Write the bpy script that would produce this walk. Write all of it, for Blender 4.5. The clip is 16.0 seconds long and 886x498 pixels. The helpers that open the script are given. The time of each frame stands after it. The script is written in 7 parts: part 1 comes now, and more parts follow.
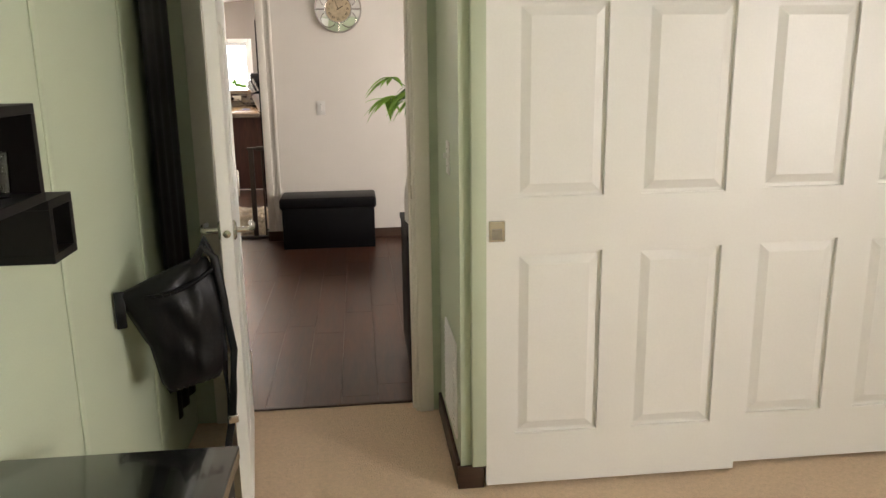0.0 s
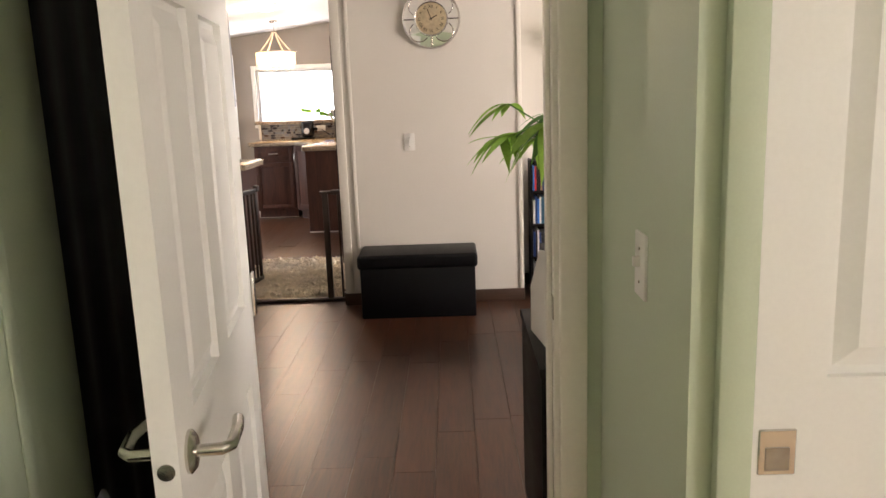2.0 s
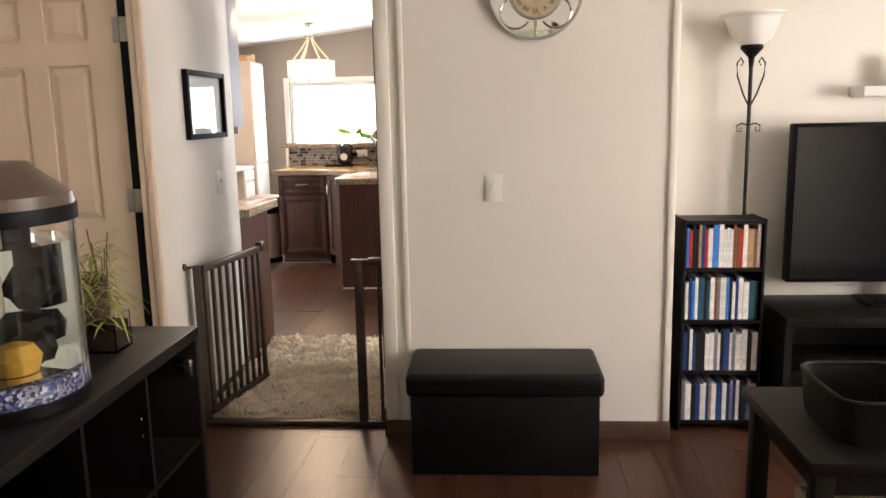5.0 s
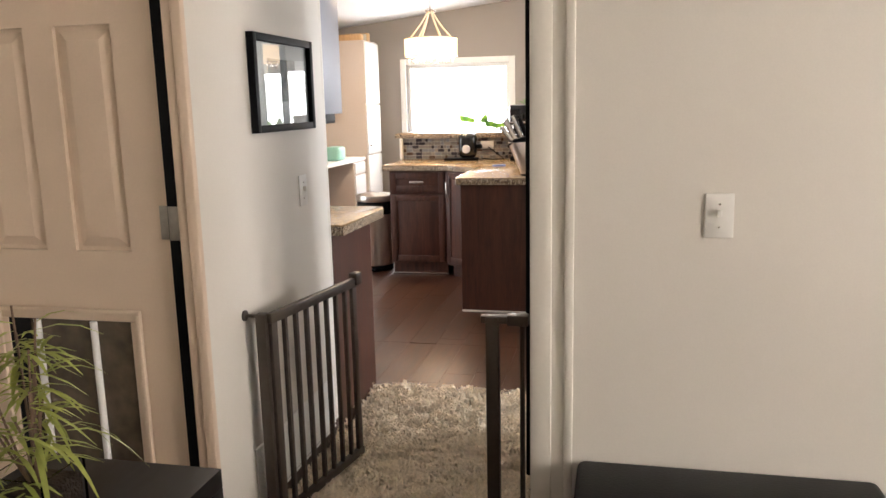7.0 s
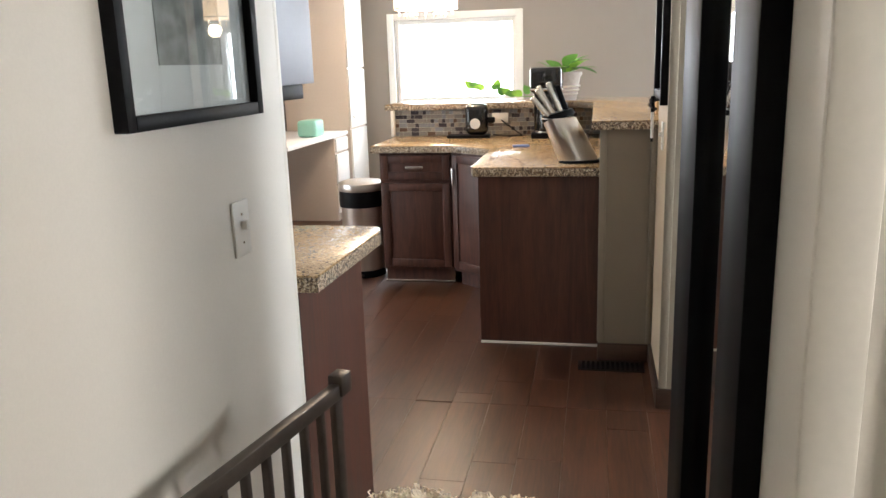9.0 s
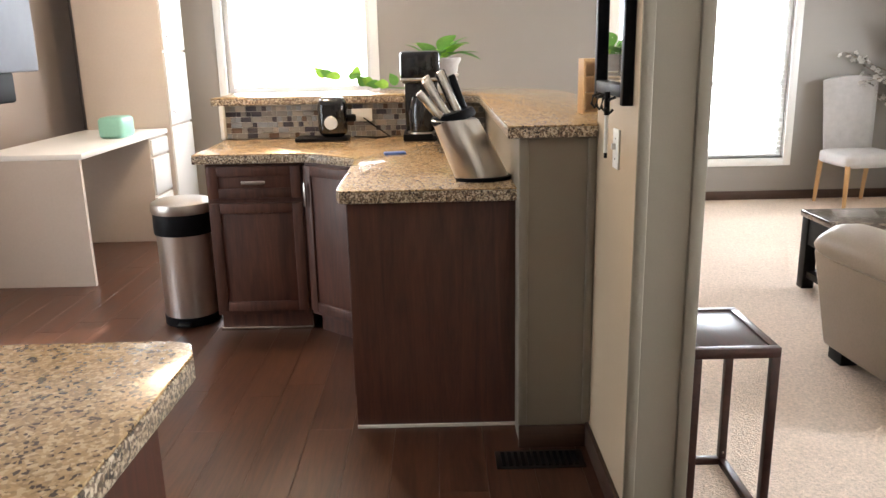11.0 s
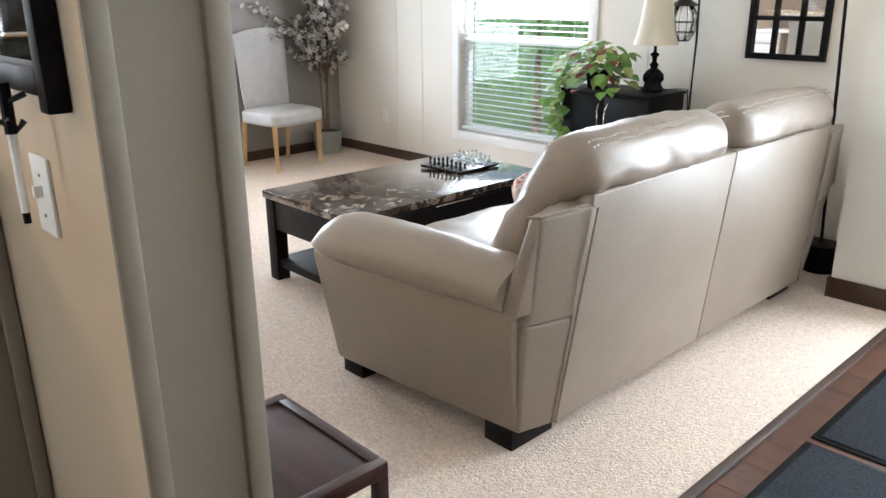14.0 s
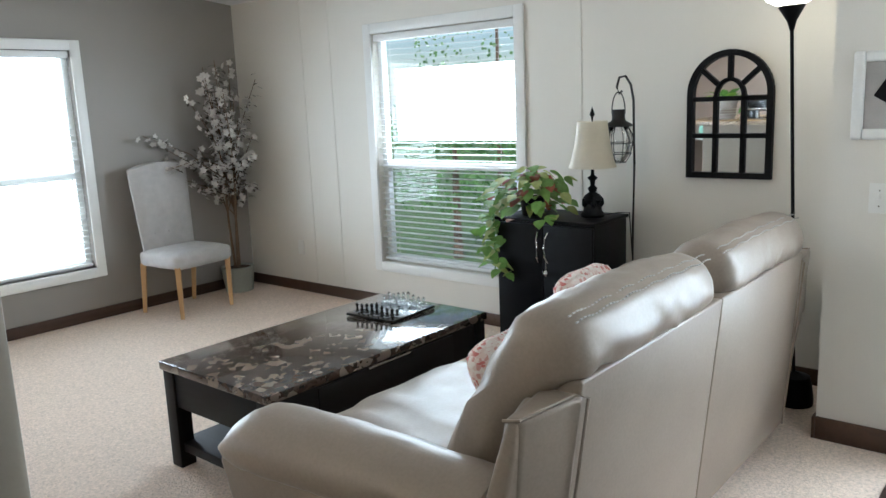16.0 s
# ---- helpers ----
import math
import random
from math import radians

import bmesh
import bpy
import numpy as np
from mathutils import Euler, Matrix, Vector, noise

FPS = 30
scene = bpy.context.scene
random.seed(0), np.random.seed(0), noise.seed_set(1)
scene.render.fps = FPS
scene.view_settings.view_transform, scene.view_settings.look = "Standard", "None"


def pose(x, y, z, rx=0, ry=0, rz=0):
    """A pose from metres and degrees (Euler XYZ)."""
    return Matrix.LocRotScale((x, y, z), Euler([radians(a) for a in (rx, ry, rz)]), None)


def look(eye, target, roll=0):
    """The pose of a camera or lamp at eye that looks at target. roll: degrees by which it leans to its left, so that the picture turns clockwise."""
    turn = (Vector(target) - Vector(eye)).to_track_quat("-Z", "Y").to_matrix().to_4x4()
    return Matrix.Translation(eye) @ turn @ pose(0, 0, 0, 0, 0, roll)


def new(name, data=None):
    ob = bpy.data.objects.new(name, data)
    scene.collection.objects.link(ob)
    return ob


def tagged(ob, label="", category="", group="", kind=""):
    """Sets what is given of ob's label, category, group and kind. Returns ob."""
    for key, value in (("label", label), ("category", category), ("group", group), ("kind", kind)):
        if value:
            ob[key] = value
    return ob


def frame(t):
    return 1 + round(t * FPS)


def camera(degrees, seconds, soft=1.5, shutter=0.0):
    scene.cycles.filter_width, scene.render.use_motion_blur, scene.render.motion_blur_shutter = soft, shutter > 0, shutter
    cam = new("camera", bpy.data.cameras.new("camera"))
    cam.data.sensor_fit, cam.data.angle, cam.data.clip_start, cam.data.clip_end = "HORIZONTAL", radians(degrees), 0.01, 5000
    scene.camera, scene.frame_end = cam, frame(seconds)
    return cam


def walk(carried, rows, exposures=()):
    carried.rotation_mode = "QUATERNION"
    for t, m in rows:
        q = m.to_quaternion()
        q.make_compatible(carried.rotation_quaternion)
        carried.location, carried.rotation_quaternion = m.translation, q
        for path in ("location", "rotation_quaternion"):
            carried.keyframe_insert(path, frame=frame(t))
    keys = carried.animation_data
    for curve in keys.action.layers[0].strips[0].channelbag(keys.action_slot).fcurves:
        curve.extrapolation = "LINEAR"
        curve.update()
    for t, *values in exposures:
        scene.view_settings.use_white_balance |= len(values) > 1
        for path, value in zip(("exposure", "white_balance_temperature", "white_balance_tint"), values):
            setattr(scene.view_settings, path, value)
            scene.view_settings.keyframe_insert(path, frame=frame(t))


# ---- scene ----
cam = camera(59.4, 16.0)
PATH = [
    (0, (-0.009, 0.078, 1.449), (0.199, 2.014, 0.992), -0.8),
    (0.5, (0.01, 0.41, 1.441), (0.067, 2.358, 0.991), -2.6),
    (1, (0.02, 0.774, 1.437), (0.05, 2.723, 0.989), -3.3),
    (1.5, (0.024, 1.133, 1.453), (0.025, 3.084, 1.016), -2.2),
    (2, (-0.02, 1.479, 1.446), (-0.051, 3.439, 1.051), -2.1),
    (2.5, (-0.033, 1.843, 1.485), (-0.114, 3.804, 1.096), -2.1),
    (3, (-0.063, 2.247, 1.485), (-0.178, 4.205, 1.093), -1.4),
    (3.5, (-0.182, 2.575, 1.495), (-0.26, 4.538, 1.121), -0.9),
    (3.7, (-0.19, 2.698, 1.483), (-0.268, 4.666, 1.134), -0.7),
    (5.8, (-0.394, 3.927, 1.439), (-0.638, 5.883, 1.097), -1.4),
    (6, (-0.416, 4.047, 1.44), (-0.703, 5.996, 1.094), -1.1),
    (6.5, (-0.469, 4.359, 1.428), (-0.841, 6.29, 1.063), -0.5),
    (7, (-0.57, 4.659, 1.43), (-0.999, 6.577, 1.06), -1.3),
    (7.5, (-0.651, 4.972, 1.428), (-1.147, 6.872, 1.051), -1.4),
    (8, (-0.725, 5.311, 1.445), (-1.275, 7.193, 1.049), -1.0),
    (8.5, (-0.867, 5.634, 1.435), (-1.351, 7.528, 1.012), -1.6),
    (9, (-1.007, 5.954, 1.433), (-1.391, 7.862, 0.972), -1.8),
    (9.2, (-1.046, 6.082, 1.44), (-1.406, 7.992, 0.966), -1.5),
    (11.3, (-1.269, 7.228, 1.41), (-1.165, 9.159, 0.9), -0.9),
    (11.5, (-1.265, 7.337, 1.409), (-1.09, 9.26, 0.889), -0.6),
    (12, (-1.269, 7.609, 1.379), (-0.834, 9.486, 0.842), -0.8),
    (12.5, (-1.232, 7.786, 1.354), (-0.535, 9.577, 0.802), -1.2),
    (13, (-1.166, 7.947, 1.384), (-0.299, 9.65, 0.794), -1.3),
    (13.5, (-1.113, 8.053, 1.377), (-0.057, 9.632, 0.752), -0.4),
    (14, (-1.069, 8.158, 1.393), (0.236, 9.535, 0.759), -0.4),
    (14.5, (-1.045, 8.243, 1.415), (0.374, 9.51, 0.799), -1.6),
    (15, (-0.995, 8.349, 1.429), (0.487, 9.575, 0.88), -2.1),
    (15.5, (-0.891, 8.439, 1.446), (0.617, 9.664, 0.972), -2.6),
    (16, (-0.734, 8.582, 1.464), (0.769, 9.849, 1.091), -2.4),
]
walk(cam, [(t, look(eye, target, roll)) for t, eye, target, roll in PATH], [(0, 0.38, 6350, 14), (1.5, 0.38, 6400, 15), (2.5, 0.36, 6800, 18), (3.5, 0.42, 6700, 16), (6, 0.45, 6500, 15), (7.5, 0.42, 6400, 13), (9, 0.45, 6100, 9), (11.5, 0.46, 6250, 11), (13, 0.38, 5900, 9), (14.5, 0.15, 5700, 6), (16, -0.33, 5500, 3)])

# ---- world and light ----
world = bpy.data.worlds.new("World")
scene.world = world
world.use_nodes = True
wn = world.node_tree
sky = wn.nodes.new("ShaderNodeTexSky")
sky.sky_type = 'NISHITA'
sky.sun_disc = False
sky.sun_elevation = radians(48)
sky.sun_rotation = radians(293)
wn.links.new(sky.outputs[0], wn.nodes["Background"].inputs[0])
wn.nodes["Background"].inputs[1].default_value = 0.15

sun_data = bpy.data.lights.new("sun", 'SUN')
sun_data.energy = 5.0
sun_data.angle = radians(0.53)
sun_data.color = (1.0, 0.95, 0.88)
sun = new("sun", sun_data)
sun.matrix_world = look((-12, 1, 16), (0, 6, 0))


def window_light(name, x, y, z, w, h, rz, power, color=(0.93, 0.97, 1.0)):
    """Daylight of the sky in a window opening; rz turns the beam (0: towards -y)."""
    d = bpy.data.lights.new(name, 'AREA')
    d.shape, d.size, d.size_y, d.energy, d.color = 'RECTANGLE', w, h, power, color
    ob = new(name, d)
    ob.matrix_world = pose(x, y, z, -90, 0, rz)
    return ob


# ---- materials ----
def mat(name, color, rough=0.6, metal=0.0, var=0.12, scale=6.0, grain=60.0, bump=0.15, dist=0.002, spec=0.5, stretch=(1, 1, 1), rand=0.0, coat=0.0):
    """A surface with broad variation, fine grain and relief."""
    m = bpy.data.materials.new(name)
    m.use_nodes = True
    nt = m.node_tree
    b = nt.nodes["Principled BSDF"]
    b.inputs["Roughness"].default_value = rough
    b.inputs["Metallic"].default_value = metal
    b.inputs["Specular IOR Level"].default_value = spec
    b.inputs["Coat Weight"].default_value = coat
    tc = nt.nodes.new("ShaderNodeTexCoord")
    mp = nt.nodes.new("ShaderNodeMapping")
    mp.inputs["Scale"].default_value = stretch
    nt.links.new(tc.outputs["Object"], mp.inputs[0])
    n1 = nt.nodes.new("ShaderNodeTexNoise")
    n1.inputs["Scale"].default_value = scale
    n1.inputs["Detail"].default_value = 3
    n2 = nt.nodes.new("ShaderNodeTexNoise")
    n2.inputs["Scale"].default_value = grain
    n2.inputs["Detail"].default_value = 2
    nt.links.new(mp.outputs[0], n1.inputs["Vector"])
    nt.links.new(mp.outputs[0], n2.inputs["Vector"])
    add = nt.nodes.new("ShaderNodeMath")
    add.operation = 'ADD'
    nt.links.new(n1.outputs["Fac"], add.inputs[0])
    nt.links.new(n2.outputs["Fac"], add.inputs[1])
    val = add
    if rand:
        info = nt.nodes.new("ShaderNodeObjectInfo")
        ma = nt.nodes.new("ShaderNodeMath")
        ma.operation = 'MULTIPLY_ADD'
        ma.inputs[1].default_value = rand
        nt.links.new(info.outputs["Random"], ma.inputs[0])
        nt.links.new(add.outputs[0], ma.inputs[2])
        val = ma
    mr = nt.nodes.new("ShaderNodeMapRange")
    mr.inputs["From Min"].default_value = 0.6
    mr.inputs["From Max"].default_value = 1.4 + rand
    mr.inputs["To Min"].default_value = 1 - var
    mr.inputs["To Max"].default_value = 1 + var
    nt.links.new(val.outputs[0], mr.inputs[0])
    hv = nt.nodes.new("ShaderNodeHueSaturation")
    hv.inputs["Color"].default_value = (*color, 1)
    nt.links.new(mr.outputs[0], hv.inputs["Value"])
    nt.links.new(hv.outputs[0], b.inputs["Base Color"])
    if bump:
        bp = nt.nodes.new("ShaderNodeBump")
        bp.inputs["Strength"].default_value = bump
        bp.inputs["Distance"].default_value = dist
        nt.links.new(n2.outputs["Fac"], bp.inputs["Height"])
        nt.links.new(bp.outputs[0], b.inputs["Normal"])
    return m


def glow(name, color, strength):
    m = bpy.data.materials.new(name)
    m.use_nodes = True
    b = m.node_tree.nodes["Principled BSDF"]
    b.inputs["Base Color"].default_value = (*color, 1)
    b.inputs["Emission Color"].default_value = (*color, 1)
    b.inputs["Emission Strength"].default_value = strength
    return m


def glass(name, color=(1, 1, 1), rough=0.0, ior=1.45):
    m = bpy.data.materials.new(name)
    m.use_nodes = True
    b = m.node_tree.nodes["Principled BSDF"]
    b.inputs["Base Color"].default_value = (*color, 1)
    b.inputs["Transmission Weight"].default_value = 1
    b.inputs["Roughness"].default_value = rough
    b.inputs["IOR"].default_value = ior
    return m


def leaf_mat(name, color, back=0.35, rand=0.25, var=0.3):
    m = mat(name, color, 0.45, var=var, scale=9, grain=60, bump=0.1, rand=rand)
    b = m.node_tree.nodes["Principled BSDF"]
    b.inputs["Subsurface Weight"].default_value = 0.0
    tr = m.node_tree.nodes.new("ShaderNodeBsdfTranslucent")
    mix = m.node_tree.nodes.new("ShaderNodeMixShader")
    mix.inputs[0].default_value = back
    out = m.node_tree.nodes["Material Output"]
    src = b.inputs["Base Color"].links[0].from_socket
    m.node_tree.links.new(src, tr.inputs["Color"])
    m.node_tree.links.new(b.outputs[0], mix.inputs[1])
    m.node_tree.links.new(tr.outputs[0], mix.inputs[2])
    m.node_tree.links.new(mix.outputs[0], out.inputs[0])
    return m


def wood_mat(name, dark, light, rough, along='y', scale=1.0, bump=0.12, rand=0.35, rough2=None, spec=0.5):
    """Boards with stretched grain; each board differs."""
    m = bpy.data.materials.new(name)
    m.use_nodes = True
    nt = m.node_tree
    b = nt.nodes["Principled BSDF"]
    tc = nt.nodes.new("ShaderNodeTexCoord")
    info = nt.nodes.new("ShaderNodeObjectInfo")
    off = nt.nodes.new("ShaderNodeVectorMath")
    off.operation = 'MULTIPLY_ADD'
    off.inputs[1].default_value = (13, 17, 11)
    cx = nt.nodes.new("ShaderNodeCombineXYZ")
    for k in range(3):
        nt.links.new(info.outputs["Random"], cx.inputs[k])
    nt.links.new(cx.outputs[0], off.inputs[0])
    nt.links.new(tc.outputs["Object"], off.inputs[2])
    mp = nt.nodes.new("ShaderNodeMapping")
    s = [9 * scale, 9 * scale, 9 * scale]
    s['xyz'.index(along)] = 0.7 * scale
    mp.inputs["Scale"].default_value = s
    nt.links.new(off.outputs[0], mp.inputs[0])
    n1 = nt.nodes.new("ShaderNodeTexNoise")
    n1.inputs["Scale"].default_value = 2.2
    n1.inputs["Detail"].default_value = 6
    n1.inputs["Roughness"].default_value = 0.65
    n1.inputs["Distortion"].default_value = 1.2
    nt.links.new(mp.outputs[0], n1.inputs["Vector"])
    n2 = nt.nodes.new("ShaderNodeTexNoise")
    n2.inputs["Scale"].default_value = 14
    n2.inputs["Detail"].default_value = 3
    nt.links.new(mp.outputs[0], n2.inputs["Vector"])
    ma = nt.nodes.new("ShaderNodeMath")
    ma.operation = 'MULTIPLY_ADD'
    ma.inputs[1].default_value = 0.35
    nt.links.new(n2.outputs["Fac"], ma.inputs[0])
    nt.links.new(n1.outputs["Fac"], ma.inputs[2])
    mb = nt.nodes.new("ShaderNodeMath")
    mb.operation = 'MULTIPLY_ADD'
    mb.inputs[1].default_value = rand
    nt.links.new(info.outputs["Random"], mb.inputs[0])
    nt.links.new(ma.outputs[0], mb.inputs[2])
    cr = nt.nodes.new("ShaderNodeValToRGB")
    cr.color_ramp.elements[0].position = 0.45
    cr.color_ramp.elements[1].position = 0.95 + rand * 0.6
    cr.color_ramp.elements[0].color = (*dark, 1)
    cr.color_ramp.elements[1].color = (*light, 1)
    nt.links.new(mb.outputs[0], cr.inputs[0])
    nt.links.new(cr.outputs[0], b.inputs["Base Color"])
    mr = nt.nodes.new("ShaderNodeMapRange")
    mr.inputs["To Min"].default_value = rough
    mr.inputs["To Max"].default_value = rough2 or rough + 0.15
    nt.links.new(n1.outputs["Fac"], mr.inputs[0])
    nt.links.new(mr.outputs[0], b.inputs["Roughness"])
    b.inputs["Specular IOR Level"].default_value = spec
    bp = nt.nodes.new("ShaderNodeBump")
    bp.inputs["Strength"].default_value = bump
    bp.inputs["Distance"].default_value = 0.002
    nt.links.new(ma.outputs[0], bp.inputs["Height"])
    nt.links.new(bp.outputs[0], b.inputs["Normal"])
    return m


def speckle_mat(name, colors, scale, rough, bump=0.0, coat=0.0, coarse=None):
    """Stone with grains of several colours."""
    m = bpy.data.materials.new(name)
    m.use_nodes = True
    nt = m.node_tree
    b = nt.nodes["Principled BSDF"]
    b.inputs["Roughness"].default_value = rough
    b.inputs["Coat Weight"].default_value = coat
    tc = nt.nodes.new("ShaderNodeTexCoord")
    v = nt.nodes.new("ShaderNodeTexVoronoi")
    v.inputs["Scale"].default_value = scale
    n = nt.nodes.new("ShaderNodeTexNoise")
    n.inputs["Scale"].default_value = coarse or scale * 0.25
    n.inputs["Detail"].default_value = 4
    nt.links.new(tc.outputs["Object"], v.inputs["Vector"])
    nt.links.new(tc.outputs["Object"], n.inputs["Vector"])
    sp = nt.nodes.new("ShaderNodeSeparateColor")
    nt.links.new(v.outputs["Color"], sp.inputs[0])
    av = nt.nodes.new("ShaderNodeMath")
    av.operation = 'MULTIPLY_ADD'
    av.inputs[1].default_value = 0.55
    nt.links.new(sp.outputs[0], av.inputs[0])
    hm = nt.nodes.new("ShaderNodeMath")
    hm.operation = 'MULTIPLY'
    hm.inputs[1].default_value = 0.5
    nt.links.new(n.outputs["Fac"], hm.inputs[0])
    nt.links.new(hm.outputs[0], av.inputs[2])
    cr = nt.nodes.new("ShaderNodeValToRGB")
    cr.color_ramp.interpolation = 'CONSTANT'
    el = cr.color_ramp.elements
    el[0].color = (*colors[0], 1)
    el[0].position = 0
    el[1].color = (*colors[-1], 1)
    for k, c in enumerate(colors[1:-1]):
        e = el.new(0.3 + 0.4 * (k + 0.5) / max(1, len(colors) - 2) - 0.05)
        e.color = (*c, 1)
    el[len(el) - 1].position = 0.68
    nt.links.new(av.outputs[0], cr.inputs[0])
    nt.links.new(cr.outputs[0], b.inputs["Base Color"])
    if bump:
        bp = nt.nodes.new("ShaderNodeBump")
        bp.inputs["Strength"].default_value = bump
        bp.inputs["Distance"].default_value = 0.004
        nt.links.new(v.outputs["Distance"], bp.inputs["Height"])
        nt.links.new(bp.outputs[0], b.inputs["Normal"])
    return m


M_WALL = mat("cream_wall_panel", (0.74, 0.70, 0.63), 0.55, var=0.03, scale=1.5, grain=220, bump=0.12, dist=0.001)
M_GREEN = mat("sage_green_wall", (0.50, 0.56, 0.42), 0.55, var=0.04, scale=1.5, grain=200, bump=0.15, dist=0.001)
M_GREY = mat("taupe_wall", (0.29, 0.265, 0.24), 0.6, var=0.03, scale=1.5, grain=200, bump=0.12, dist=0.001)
M_KWALL = mat("warm_taupe_kitchen_wall", (0.46, 0.40, 0.36), 0.6, var=0.03, scale=1.5, grain=200, bump=0.12, dist=0.001)
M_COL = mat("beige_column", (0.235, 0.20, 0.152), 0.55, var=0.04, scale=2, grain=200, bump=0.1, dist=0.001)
# lit copy of the column beige: kitchen lamp light is in the colour
M_STUB_LIT = mat("lamp_lit_stub_beige", (0.50, 0.385, 0.255), 0.5, var=0.04, scale=2, grain=200, bump=0.1, dist=0.001)
M_TRIM = mat("cream_trim", (0.76, 0.72, 0.64), 0.45, var=0.03, scale=3, grain=90, bump=0.06)
M_WHITE = mat("white_paint", (0.80, 0.79, 0.76), 0.38, var=0.025, scale=3, grain=120, bump=0.08, dist=0.001)
M_CEIL = mat("white_ceiling", (0.82, 0.81, 0.79), 0.8, var=0.02, scale=2, grain=150, bump=0.3, dist=0.003)
M_BASE = wood_mat("dark_baseboard", (0.025, 0.012, 0.007), (0.07, 0.035, 0.02), 0.4, 'x')
M_BLACKWOOD = wood_mat("black_brown_wood", (0.003, 0.0025, 0.0025), (0.007, 0.0055, 0.005), 0.42, 'y', bump=0.05, spec=0.22)
M_BLACK = mat("black_satin", (0.004, 0.004, 0.005), 0.45, spec=0.12, var=0.15, bump=0.05)
M_BLACKM = mat("black_metal", (0.02, 0.018, 0.017), 0.35, metal=0.6, var=0.15, bump=0.05)
M_FLOOR = wood_mat("dark_laminate", (0.022, 0.0085, 0.005), (0.105, 0.041, 0.021), 0.25, 'y', bump=0.05, rand=0.10, rough2=0.40)
M_CAB = wood_mat("walnut_cabinet", (0.032, 0.012, 0.0075), (0.115, 0.042, 0.024), 0.38, 'z', bump=0.08, rand=0.1)
M_CARPET = mat("beige_carpet", (0.72, 0.55, 0.39), 0.95, var=0.12, scale=55, grain=160, bump=0.8, dist=0.010, spec=0.1)
M_CARPET2 = mat("light_beige_carpet", (0.74, 0.605, 0.50), 0.95, var=0.24, scale=70, grain=130, bump=0.9, dist=0.009, spec=0.1)
M_GRANITE = speckle_mat("speckled_laminate_counter", [(0.10, 0.07, 0.05), (0.38, 0.25, 0.13), (0.55, 0.37, 0.19), (0.47, 0.31, 0.15), (0.66, 0.48, 0.28)], 160, 0.22, coat=0.25)
M_MARBLE = speckle_mat("dark_emperador_marble", [(0.02, 0.013, 0.01), (0.05, 0.032, 0.024), (0.075, 0.05, 0.036), (0.035, 0.022, 0.017), (0.20, 0.16, 0.125)], 26, 0.10, coat=0.5, coarse=30)
M_LEATHER = mat("taupe_leather", (0.265, 0.214, 0.170), 0.39, var=0.10, scale=4, grain=110, bump=0.09, dist=0.002, spec=0.5)
M_BLEATHER = mat("black_leather", (0.005, 0.005, 0.006), 0.42, spec=0.22, var=0.2, scale=5, grain=120, bump=0.25)
M_STEEL = mat("brushed_steel", (0.62, 0.58, 0.53), 0.3, metal=1.0, var=0.06, scale=4, grain=60, stretch=(1, 1, 0.05), bump=0.06)
M_CHROME = mat("satin_nickel", (0.62, 0.59, 0.55), 0.25, metal=1.0, var=0.05, bump=0.02)
M_GATE = mat("bronze_metal_gate", (0.075, 0.058, 0.046), 0.42, metal=0.3, var=0.12, bump=0.06)
M_FABRIC = mat("light_grey_linen", (0.46, 0.44, 0.425), 0.9, var=0.1, scale=20, grain=400, bump=0.5, dist=0.002, spec=0.2)
M_OAK = wood_mat("honey_oak", (0.42, 0.24, 0.10), (0.62, 0.40, 0.19), 0.4, 'z', rand=0.1)
M_MIRROR = mat("mirror_silver", (0.85, 0.86, 0.86), 0.02, metal=1.0, var=0.0, bump=0)
M_PLASTIC = mat("white_plastic", (0.78, 0.76, 0.71), 0.35, var=0.02, bump=0.02)
M_CREAM = mat("cream_candle_wax", (0.76, 0.70, 0.60), 0.5, var=0.05, bump=0.05)
M_DOORC = mat("warm_cream_door_paint", (0.70, 0.555, 0.42), 0.42, var=0.03, scale=3, grain=120, bump=0.06, dist=0.001)
M_FRAME = mat("matt_black_frame", (0.004, 0.004, 0.005), 0.6, var=0.1, bump=0.03, spec=0.08)
M_NICKEL = mat("aged_nickel", (0.34, 0.32, 0.29), 0.35, metal=1.0, var=0.15, scale=20, bump=0.04)
M_LAMINATE = mat("beige_cabinet_side", (0.55, 0.475, 0.41), 0.5, var=0.04, scale=3, bump=0.04)
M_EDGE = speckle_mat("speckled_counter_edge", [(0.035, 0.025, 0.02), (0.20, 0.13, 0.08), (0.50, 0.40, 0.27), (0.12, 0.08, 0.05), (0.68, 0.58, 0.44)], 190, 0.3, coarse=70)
M_GLASS = glass("clear_glass")
M_LEAF = leaf_mat("bright_green_leaf", (0.30, 0.54, 0.08), back=0.5)
M_LEAF2 = leaf_mat("mid_green_leaf", (0.12, 0.29, 0.06), back=0.4)
M_LEAFY = leaf_mat("yellow_green_leaf", (0.42, 0.46, 0.11))
M_LEAFO = leaf_mat("outdoor_foliage", (0.22, 0.40, 0.13), back=0.5)
M_STEM = mat("brown_stem", (0.16, 0.10, 0.06), 0.7, var=0.3, scale=12, bump=0.5, dist=0.004)
M_SOIL = mat("dark_soil", (0.05, 0.032, 0.02), 0.95, var=0.4, scale=40, grain=200, bump=1, dist=0.01)
M_PETAL = leaf_mat("white_blossom", (0.66, 0.62, 0.58), back=0.3, rand=0.1, var=0.1)
M_SHAG = mat("cream_shag", (0.90, 0.78, 0.61), 0.95, var=0.24, scale=11, grain=70, bump=0.6, dist=0.01, spec=0.1)
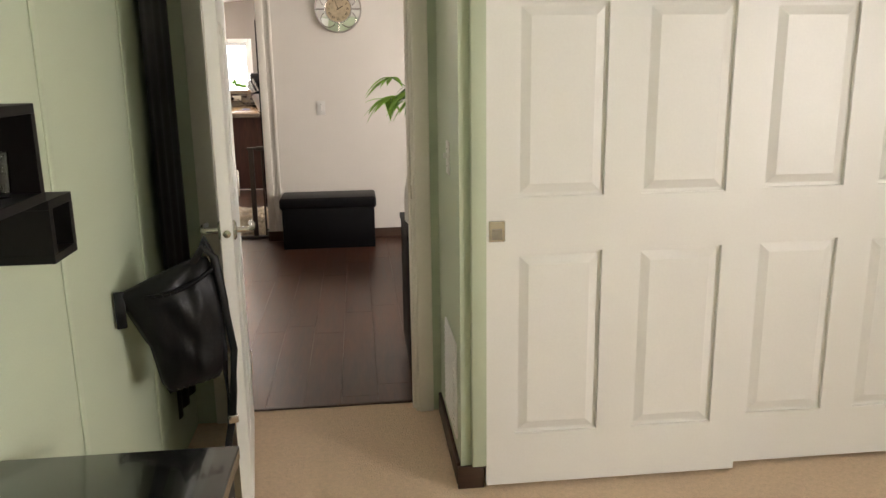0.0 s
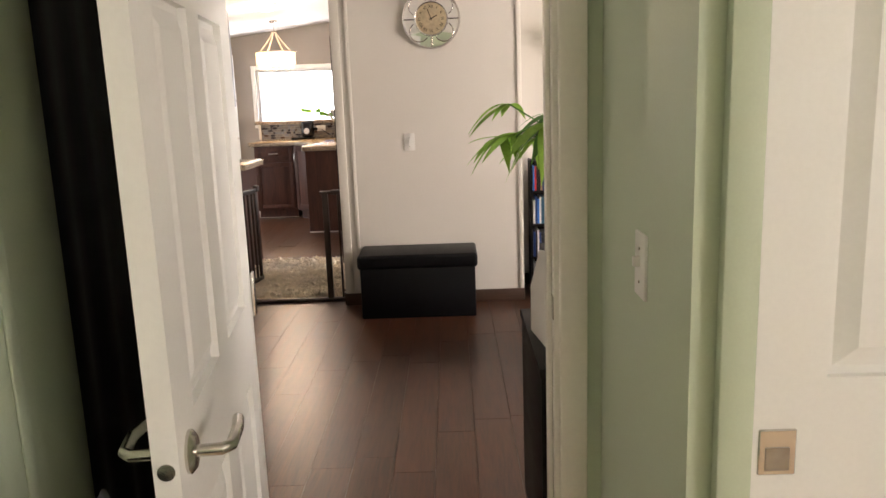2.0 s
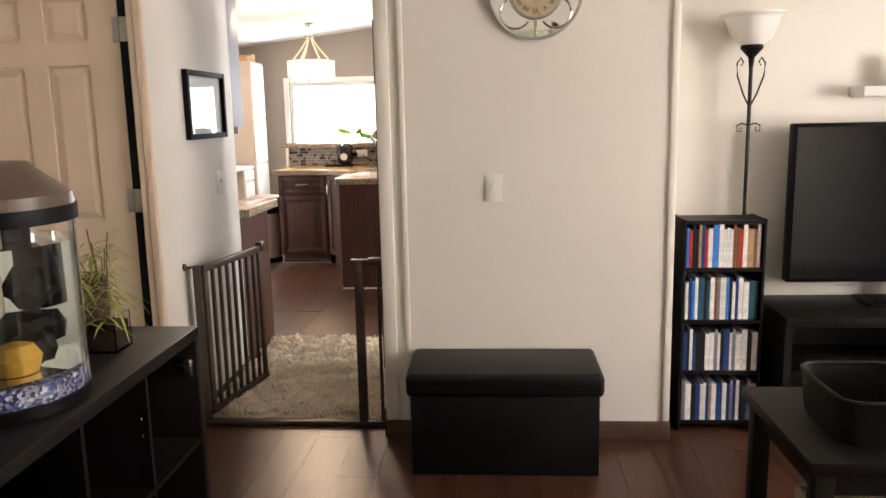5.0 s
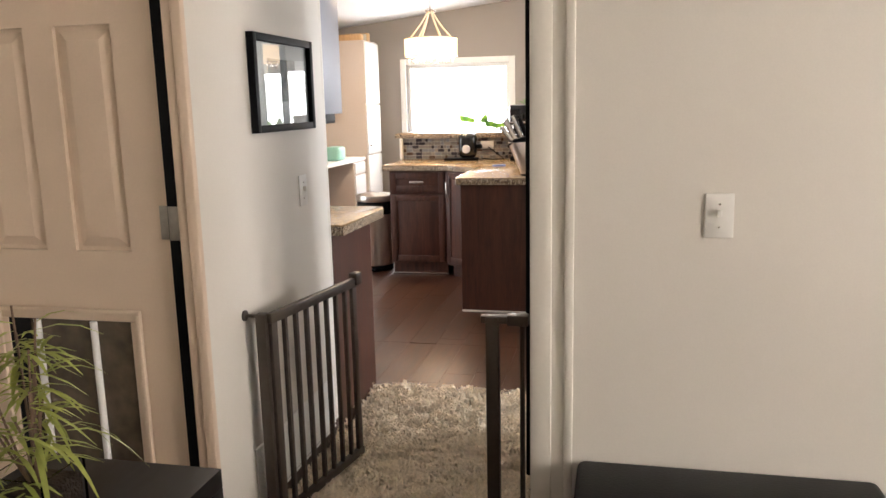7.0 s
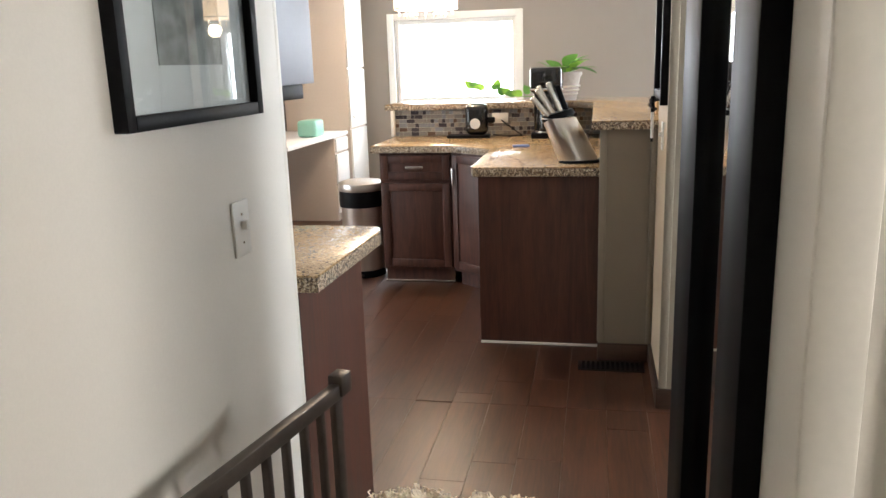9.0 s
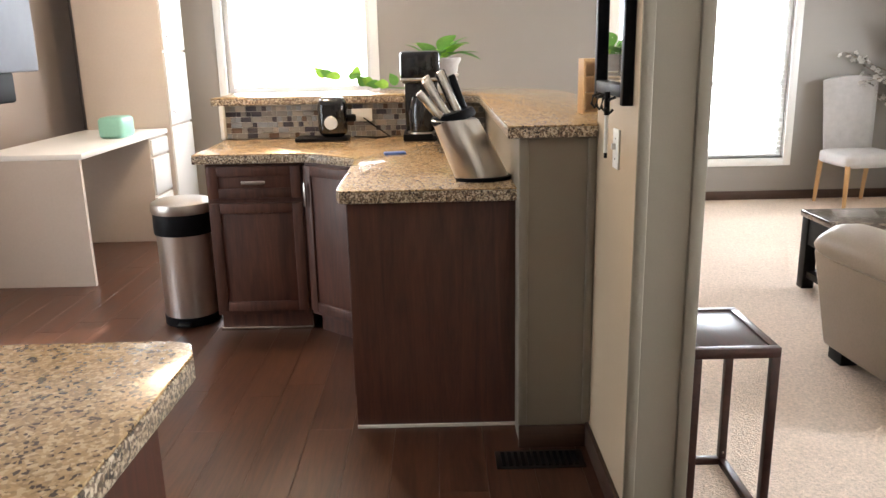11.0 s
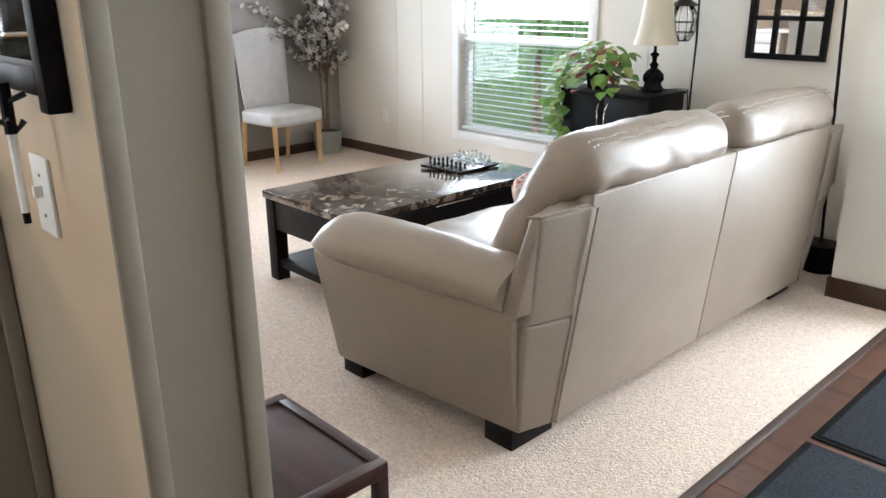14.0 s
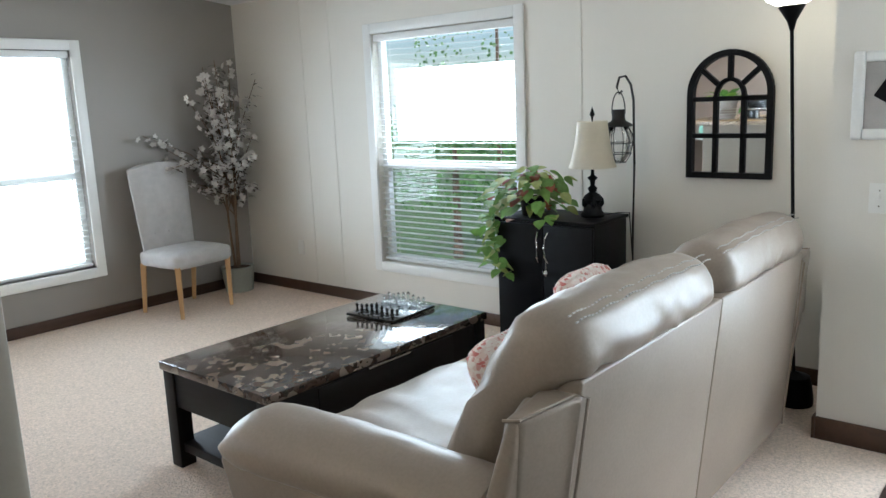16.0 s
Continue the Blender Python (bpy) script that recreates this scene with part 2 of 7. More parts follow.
M_MAT = mat("charcoal_door_mat", (0.030, 0.033, 0.038), 0.95, var=0.6, scale=90, grain=240, bump=1, dist=0.006, spec=0.1)
M_VINYL = mat("white_window_vinyl", (0.80, 0.80, 0.78), 0.4, var=0.02, bump=0.03)
M_BLIND = leaf_mat("white_blind_slat", (0.82, 0.82, 0.80), back=0.5, rand=0.02, var=0.02)
M_GROUND = mat("lawn", (0.10, 0.16, 0.05), 0.9, var=0.3, scale=2, grain=60, bump=1, dist=0.02)
M_SHADE = leaf_mat("cream_lamp_shade", (0.78, 0.72, 0.60), back=0.4, rand=0.0, var=0.03)
M_LIT = glow("lit_lamp_shade", (1.0, 0.74, 0.45), 1.5)
M_LITT = glow("lit_torch_bowl", (1.0, 0.86, 0.66), 9.0)
M_LITW = glow("lit_ceiling_glass", (1.0, 0.80, 0.55), 22.0)


# ---- building helpers ----
def box(bm, x0, x1, y0, y1, z0, z1, bevel=0.0, seg=2, m=None):
    g = bmesh.ops.create_cube(bm, size=1.0)
    vs = g["verts"]
    for v in vs:
        v.co = Vector(((x0 + x1) / 2 + v.co.x * (x1 - x0), (y0 + y1) / 2 + v.co.y * (y1 - y0), (z0 + z1) / 2 + v.co.z * (z1 - z0)))
    if bevel:
        es = list({e for v in vs for e in v.link_edges})
        r = bmesh.ops.bevel(bm, geom=es, offset=bevel, segments=seg, profile=0.5, affect='EDGES')
        vs = list({v for f in r["faces"] for v in f.verts} | {v for v in vs if v.is_valid})
    if m is not None:
        bmesh.ops.transform(bm, matrix=m, verts=vs)
    return bm


def lathe(bm, profile, seg=24, m=None, close=False):
    """Turned shape from (radius, z) pairs round the z axis."""
    rings = []
    for r, z in profile:
        rings.append([bm.verts.new((max(r, 0.0004) * math.cos(2 * math.pi * k / seg), max(r, 0.0004) * math.sin(2 * math.pi * k / seg), z)) for k in range(seg)])
    for a, b in zip(rings, rings[1:]):
        for k in range(seg):
            bm.faces.new((a[k], a[(k + 1) % seg], b[(k + 1) % seg], b[k]))
    if close:
        bm.faces.new(list(reversed(rings[0])))
        bm.faces.new(rings[-1])
    if m is not None:
        bmesh.ops.transform(bm, matrix=m, verts=[v for ring in rings for v in ring])
    return bm


def tube(bm, pts, radius, seg=8, taper=1.0):
    """A round bar along points."""
    pts = [Vector(p) for p in pts]
    rings = []
    for i, p in enumerate(pts):
        d = (pts[min(i + 1, len(pts) - 1)] - pts[max(i - 1, 0)]).normalized()
        q = d.to_track_quat('Z', 'Y')
        r = radius * (1 + (taper - 1) * i / max(1, len(pts) - 1))
        rings.append([bm.verts.new(p + q @ Vector((r * math.cos(2 * math.pi * k / seg), r * math.sin(2 * math.pi * k / seg), 0))) for k in range(seg)])
    for a, b in zip(rings, rings[1:]):
        for k in range(seg):
            bm.faces.new((a[k], a[(k + 1) % seg], b[(k + 1) % seg], b[k]))
    bm.faces.new(list(reversed(rings[0])))
    bm.faces.new(rings[-1])
    return bm


def prism(bm, outline, z0, z1):
    """A slab with a polygon plan."""
    lo = [bm.verts.new((x, y, z0)) for x, y in outline]
    hi = [bm.verts.new((x, y, z1)) for x, y in outline]
    n = len(outline)
    bm.faces.new(list(reversed(lo)))
    bm.faces.new(hi)
    for k in range(n):
        bm.faces.new((lo[k], lo[(k + 1) % n], hi[(k + 1) % n], hi[k]))
    bmesh.ops.recalc_face_normals(bm, faces=bm.faces)
    return bm


def mesh_of(name, bm, material, sharp=0.7):
    me = bpy.data.meshes.new(name)
    bm.to_mesh(me)
    bm.free()
    me.materials.append(material)
    for p in me.polygons:
        p.use_smooth = True
    me.set_sharp_from_angle(angle=sharp)
    return me


def part(name, bm, material, parent=None, label="", sharp=0.7):
    ob = new(name, mesh_of(name, bm, material, sharp))
    if parent is not None:
        ob.parent = parent
    if label:
        tagged(ob, label)
    return ob


def thing(name, m, label, category, group=""):
    ob = new(name)
    ob.empty_display_size = 0.1
    ob.matrix_world = m
    return tagged(ob, label, category, group)


def solo(name, bm, material, m, label, category, group="", sharp=0.7):
    ob = part(name, bm, material, None, "", sharp)
    ob.matrix_world = m
    return tagged(ob, label, category, group)


def setting(name, bm, material, label, category="", sharp=0.7):
    ob = part(name, bm, material, None, "", sharp)
    return tagged(ob, label, category, "", "structure")


def bx(*a, **k):
    return box(bmesh.new(), *a, **k)


def tb(pts, r, seg=8, taper=1.0):
    return tube(bmesh.new(), pts, r, seg, taper)


def lt(profile, seg=24, m=None, close=False):
    return lathe(bmesh.new(), profile, seg, m, close)


def wall_x(name, x0, x1, y0, y1, material, label, holes=(), top=2.85):
    """A wall along x between y0 and y1; holes: (xa, xb, za, zb)."""
    bm = bmesh.new()
    cuts = sorted(holes)
    at = x0
    for xa, xb, za, zb in cuts:
        if xa > at:
            box(bm, at, xa, y0, y1, 0, top)
        if za > 0:
            box(bm, xa, xb, y0, y1, 0, za)
        if zb < top:
            box(bm, xa, xb, y0, y1, zb, top)
        at = xb
    if at < x1:
        box(bm, at, x1, y0, y1, 0, top)
    return setting(name, bm, material, label, "wall")


def wall_y(name, y0, y1, x0, x1, material, label, holes=(), top=2.85):
    bm = bmesh.new()
    at = y0
    for ya, yb, za, zb in sorted(holes):
        if ya > at:
            box(bm, x0, x1, at, ya, 0, top)
        if za > 0:
            box(bm, x0, x1, ya, yb, 0, za)
        if zb < top:
            box(bm, x0, x1, ya, yb, zb, top)
        at = yb
    if at < y1:
        box(bm, x0, x1, at, y1, 0, top)
    return setting(name, bm, material, label, "wall")


# ---- structure ----
WEST, EAST, NORTH, SOUTH, RIDGE = -4.4, 3.24, 14.08, -2.2, -0.58
KWIN = (-3.09, -1.82, 1.06, 1.89)      # kitchen window: x0, x1, z0, z1
LWIN = (0.665, 1.875, 0.385, 1.915)        # living room north window
EWIN = (11.30, 12.50, 0.34, 1.94)      # living room east window: y0, y1
TWIN = (4.3, 5.9, 0.75, 2.0)           # television room east window
BWIN = (-1.25, 0.45, 0.8, 2.0)        # bedroom east window: y0, y1

setting("ground", bx(-60, 60, -60, 70, -0.75, -0.6), M_GROUND, "green lawn round the house", "ground")
setting("floor_base", bx(WEST - .1, EAST + .1, SOUTH - .1, NORTH + .1, -0.2, -0.02), M_BASE, "dark floor deck under the rooms", "floor")
# bedroom and living room carpets
bm = bmesh.new()
box(bm, -2.6, EAST, SOUTH, 3.29, -0.02, 0.0)
setting("floor_bedroom", bm, M_CARPET, "beige cut pile bedroom carpet", "carpet")
bm = bmesh.new()
box(bm, -0.60, EAST, 9.045, NORTH, -0.02, 0.004)
setting("floor_living", bm, M_CARPET2, "light beige living room carpet", "carpet")

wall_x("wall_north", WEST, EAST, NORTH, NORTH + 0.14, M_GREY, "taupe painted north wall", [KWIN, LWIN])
wall_y("wall_east", SOUTH, NORTH + 0.14, EAST, EAST + 0.14, M_WALL, "cream panelled east wall", [BWIN, TWIN, EWIN])
wall_x("wall_south", WEST, EAST, SOUTH - 0.14, SOUTH, M_GREEN, "sage green south wall")
wall_y("wall_west", SOUTH, NORTH + 0.14, WEST - 0.14, WEST, M_KWALL, "warm taupe west wall", [(8.9, 10.5, 0.35, 2.0)])
# bedroom
DOOR_L, DOOR_R = -0.556, 0.20
wall_y("wall_bedroom_west", SOUTH, 3.19, -0.86, -0.72, M_GREEN, "sage green bedroom wall with panel seams")
wall_x("wall_bedroom_north", -2.6, EAST, 3.19, 3.27, M_GREEN, "sage green wall with the bedroom doorway", [(DOOR_L - .02, DOOR_R + .02, 0, 2.06)])
wall_x("wall_tv_south", -2.6, EAST, 3.271, 3.31, M_WALL, "cream wall round the bedroom doorway", [(DOOR_L - .02, DOOR_R + .02, 0, 2.06)])
wall_y("wall_closet_side", 2.54, 3.19, 0.31, 0.385, M_GREEN, "short sage green wall beside the closet")
wall_x("wall_closet_head", 0.385, 2.4, 2.56, 2.66, M_GREEN, "green wall over the closet doors", [(0.386, 2.39, 0, 2.04)])
wall_x("wall_closet_end", 2.4, EAST, 2.56, 2.66, M_GREEN, "green wall beside the closet")
# television room
W1 = 6.765
wall_x("wall_clock", -0.79, 0.455, W1, 7.76, M_WALL, "cream panel wall that carries the clock")
wall_x("wall_tv", 0.455, EAST, 7.22, 7.80, M_WALL, "cream panel wall behind the television")
wall_y("wall_tv_west", 3.31, 6.68, -2.74, -2.6, M_WALL, "cream west wall of the television room")
wall_x("wall_side_door", -2.74, -1.738, 6.68, 6.78, M_WALL, "cream wall with a six panel door", [(-2.58, -1.835, 0, 2.04)])
wall_y("wall_picture", 6.78, 7.715, -1.838, -1.738, M_WALL, "cream wall with the framed picture")
wall_x("wall_kitchen_south", WEST, -1.84, 7.0, 7.1, M_KWALL, "taupe kitchen wall behind the counter")
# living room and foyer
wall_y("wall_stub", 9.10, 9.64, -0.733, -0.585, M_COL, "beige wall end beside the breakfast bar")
# faces towards the kitchen get the lit copy, picked by their normal
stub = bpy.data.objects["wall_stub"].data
stub.materials.append(M_STUB_LIT)
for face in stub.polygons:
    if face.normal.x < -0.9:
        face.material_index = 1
wall_y("wall_jog", 8.98, 9.385, 2.61, EAST, M_WALL, "cream wall jog by the entry")
wall_y("wall_entry", 7.80, 8.98, 2.75, 2.87, M_WALL, "cream entry wall", [(8.10, 8.80, 0.35, 1.95)])

# sloping ceiling
bm = bmesh.new()
for xa, za, xb, zb in ((WEST, 2.30, RIDGE, 2.732), (RIDGE, 2.732, EAST, 2.30)):
    q = [bm.verts.new(c) for c in ((xa, SOUTH, za), (xb, SOUTH, zb), (xb, NORTH, zb), (xa, NORTH, za), (xa, SOUTH, 2.95), (xb, SOUTH, 2.95), (xb, NORTH, 2.95), (xa, NORTH, 2.95))]
    for f in ((3, 2, 1, 0), (4, 5, 6, 7), (0, 1, 5, 4), (1, 2, 6, 5), (2, 3, 7, 6), (3, 0, 4, 7)):
        bm.faces.new([q[k] for k in f])
bmesh.ops.recalc_face_normals(bm, faces=bm.faces)
setting("ceiling", bm, M_CEIL, "white vaulted ceiling", "ceiling")


def baseboard(x0, x1, y0, y1, h=0.085):
    setting("baseboard", bx(x0, x1, y0, y1, 0, h, 0.004), M_BASE, "dark stained wooden baseboard", "baseboard")


def trim(x0, x1, y0, y1, z0, z1, material=M_TRIM, label="cream moulded trim strip", bevel=0.006):
    setting("trim", bx(x0, x1, y0, y1, z0, z1, bevel), material, label, "trim")


baseboard(-0.79, 0.46, W1 - 0.014, W1)
baseboard(-0.805, -0.791, W1, 7.76)
baseboard(0.47, EAST, 7.206, 7.22)
baseboard(0.296, 0.31, 2.56, 3.18)
baseboard(0.296, 0.39, 2.525, 2.54)
baseboard(-0.60, EAST, NORTH - 0.016, NORTH)
baseboard(EAST - 0.016, EAST, 9.39, NORTH - .016)
baseboard(2.594, 2.61, 9.06, 9.385, 0.1)
baseboard(2.594, EAST, 9.385, 9.399, 0.1)
baseboard(-0.749, -0.733, 9.11, 9.64)
baseboard(-0.749, -0.56, 9.082, 9.10)
baseboard(-0.99, -0.75, 9.614, 9.63)
baseboard(-1.738, -1.724, 6.78, 7.71)
baseboard(WEST, -2.45, NORTH - 0.016, NORTH)

# battens and corner mouldings
for xa, xb in ((-0.795, -0.735), (-0.70, -0.675), (0.425, 0.457)):
    trim(xa, xb, W1 - 0.012, W1, 0.086, 2.7)
trim(-1.80, -1.770, 6.660, 6.68, 0, 2.049, M_DOORC, "cream door casing")
trim(-1.769, -1.735, 6.654, 6.68, 0, 2.049, M_DOORC, "cream door casing back band")
trim(-1.752, -1.736, 7.70, 7.722, 0, 2.6)
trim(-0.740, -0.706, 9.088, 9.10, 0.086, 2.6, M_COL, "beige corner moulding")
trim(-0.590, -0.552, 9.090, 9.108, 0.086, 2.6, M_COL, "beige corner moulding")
for y in (10.85, 12.93, 13.24):
    trim(EAST - 0.005, EAST, y, y + 0.012, 0.09, 2.5, M_WALL, "narrow wall panel seam", 0.002)
for x in (1.6,):
    trim(x, x + 0.012, 7.214, 7.22, 0.09, 2.6, M_WALL, "narrow wall panel seam", 0.002)
for y in (1.95, 2.62):
    trim(-0.72, -0.714, y, y + 0.03, 0.0, 2.5, M_GREEN, "sage green panel seam batten", 0.003)
trim(0.345, 0.40, 2.515, 2.54, 0.086, 2.5, M_GREEN, "sage green corner batten")


def window(name, w, h, m, label, slats=0, mid=True):
    """Cased window in an opening; local x along the wall, y into the room, base centre at the sill."""
    win = new(name)
    win.matrix_world = m
    tagged(win, label, "window", "", "structure")
    c = 0.07
    fr = bmesh.new()
    for a in ((-w / 2 - c, -w / 2, 0.002, 0.02, -c, h + c), (w / 2, w / 2 + c, 0.002, 0.02, -c, h + c), (-w / 2, w / 2, 0.002, 0.02, h, h + c), (-w / 2, w / 2, 0.002, 0.026, -c, 0)):
        box(fr, *a, bevel=0.005)
    part("casing", fr, M_WHITE, win)
    sash = bmesh.new()
    s = 0.045
    for a in ((-w / 2, -w / 2 + s, -0.1, -0.05, 0, h), (w / 2 - s, w / 2, -0.1, -0.05, 0, h), (-w / 2 + s, w / 2 - s, -0.1, -0.05, 0, s), (-w / 2 + s, w / 2 - s, -0.1, -0.05, h - s, h)):
        box(sash, *a, bevel=0.004)
    if mid:
        box(sash, -w / 2 + s, w / 2 - s, -0.1, -0.045, h * .42, h * .42 + 0.045, bevel=0.004)
    part("window_frame", sash, M_VINYL, win)
    pane = part("pane", bx(-w / 2 + s, w / 2 - s, -0.08, -0.074, s, h - s), M_GLASS, win)
    pane.visible_shadow = False
    if slats:
        rail = part("blind_headrail", bx(-w / 2 + .01, w / 2 - .01, -0.045, 0.0, h - 0.05, h - 0.005, bevel=0.004), M_VINYL, win)
        sl = bmesh.new()
        n = slats
        box(sl, -w / 2 + .012, w / 2 - .012, -0.019, 0.019, -0.0012, 0.0012)
        me = mesh_of("blind_slat", sl, M_BLIND)
        for k in range(n):
            ob = new("blind_slat", me)
            ob.parent = win
            ob.matrix_local = pose(0, -0.026, 0.06 + (h - 0.13) * k / (n - 1), -4)
        for x in (-w * .38, w * .38):
            part("blind_cord", tb([(x, -0.026, 0.03), (x, -0.026, h - .05)], 0.0012, 5), M_VINYL, win)
        part("bottom_rail", bx(-w / 2 + .012, w / 2 - .012, -0.045, -0.008, 0.015, 0.035, bevel=0.004), M_VINYL, win)
    return win


def mid(a, b):
    return (a + b) / 2


window("window_1", KWIN[1] - KWIN[0], KWIN[3] - KWIN[2], pose(mid(*KWIN[:2]), NORTH, KWIN[2], 0, 0, 180), "bright kitchen window in a white casing", 0, False)
window("window_2", LWIN[1] - LWIN[0], LWIN[3] - LWIN[2], pose(mid(*LWIN[:2]), NORTH, LWIN[2], 0, 0, 180), "bright living room window with white blinds", 34)
window("window_3", EWIN[1] - EWIN[0], EWIN[3] - EWIN[2], pose(EAST, mid(*EWIN[:2]), EWIN[2], 0, 0, 90), "tall window with white slatted blinds", 38)
window("window_4", TWIN[1] - TWIN[0], TWIN[3] - TWIN[2], pose(EAST, mid(*TWIN[:2]), TWIN[2], 0, 0, 90), "white framed window of the television room", 0)
window("window_5", BWIN[1] - BWIN[0], BWIN[3] - BWIN[2], pose(EAST, mid(*BWIN[:2]), BWIN[2], 0, 0, 90), "white framed bedroom window", 0)
window_light("daylight_kitchen", mid(*KWIN[:2]), NORTH + 0.20, mid(*KWIN[2:]), 1.25, 0.83, 0, 48)
window_light("daylight_living", mid(*LWIN[:2]), NORTH + 0.20, mid(*LWIN[2:]), 1.2, 1.5, 0, 76)
window_light("daylight_east", EAST + 0.20, mid(*EWIN[:2]), 1.45, 1.15, 0.5, -90, 75)
window_light("daylight_tv", EAST + 0.20, mid(*TWIN[:2]), mid(*TWIN[2:]), 1.6, 1.25, -90, 80, (1.0, 0.93, 0.84))
window_light("daylight_bedroom", EAST + 0.20, mid(*BWIN[:2]), mid(*BWIN[2:]), 1.7, 1.2, -90, 66, (1.0, 0.94, 0.86))
# unseen window with its lamp, added to brighten the carpet behind the sofa
window("window_6", 0.70, 1.60, pose(2.75, 8.45, 0.35, 0, 0, 90), "unseen glazed window added at the entry", 0)
window_light("entry_fill", 2.95, 8.45, 1.15, 0.7, 1.55, -90, 66)
window("window_7", 1.6, 1.65, pose(WEST, 9.7, 0.35, 0, 0, -90), "tall glazed garden window of the kitchen", 0)
window_light("daylight_west", WEST - 0.20, 9.7, 1.2, 1.6, 1.6, 90, 24)


# ---- floor planks ----
def planks(parent, x0, x1, y0, y1, material, width=0.165, length=1.25):
    """Laminate boards along y, each its own piece."""
    rnd = random.Random(4)
    meshes = {}
    n = int(math.ceil((x1 - x0) / width))
    for k in range(n):
        xa = x0 + k * width
        w = min(width, x1 - xa)
        at = y0 - rnd.random() * length
        while at < y1:
            a, b = max(at, y0), min(at + length, y1)
            at += length
            if b - a < 0.03:
                continue
            key = (round(w, 3), round(b - a, 3))
            if key not in meshes:
                me = mesh_of("plank", bx(-w / 2 + .0004, w / 2 - .0004, -(b - a) / 2 + .0004, (b - a) / 2 - .0004, -0.012, 0, bevel=0.0007, seg=1), material)
                meshes[key] = me
            ob = new("plank", meshes[key])
            ob.parent = parent
            ob.location = (xa + w / 2, (a + b) / 2, 0)


floor_wood = setting("floor_wood", bx(-2.6, EAST, 3.29, NORTH, -0.02, -0.013), M_BASE, "dark brown laminate plank floor", "floor")
planks(floor_wood, -2.6, EAST, 3.29, 9.045, M_FLOOR)
planks(floor_wood, WEST, -2.6, 7.1, NORTH, M_FLOOR)
planks(floor_wood, -2.6, -0.6, 9.045, NORTH, M_FLOOR)
setting("trim", bx(-0.60, 2.61, 9.03, 9.065, 0, 0.012, 0.005), M_BASE, "dark carpet transition strip", "trim")
setting("trim", bx(-0.575, 0.20, 3.275, 3.30, 0, 0.008, 0.003), M_BASE, "dark doorway transition strip", "trim")


# ---- doors ----
def panel_door(parent, w, h, t, panels, material, flap=None):
    """Moulded door: local x from the hinge, y across the thickness, z up; panels as (x0, x1, z0, z1)."""
    bm = bmesh.new()
    xs = sorted({0, w} | {p[0] for p in panels} | {p[1] for p in panels})
    zs = sorted({0, h} | {p[2] for p in panels} | {p[3] for p in panels})
    for xa, xb in zip(xs, xs[1:]):
        for za, zb in zip(zs, zs[1:]):
            cx, cz = (xa + xb) / 2, (za + zb) / 2
            if not any(p[0] < cx < p[1] and p[2] < cz < p[3] for p in panels):
                box(bm, xa, xb, 0, t, za, zb)
    body = part("door_frame", bm, material, parent)
    for xa, xb, za, zb in panels:
        pb = bmesh.new()
        box(pb, xa, xb, 0.014, t - 0.014, za, zb)
        part("recess", pb, material, parent)
        pb = bmesh.new()
        for ya, yb in ((0.0139, 0.002), (t - 0.0139, t - 0.002)):
            q1 = [pb.verts.new((x, ya, z)) for x, z in ((xa + .012, za + .012), (xb - .012, za + .012), (xb - .012, zb - .012), (xa + .012, zb - .012))]
            q2 = [pb.verts.new((x, yb, z)) for x, z in ((xa + .042, za + .042), (xb - .042, za + .042), (xb - .042, zb - .042), (xa + .042, zb - .042))]
            pb.faces.new(q2 if yb > t / 2 else list(reversed(q2)))
            for k in range(4):
                f4 = (q1[k], q1[(k + 1) % 4], q2[(k + 1) % 4], q2[k])
                pb.faces.new(f4 if yb > t / 2 else tuple(reversed(f4)))
        bmesh.ops.recalc_face_normals(pb, faces=pb.faces)
        part("raised_panel", pb, material, parent, "", 0.12)
    return body


def lever(parent, x, z, y, side, flip=1):
    """Lever handle with its rose on one face of a door."""
    rose = part("rose", lt([(0.0, 0), (0.031, 0), (0.031, 0.004), (0.024, 0.01), (0.0, 0.012)], 24, pose(x, y, z, 90 * side)), M_CHROME, parent, "satin nickel rose")
    part("lever", tb([(x, y - side * 0.008, z), (x, y - side * 0.045, z), (x + flip * 0.012, y - side * 0.056, z), (x + flip * 0.06, y - side * 0.058, z + 0.003), (x + flip * 0.105, y - side * 0.052, z)], 0.009, 10), M_CHROME, parent, "satin nickel lever")


door = new("door_1")
door.matrix_world = pose(DOOR_L + 0.034, 3.185, 0.012, 0, 0, -83)
tagged(door, "white six panel bedroom door standing open", "door", "", "structure")
W = 0.77
pans = [(0.11, 0.335, 0.2, 0.83), (0.435, 0.66, 0.2, 0.83), (0.11, 0.335, 1.0, 1.58), (0.435, 0.66, 1.0, 1.58), (0.11, 0.335, 1.68, 1.90), (0.435, 0.66, 1.68, 1.90)]
panel_door(door, W, 2.02, 0.035, pans, M_WHITE)
lever(door, W - 0.06, 0.955, 0.035, -1, -1)
lever(door, W - 0.06, 0.955, 0.0, 1, -1)
part("latch", lt([(0, 0), (0.012, 0), (0.012, 0.002), (0, 0.003)], 16, pose(W, 0.0175, 0.955, 0, 90)), M_CHROME, door, "round latch plate")
for z in (0.25, 1.0, 1.78):
    part("hinge", bx(-0.012, 0.012, 0.036, 0.044, z - 0.05, z + 0.05, bevel=0.003), M_CHROME, door)


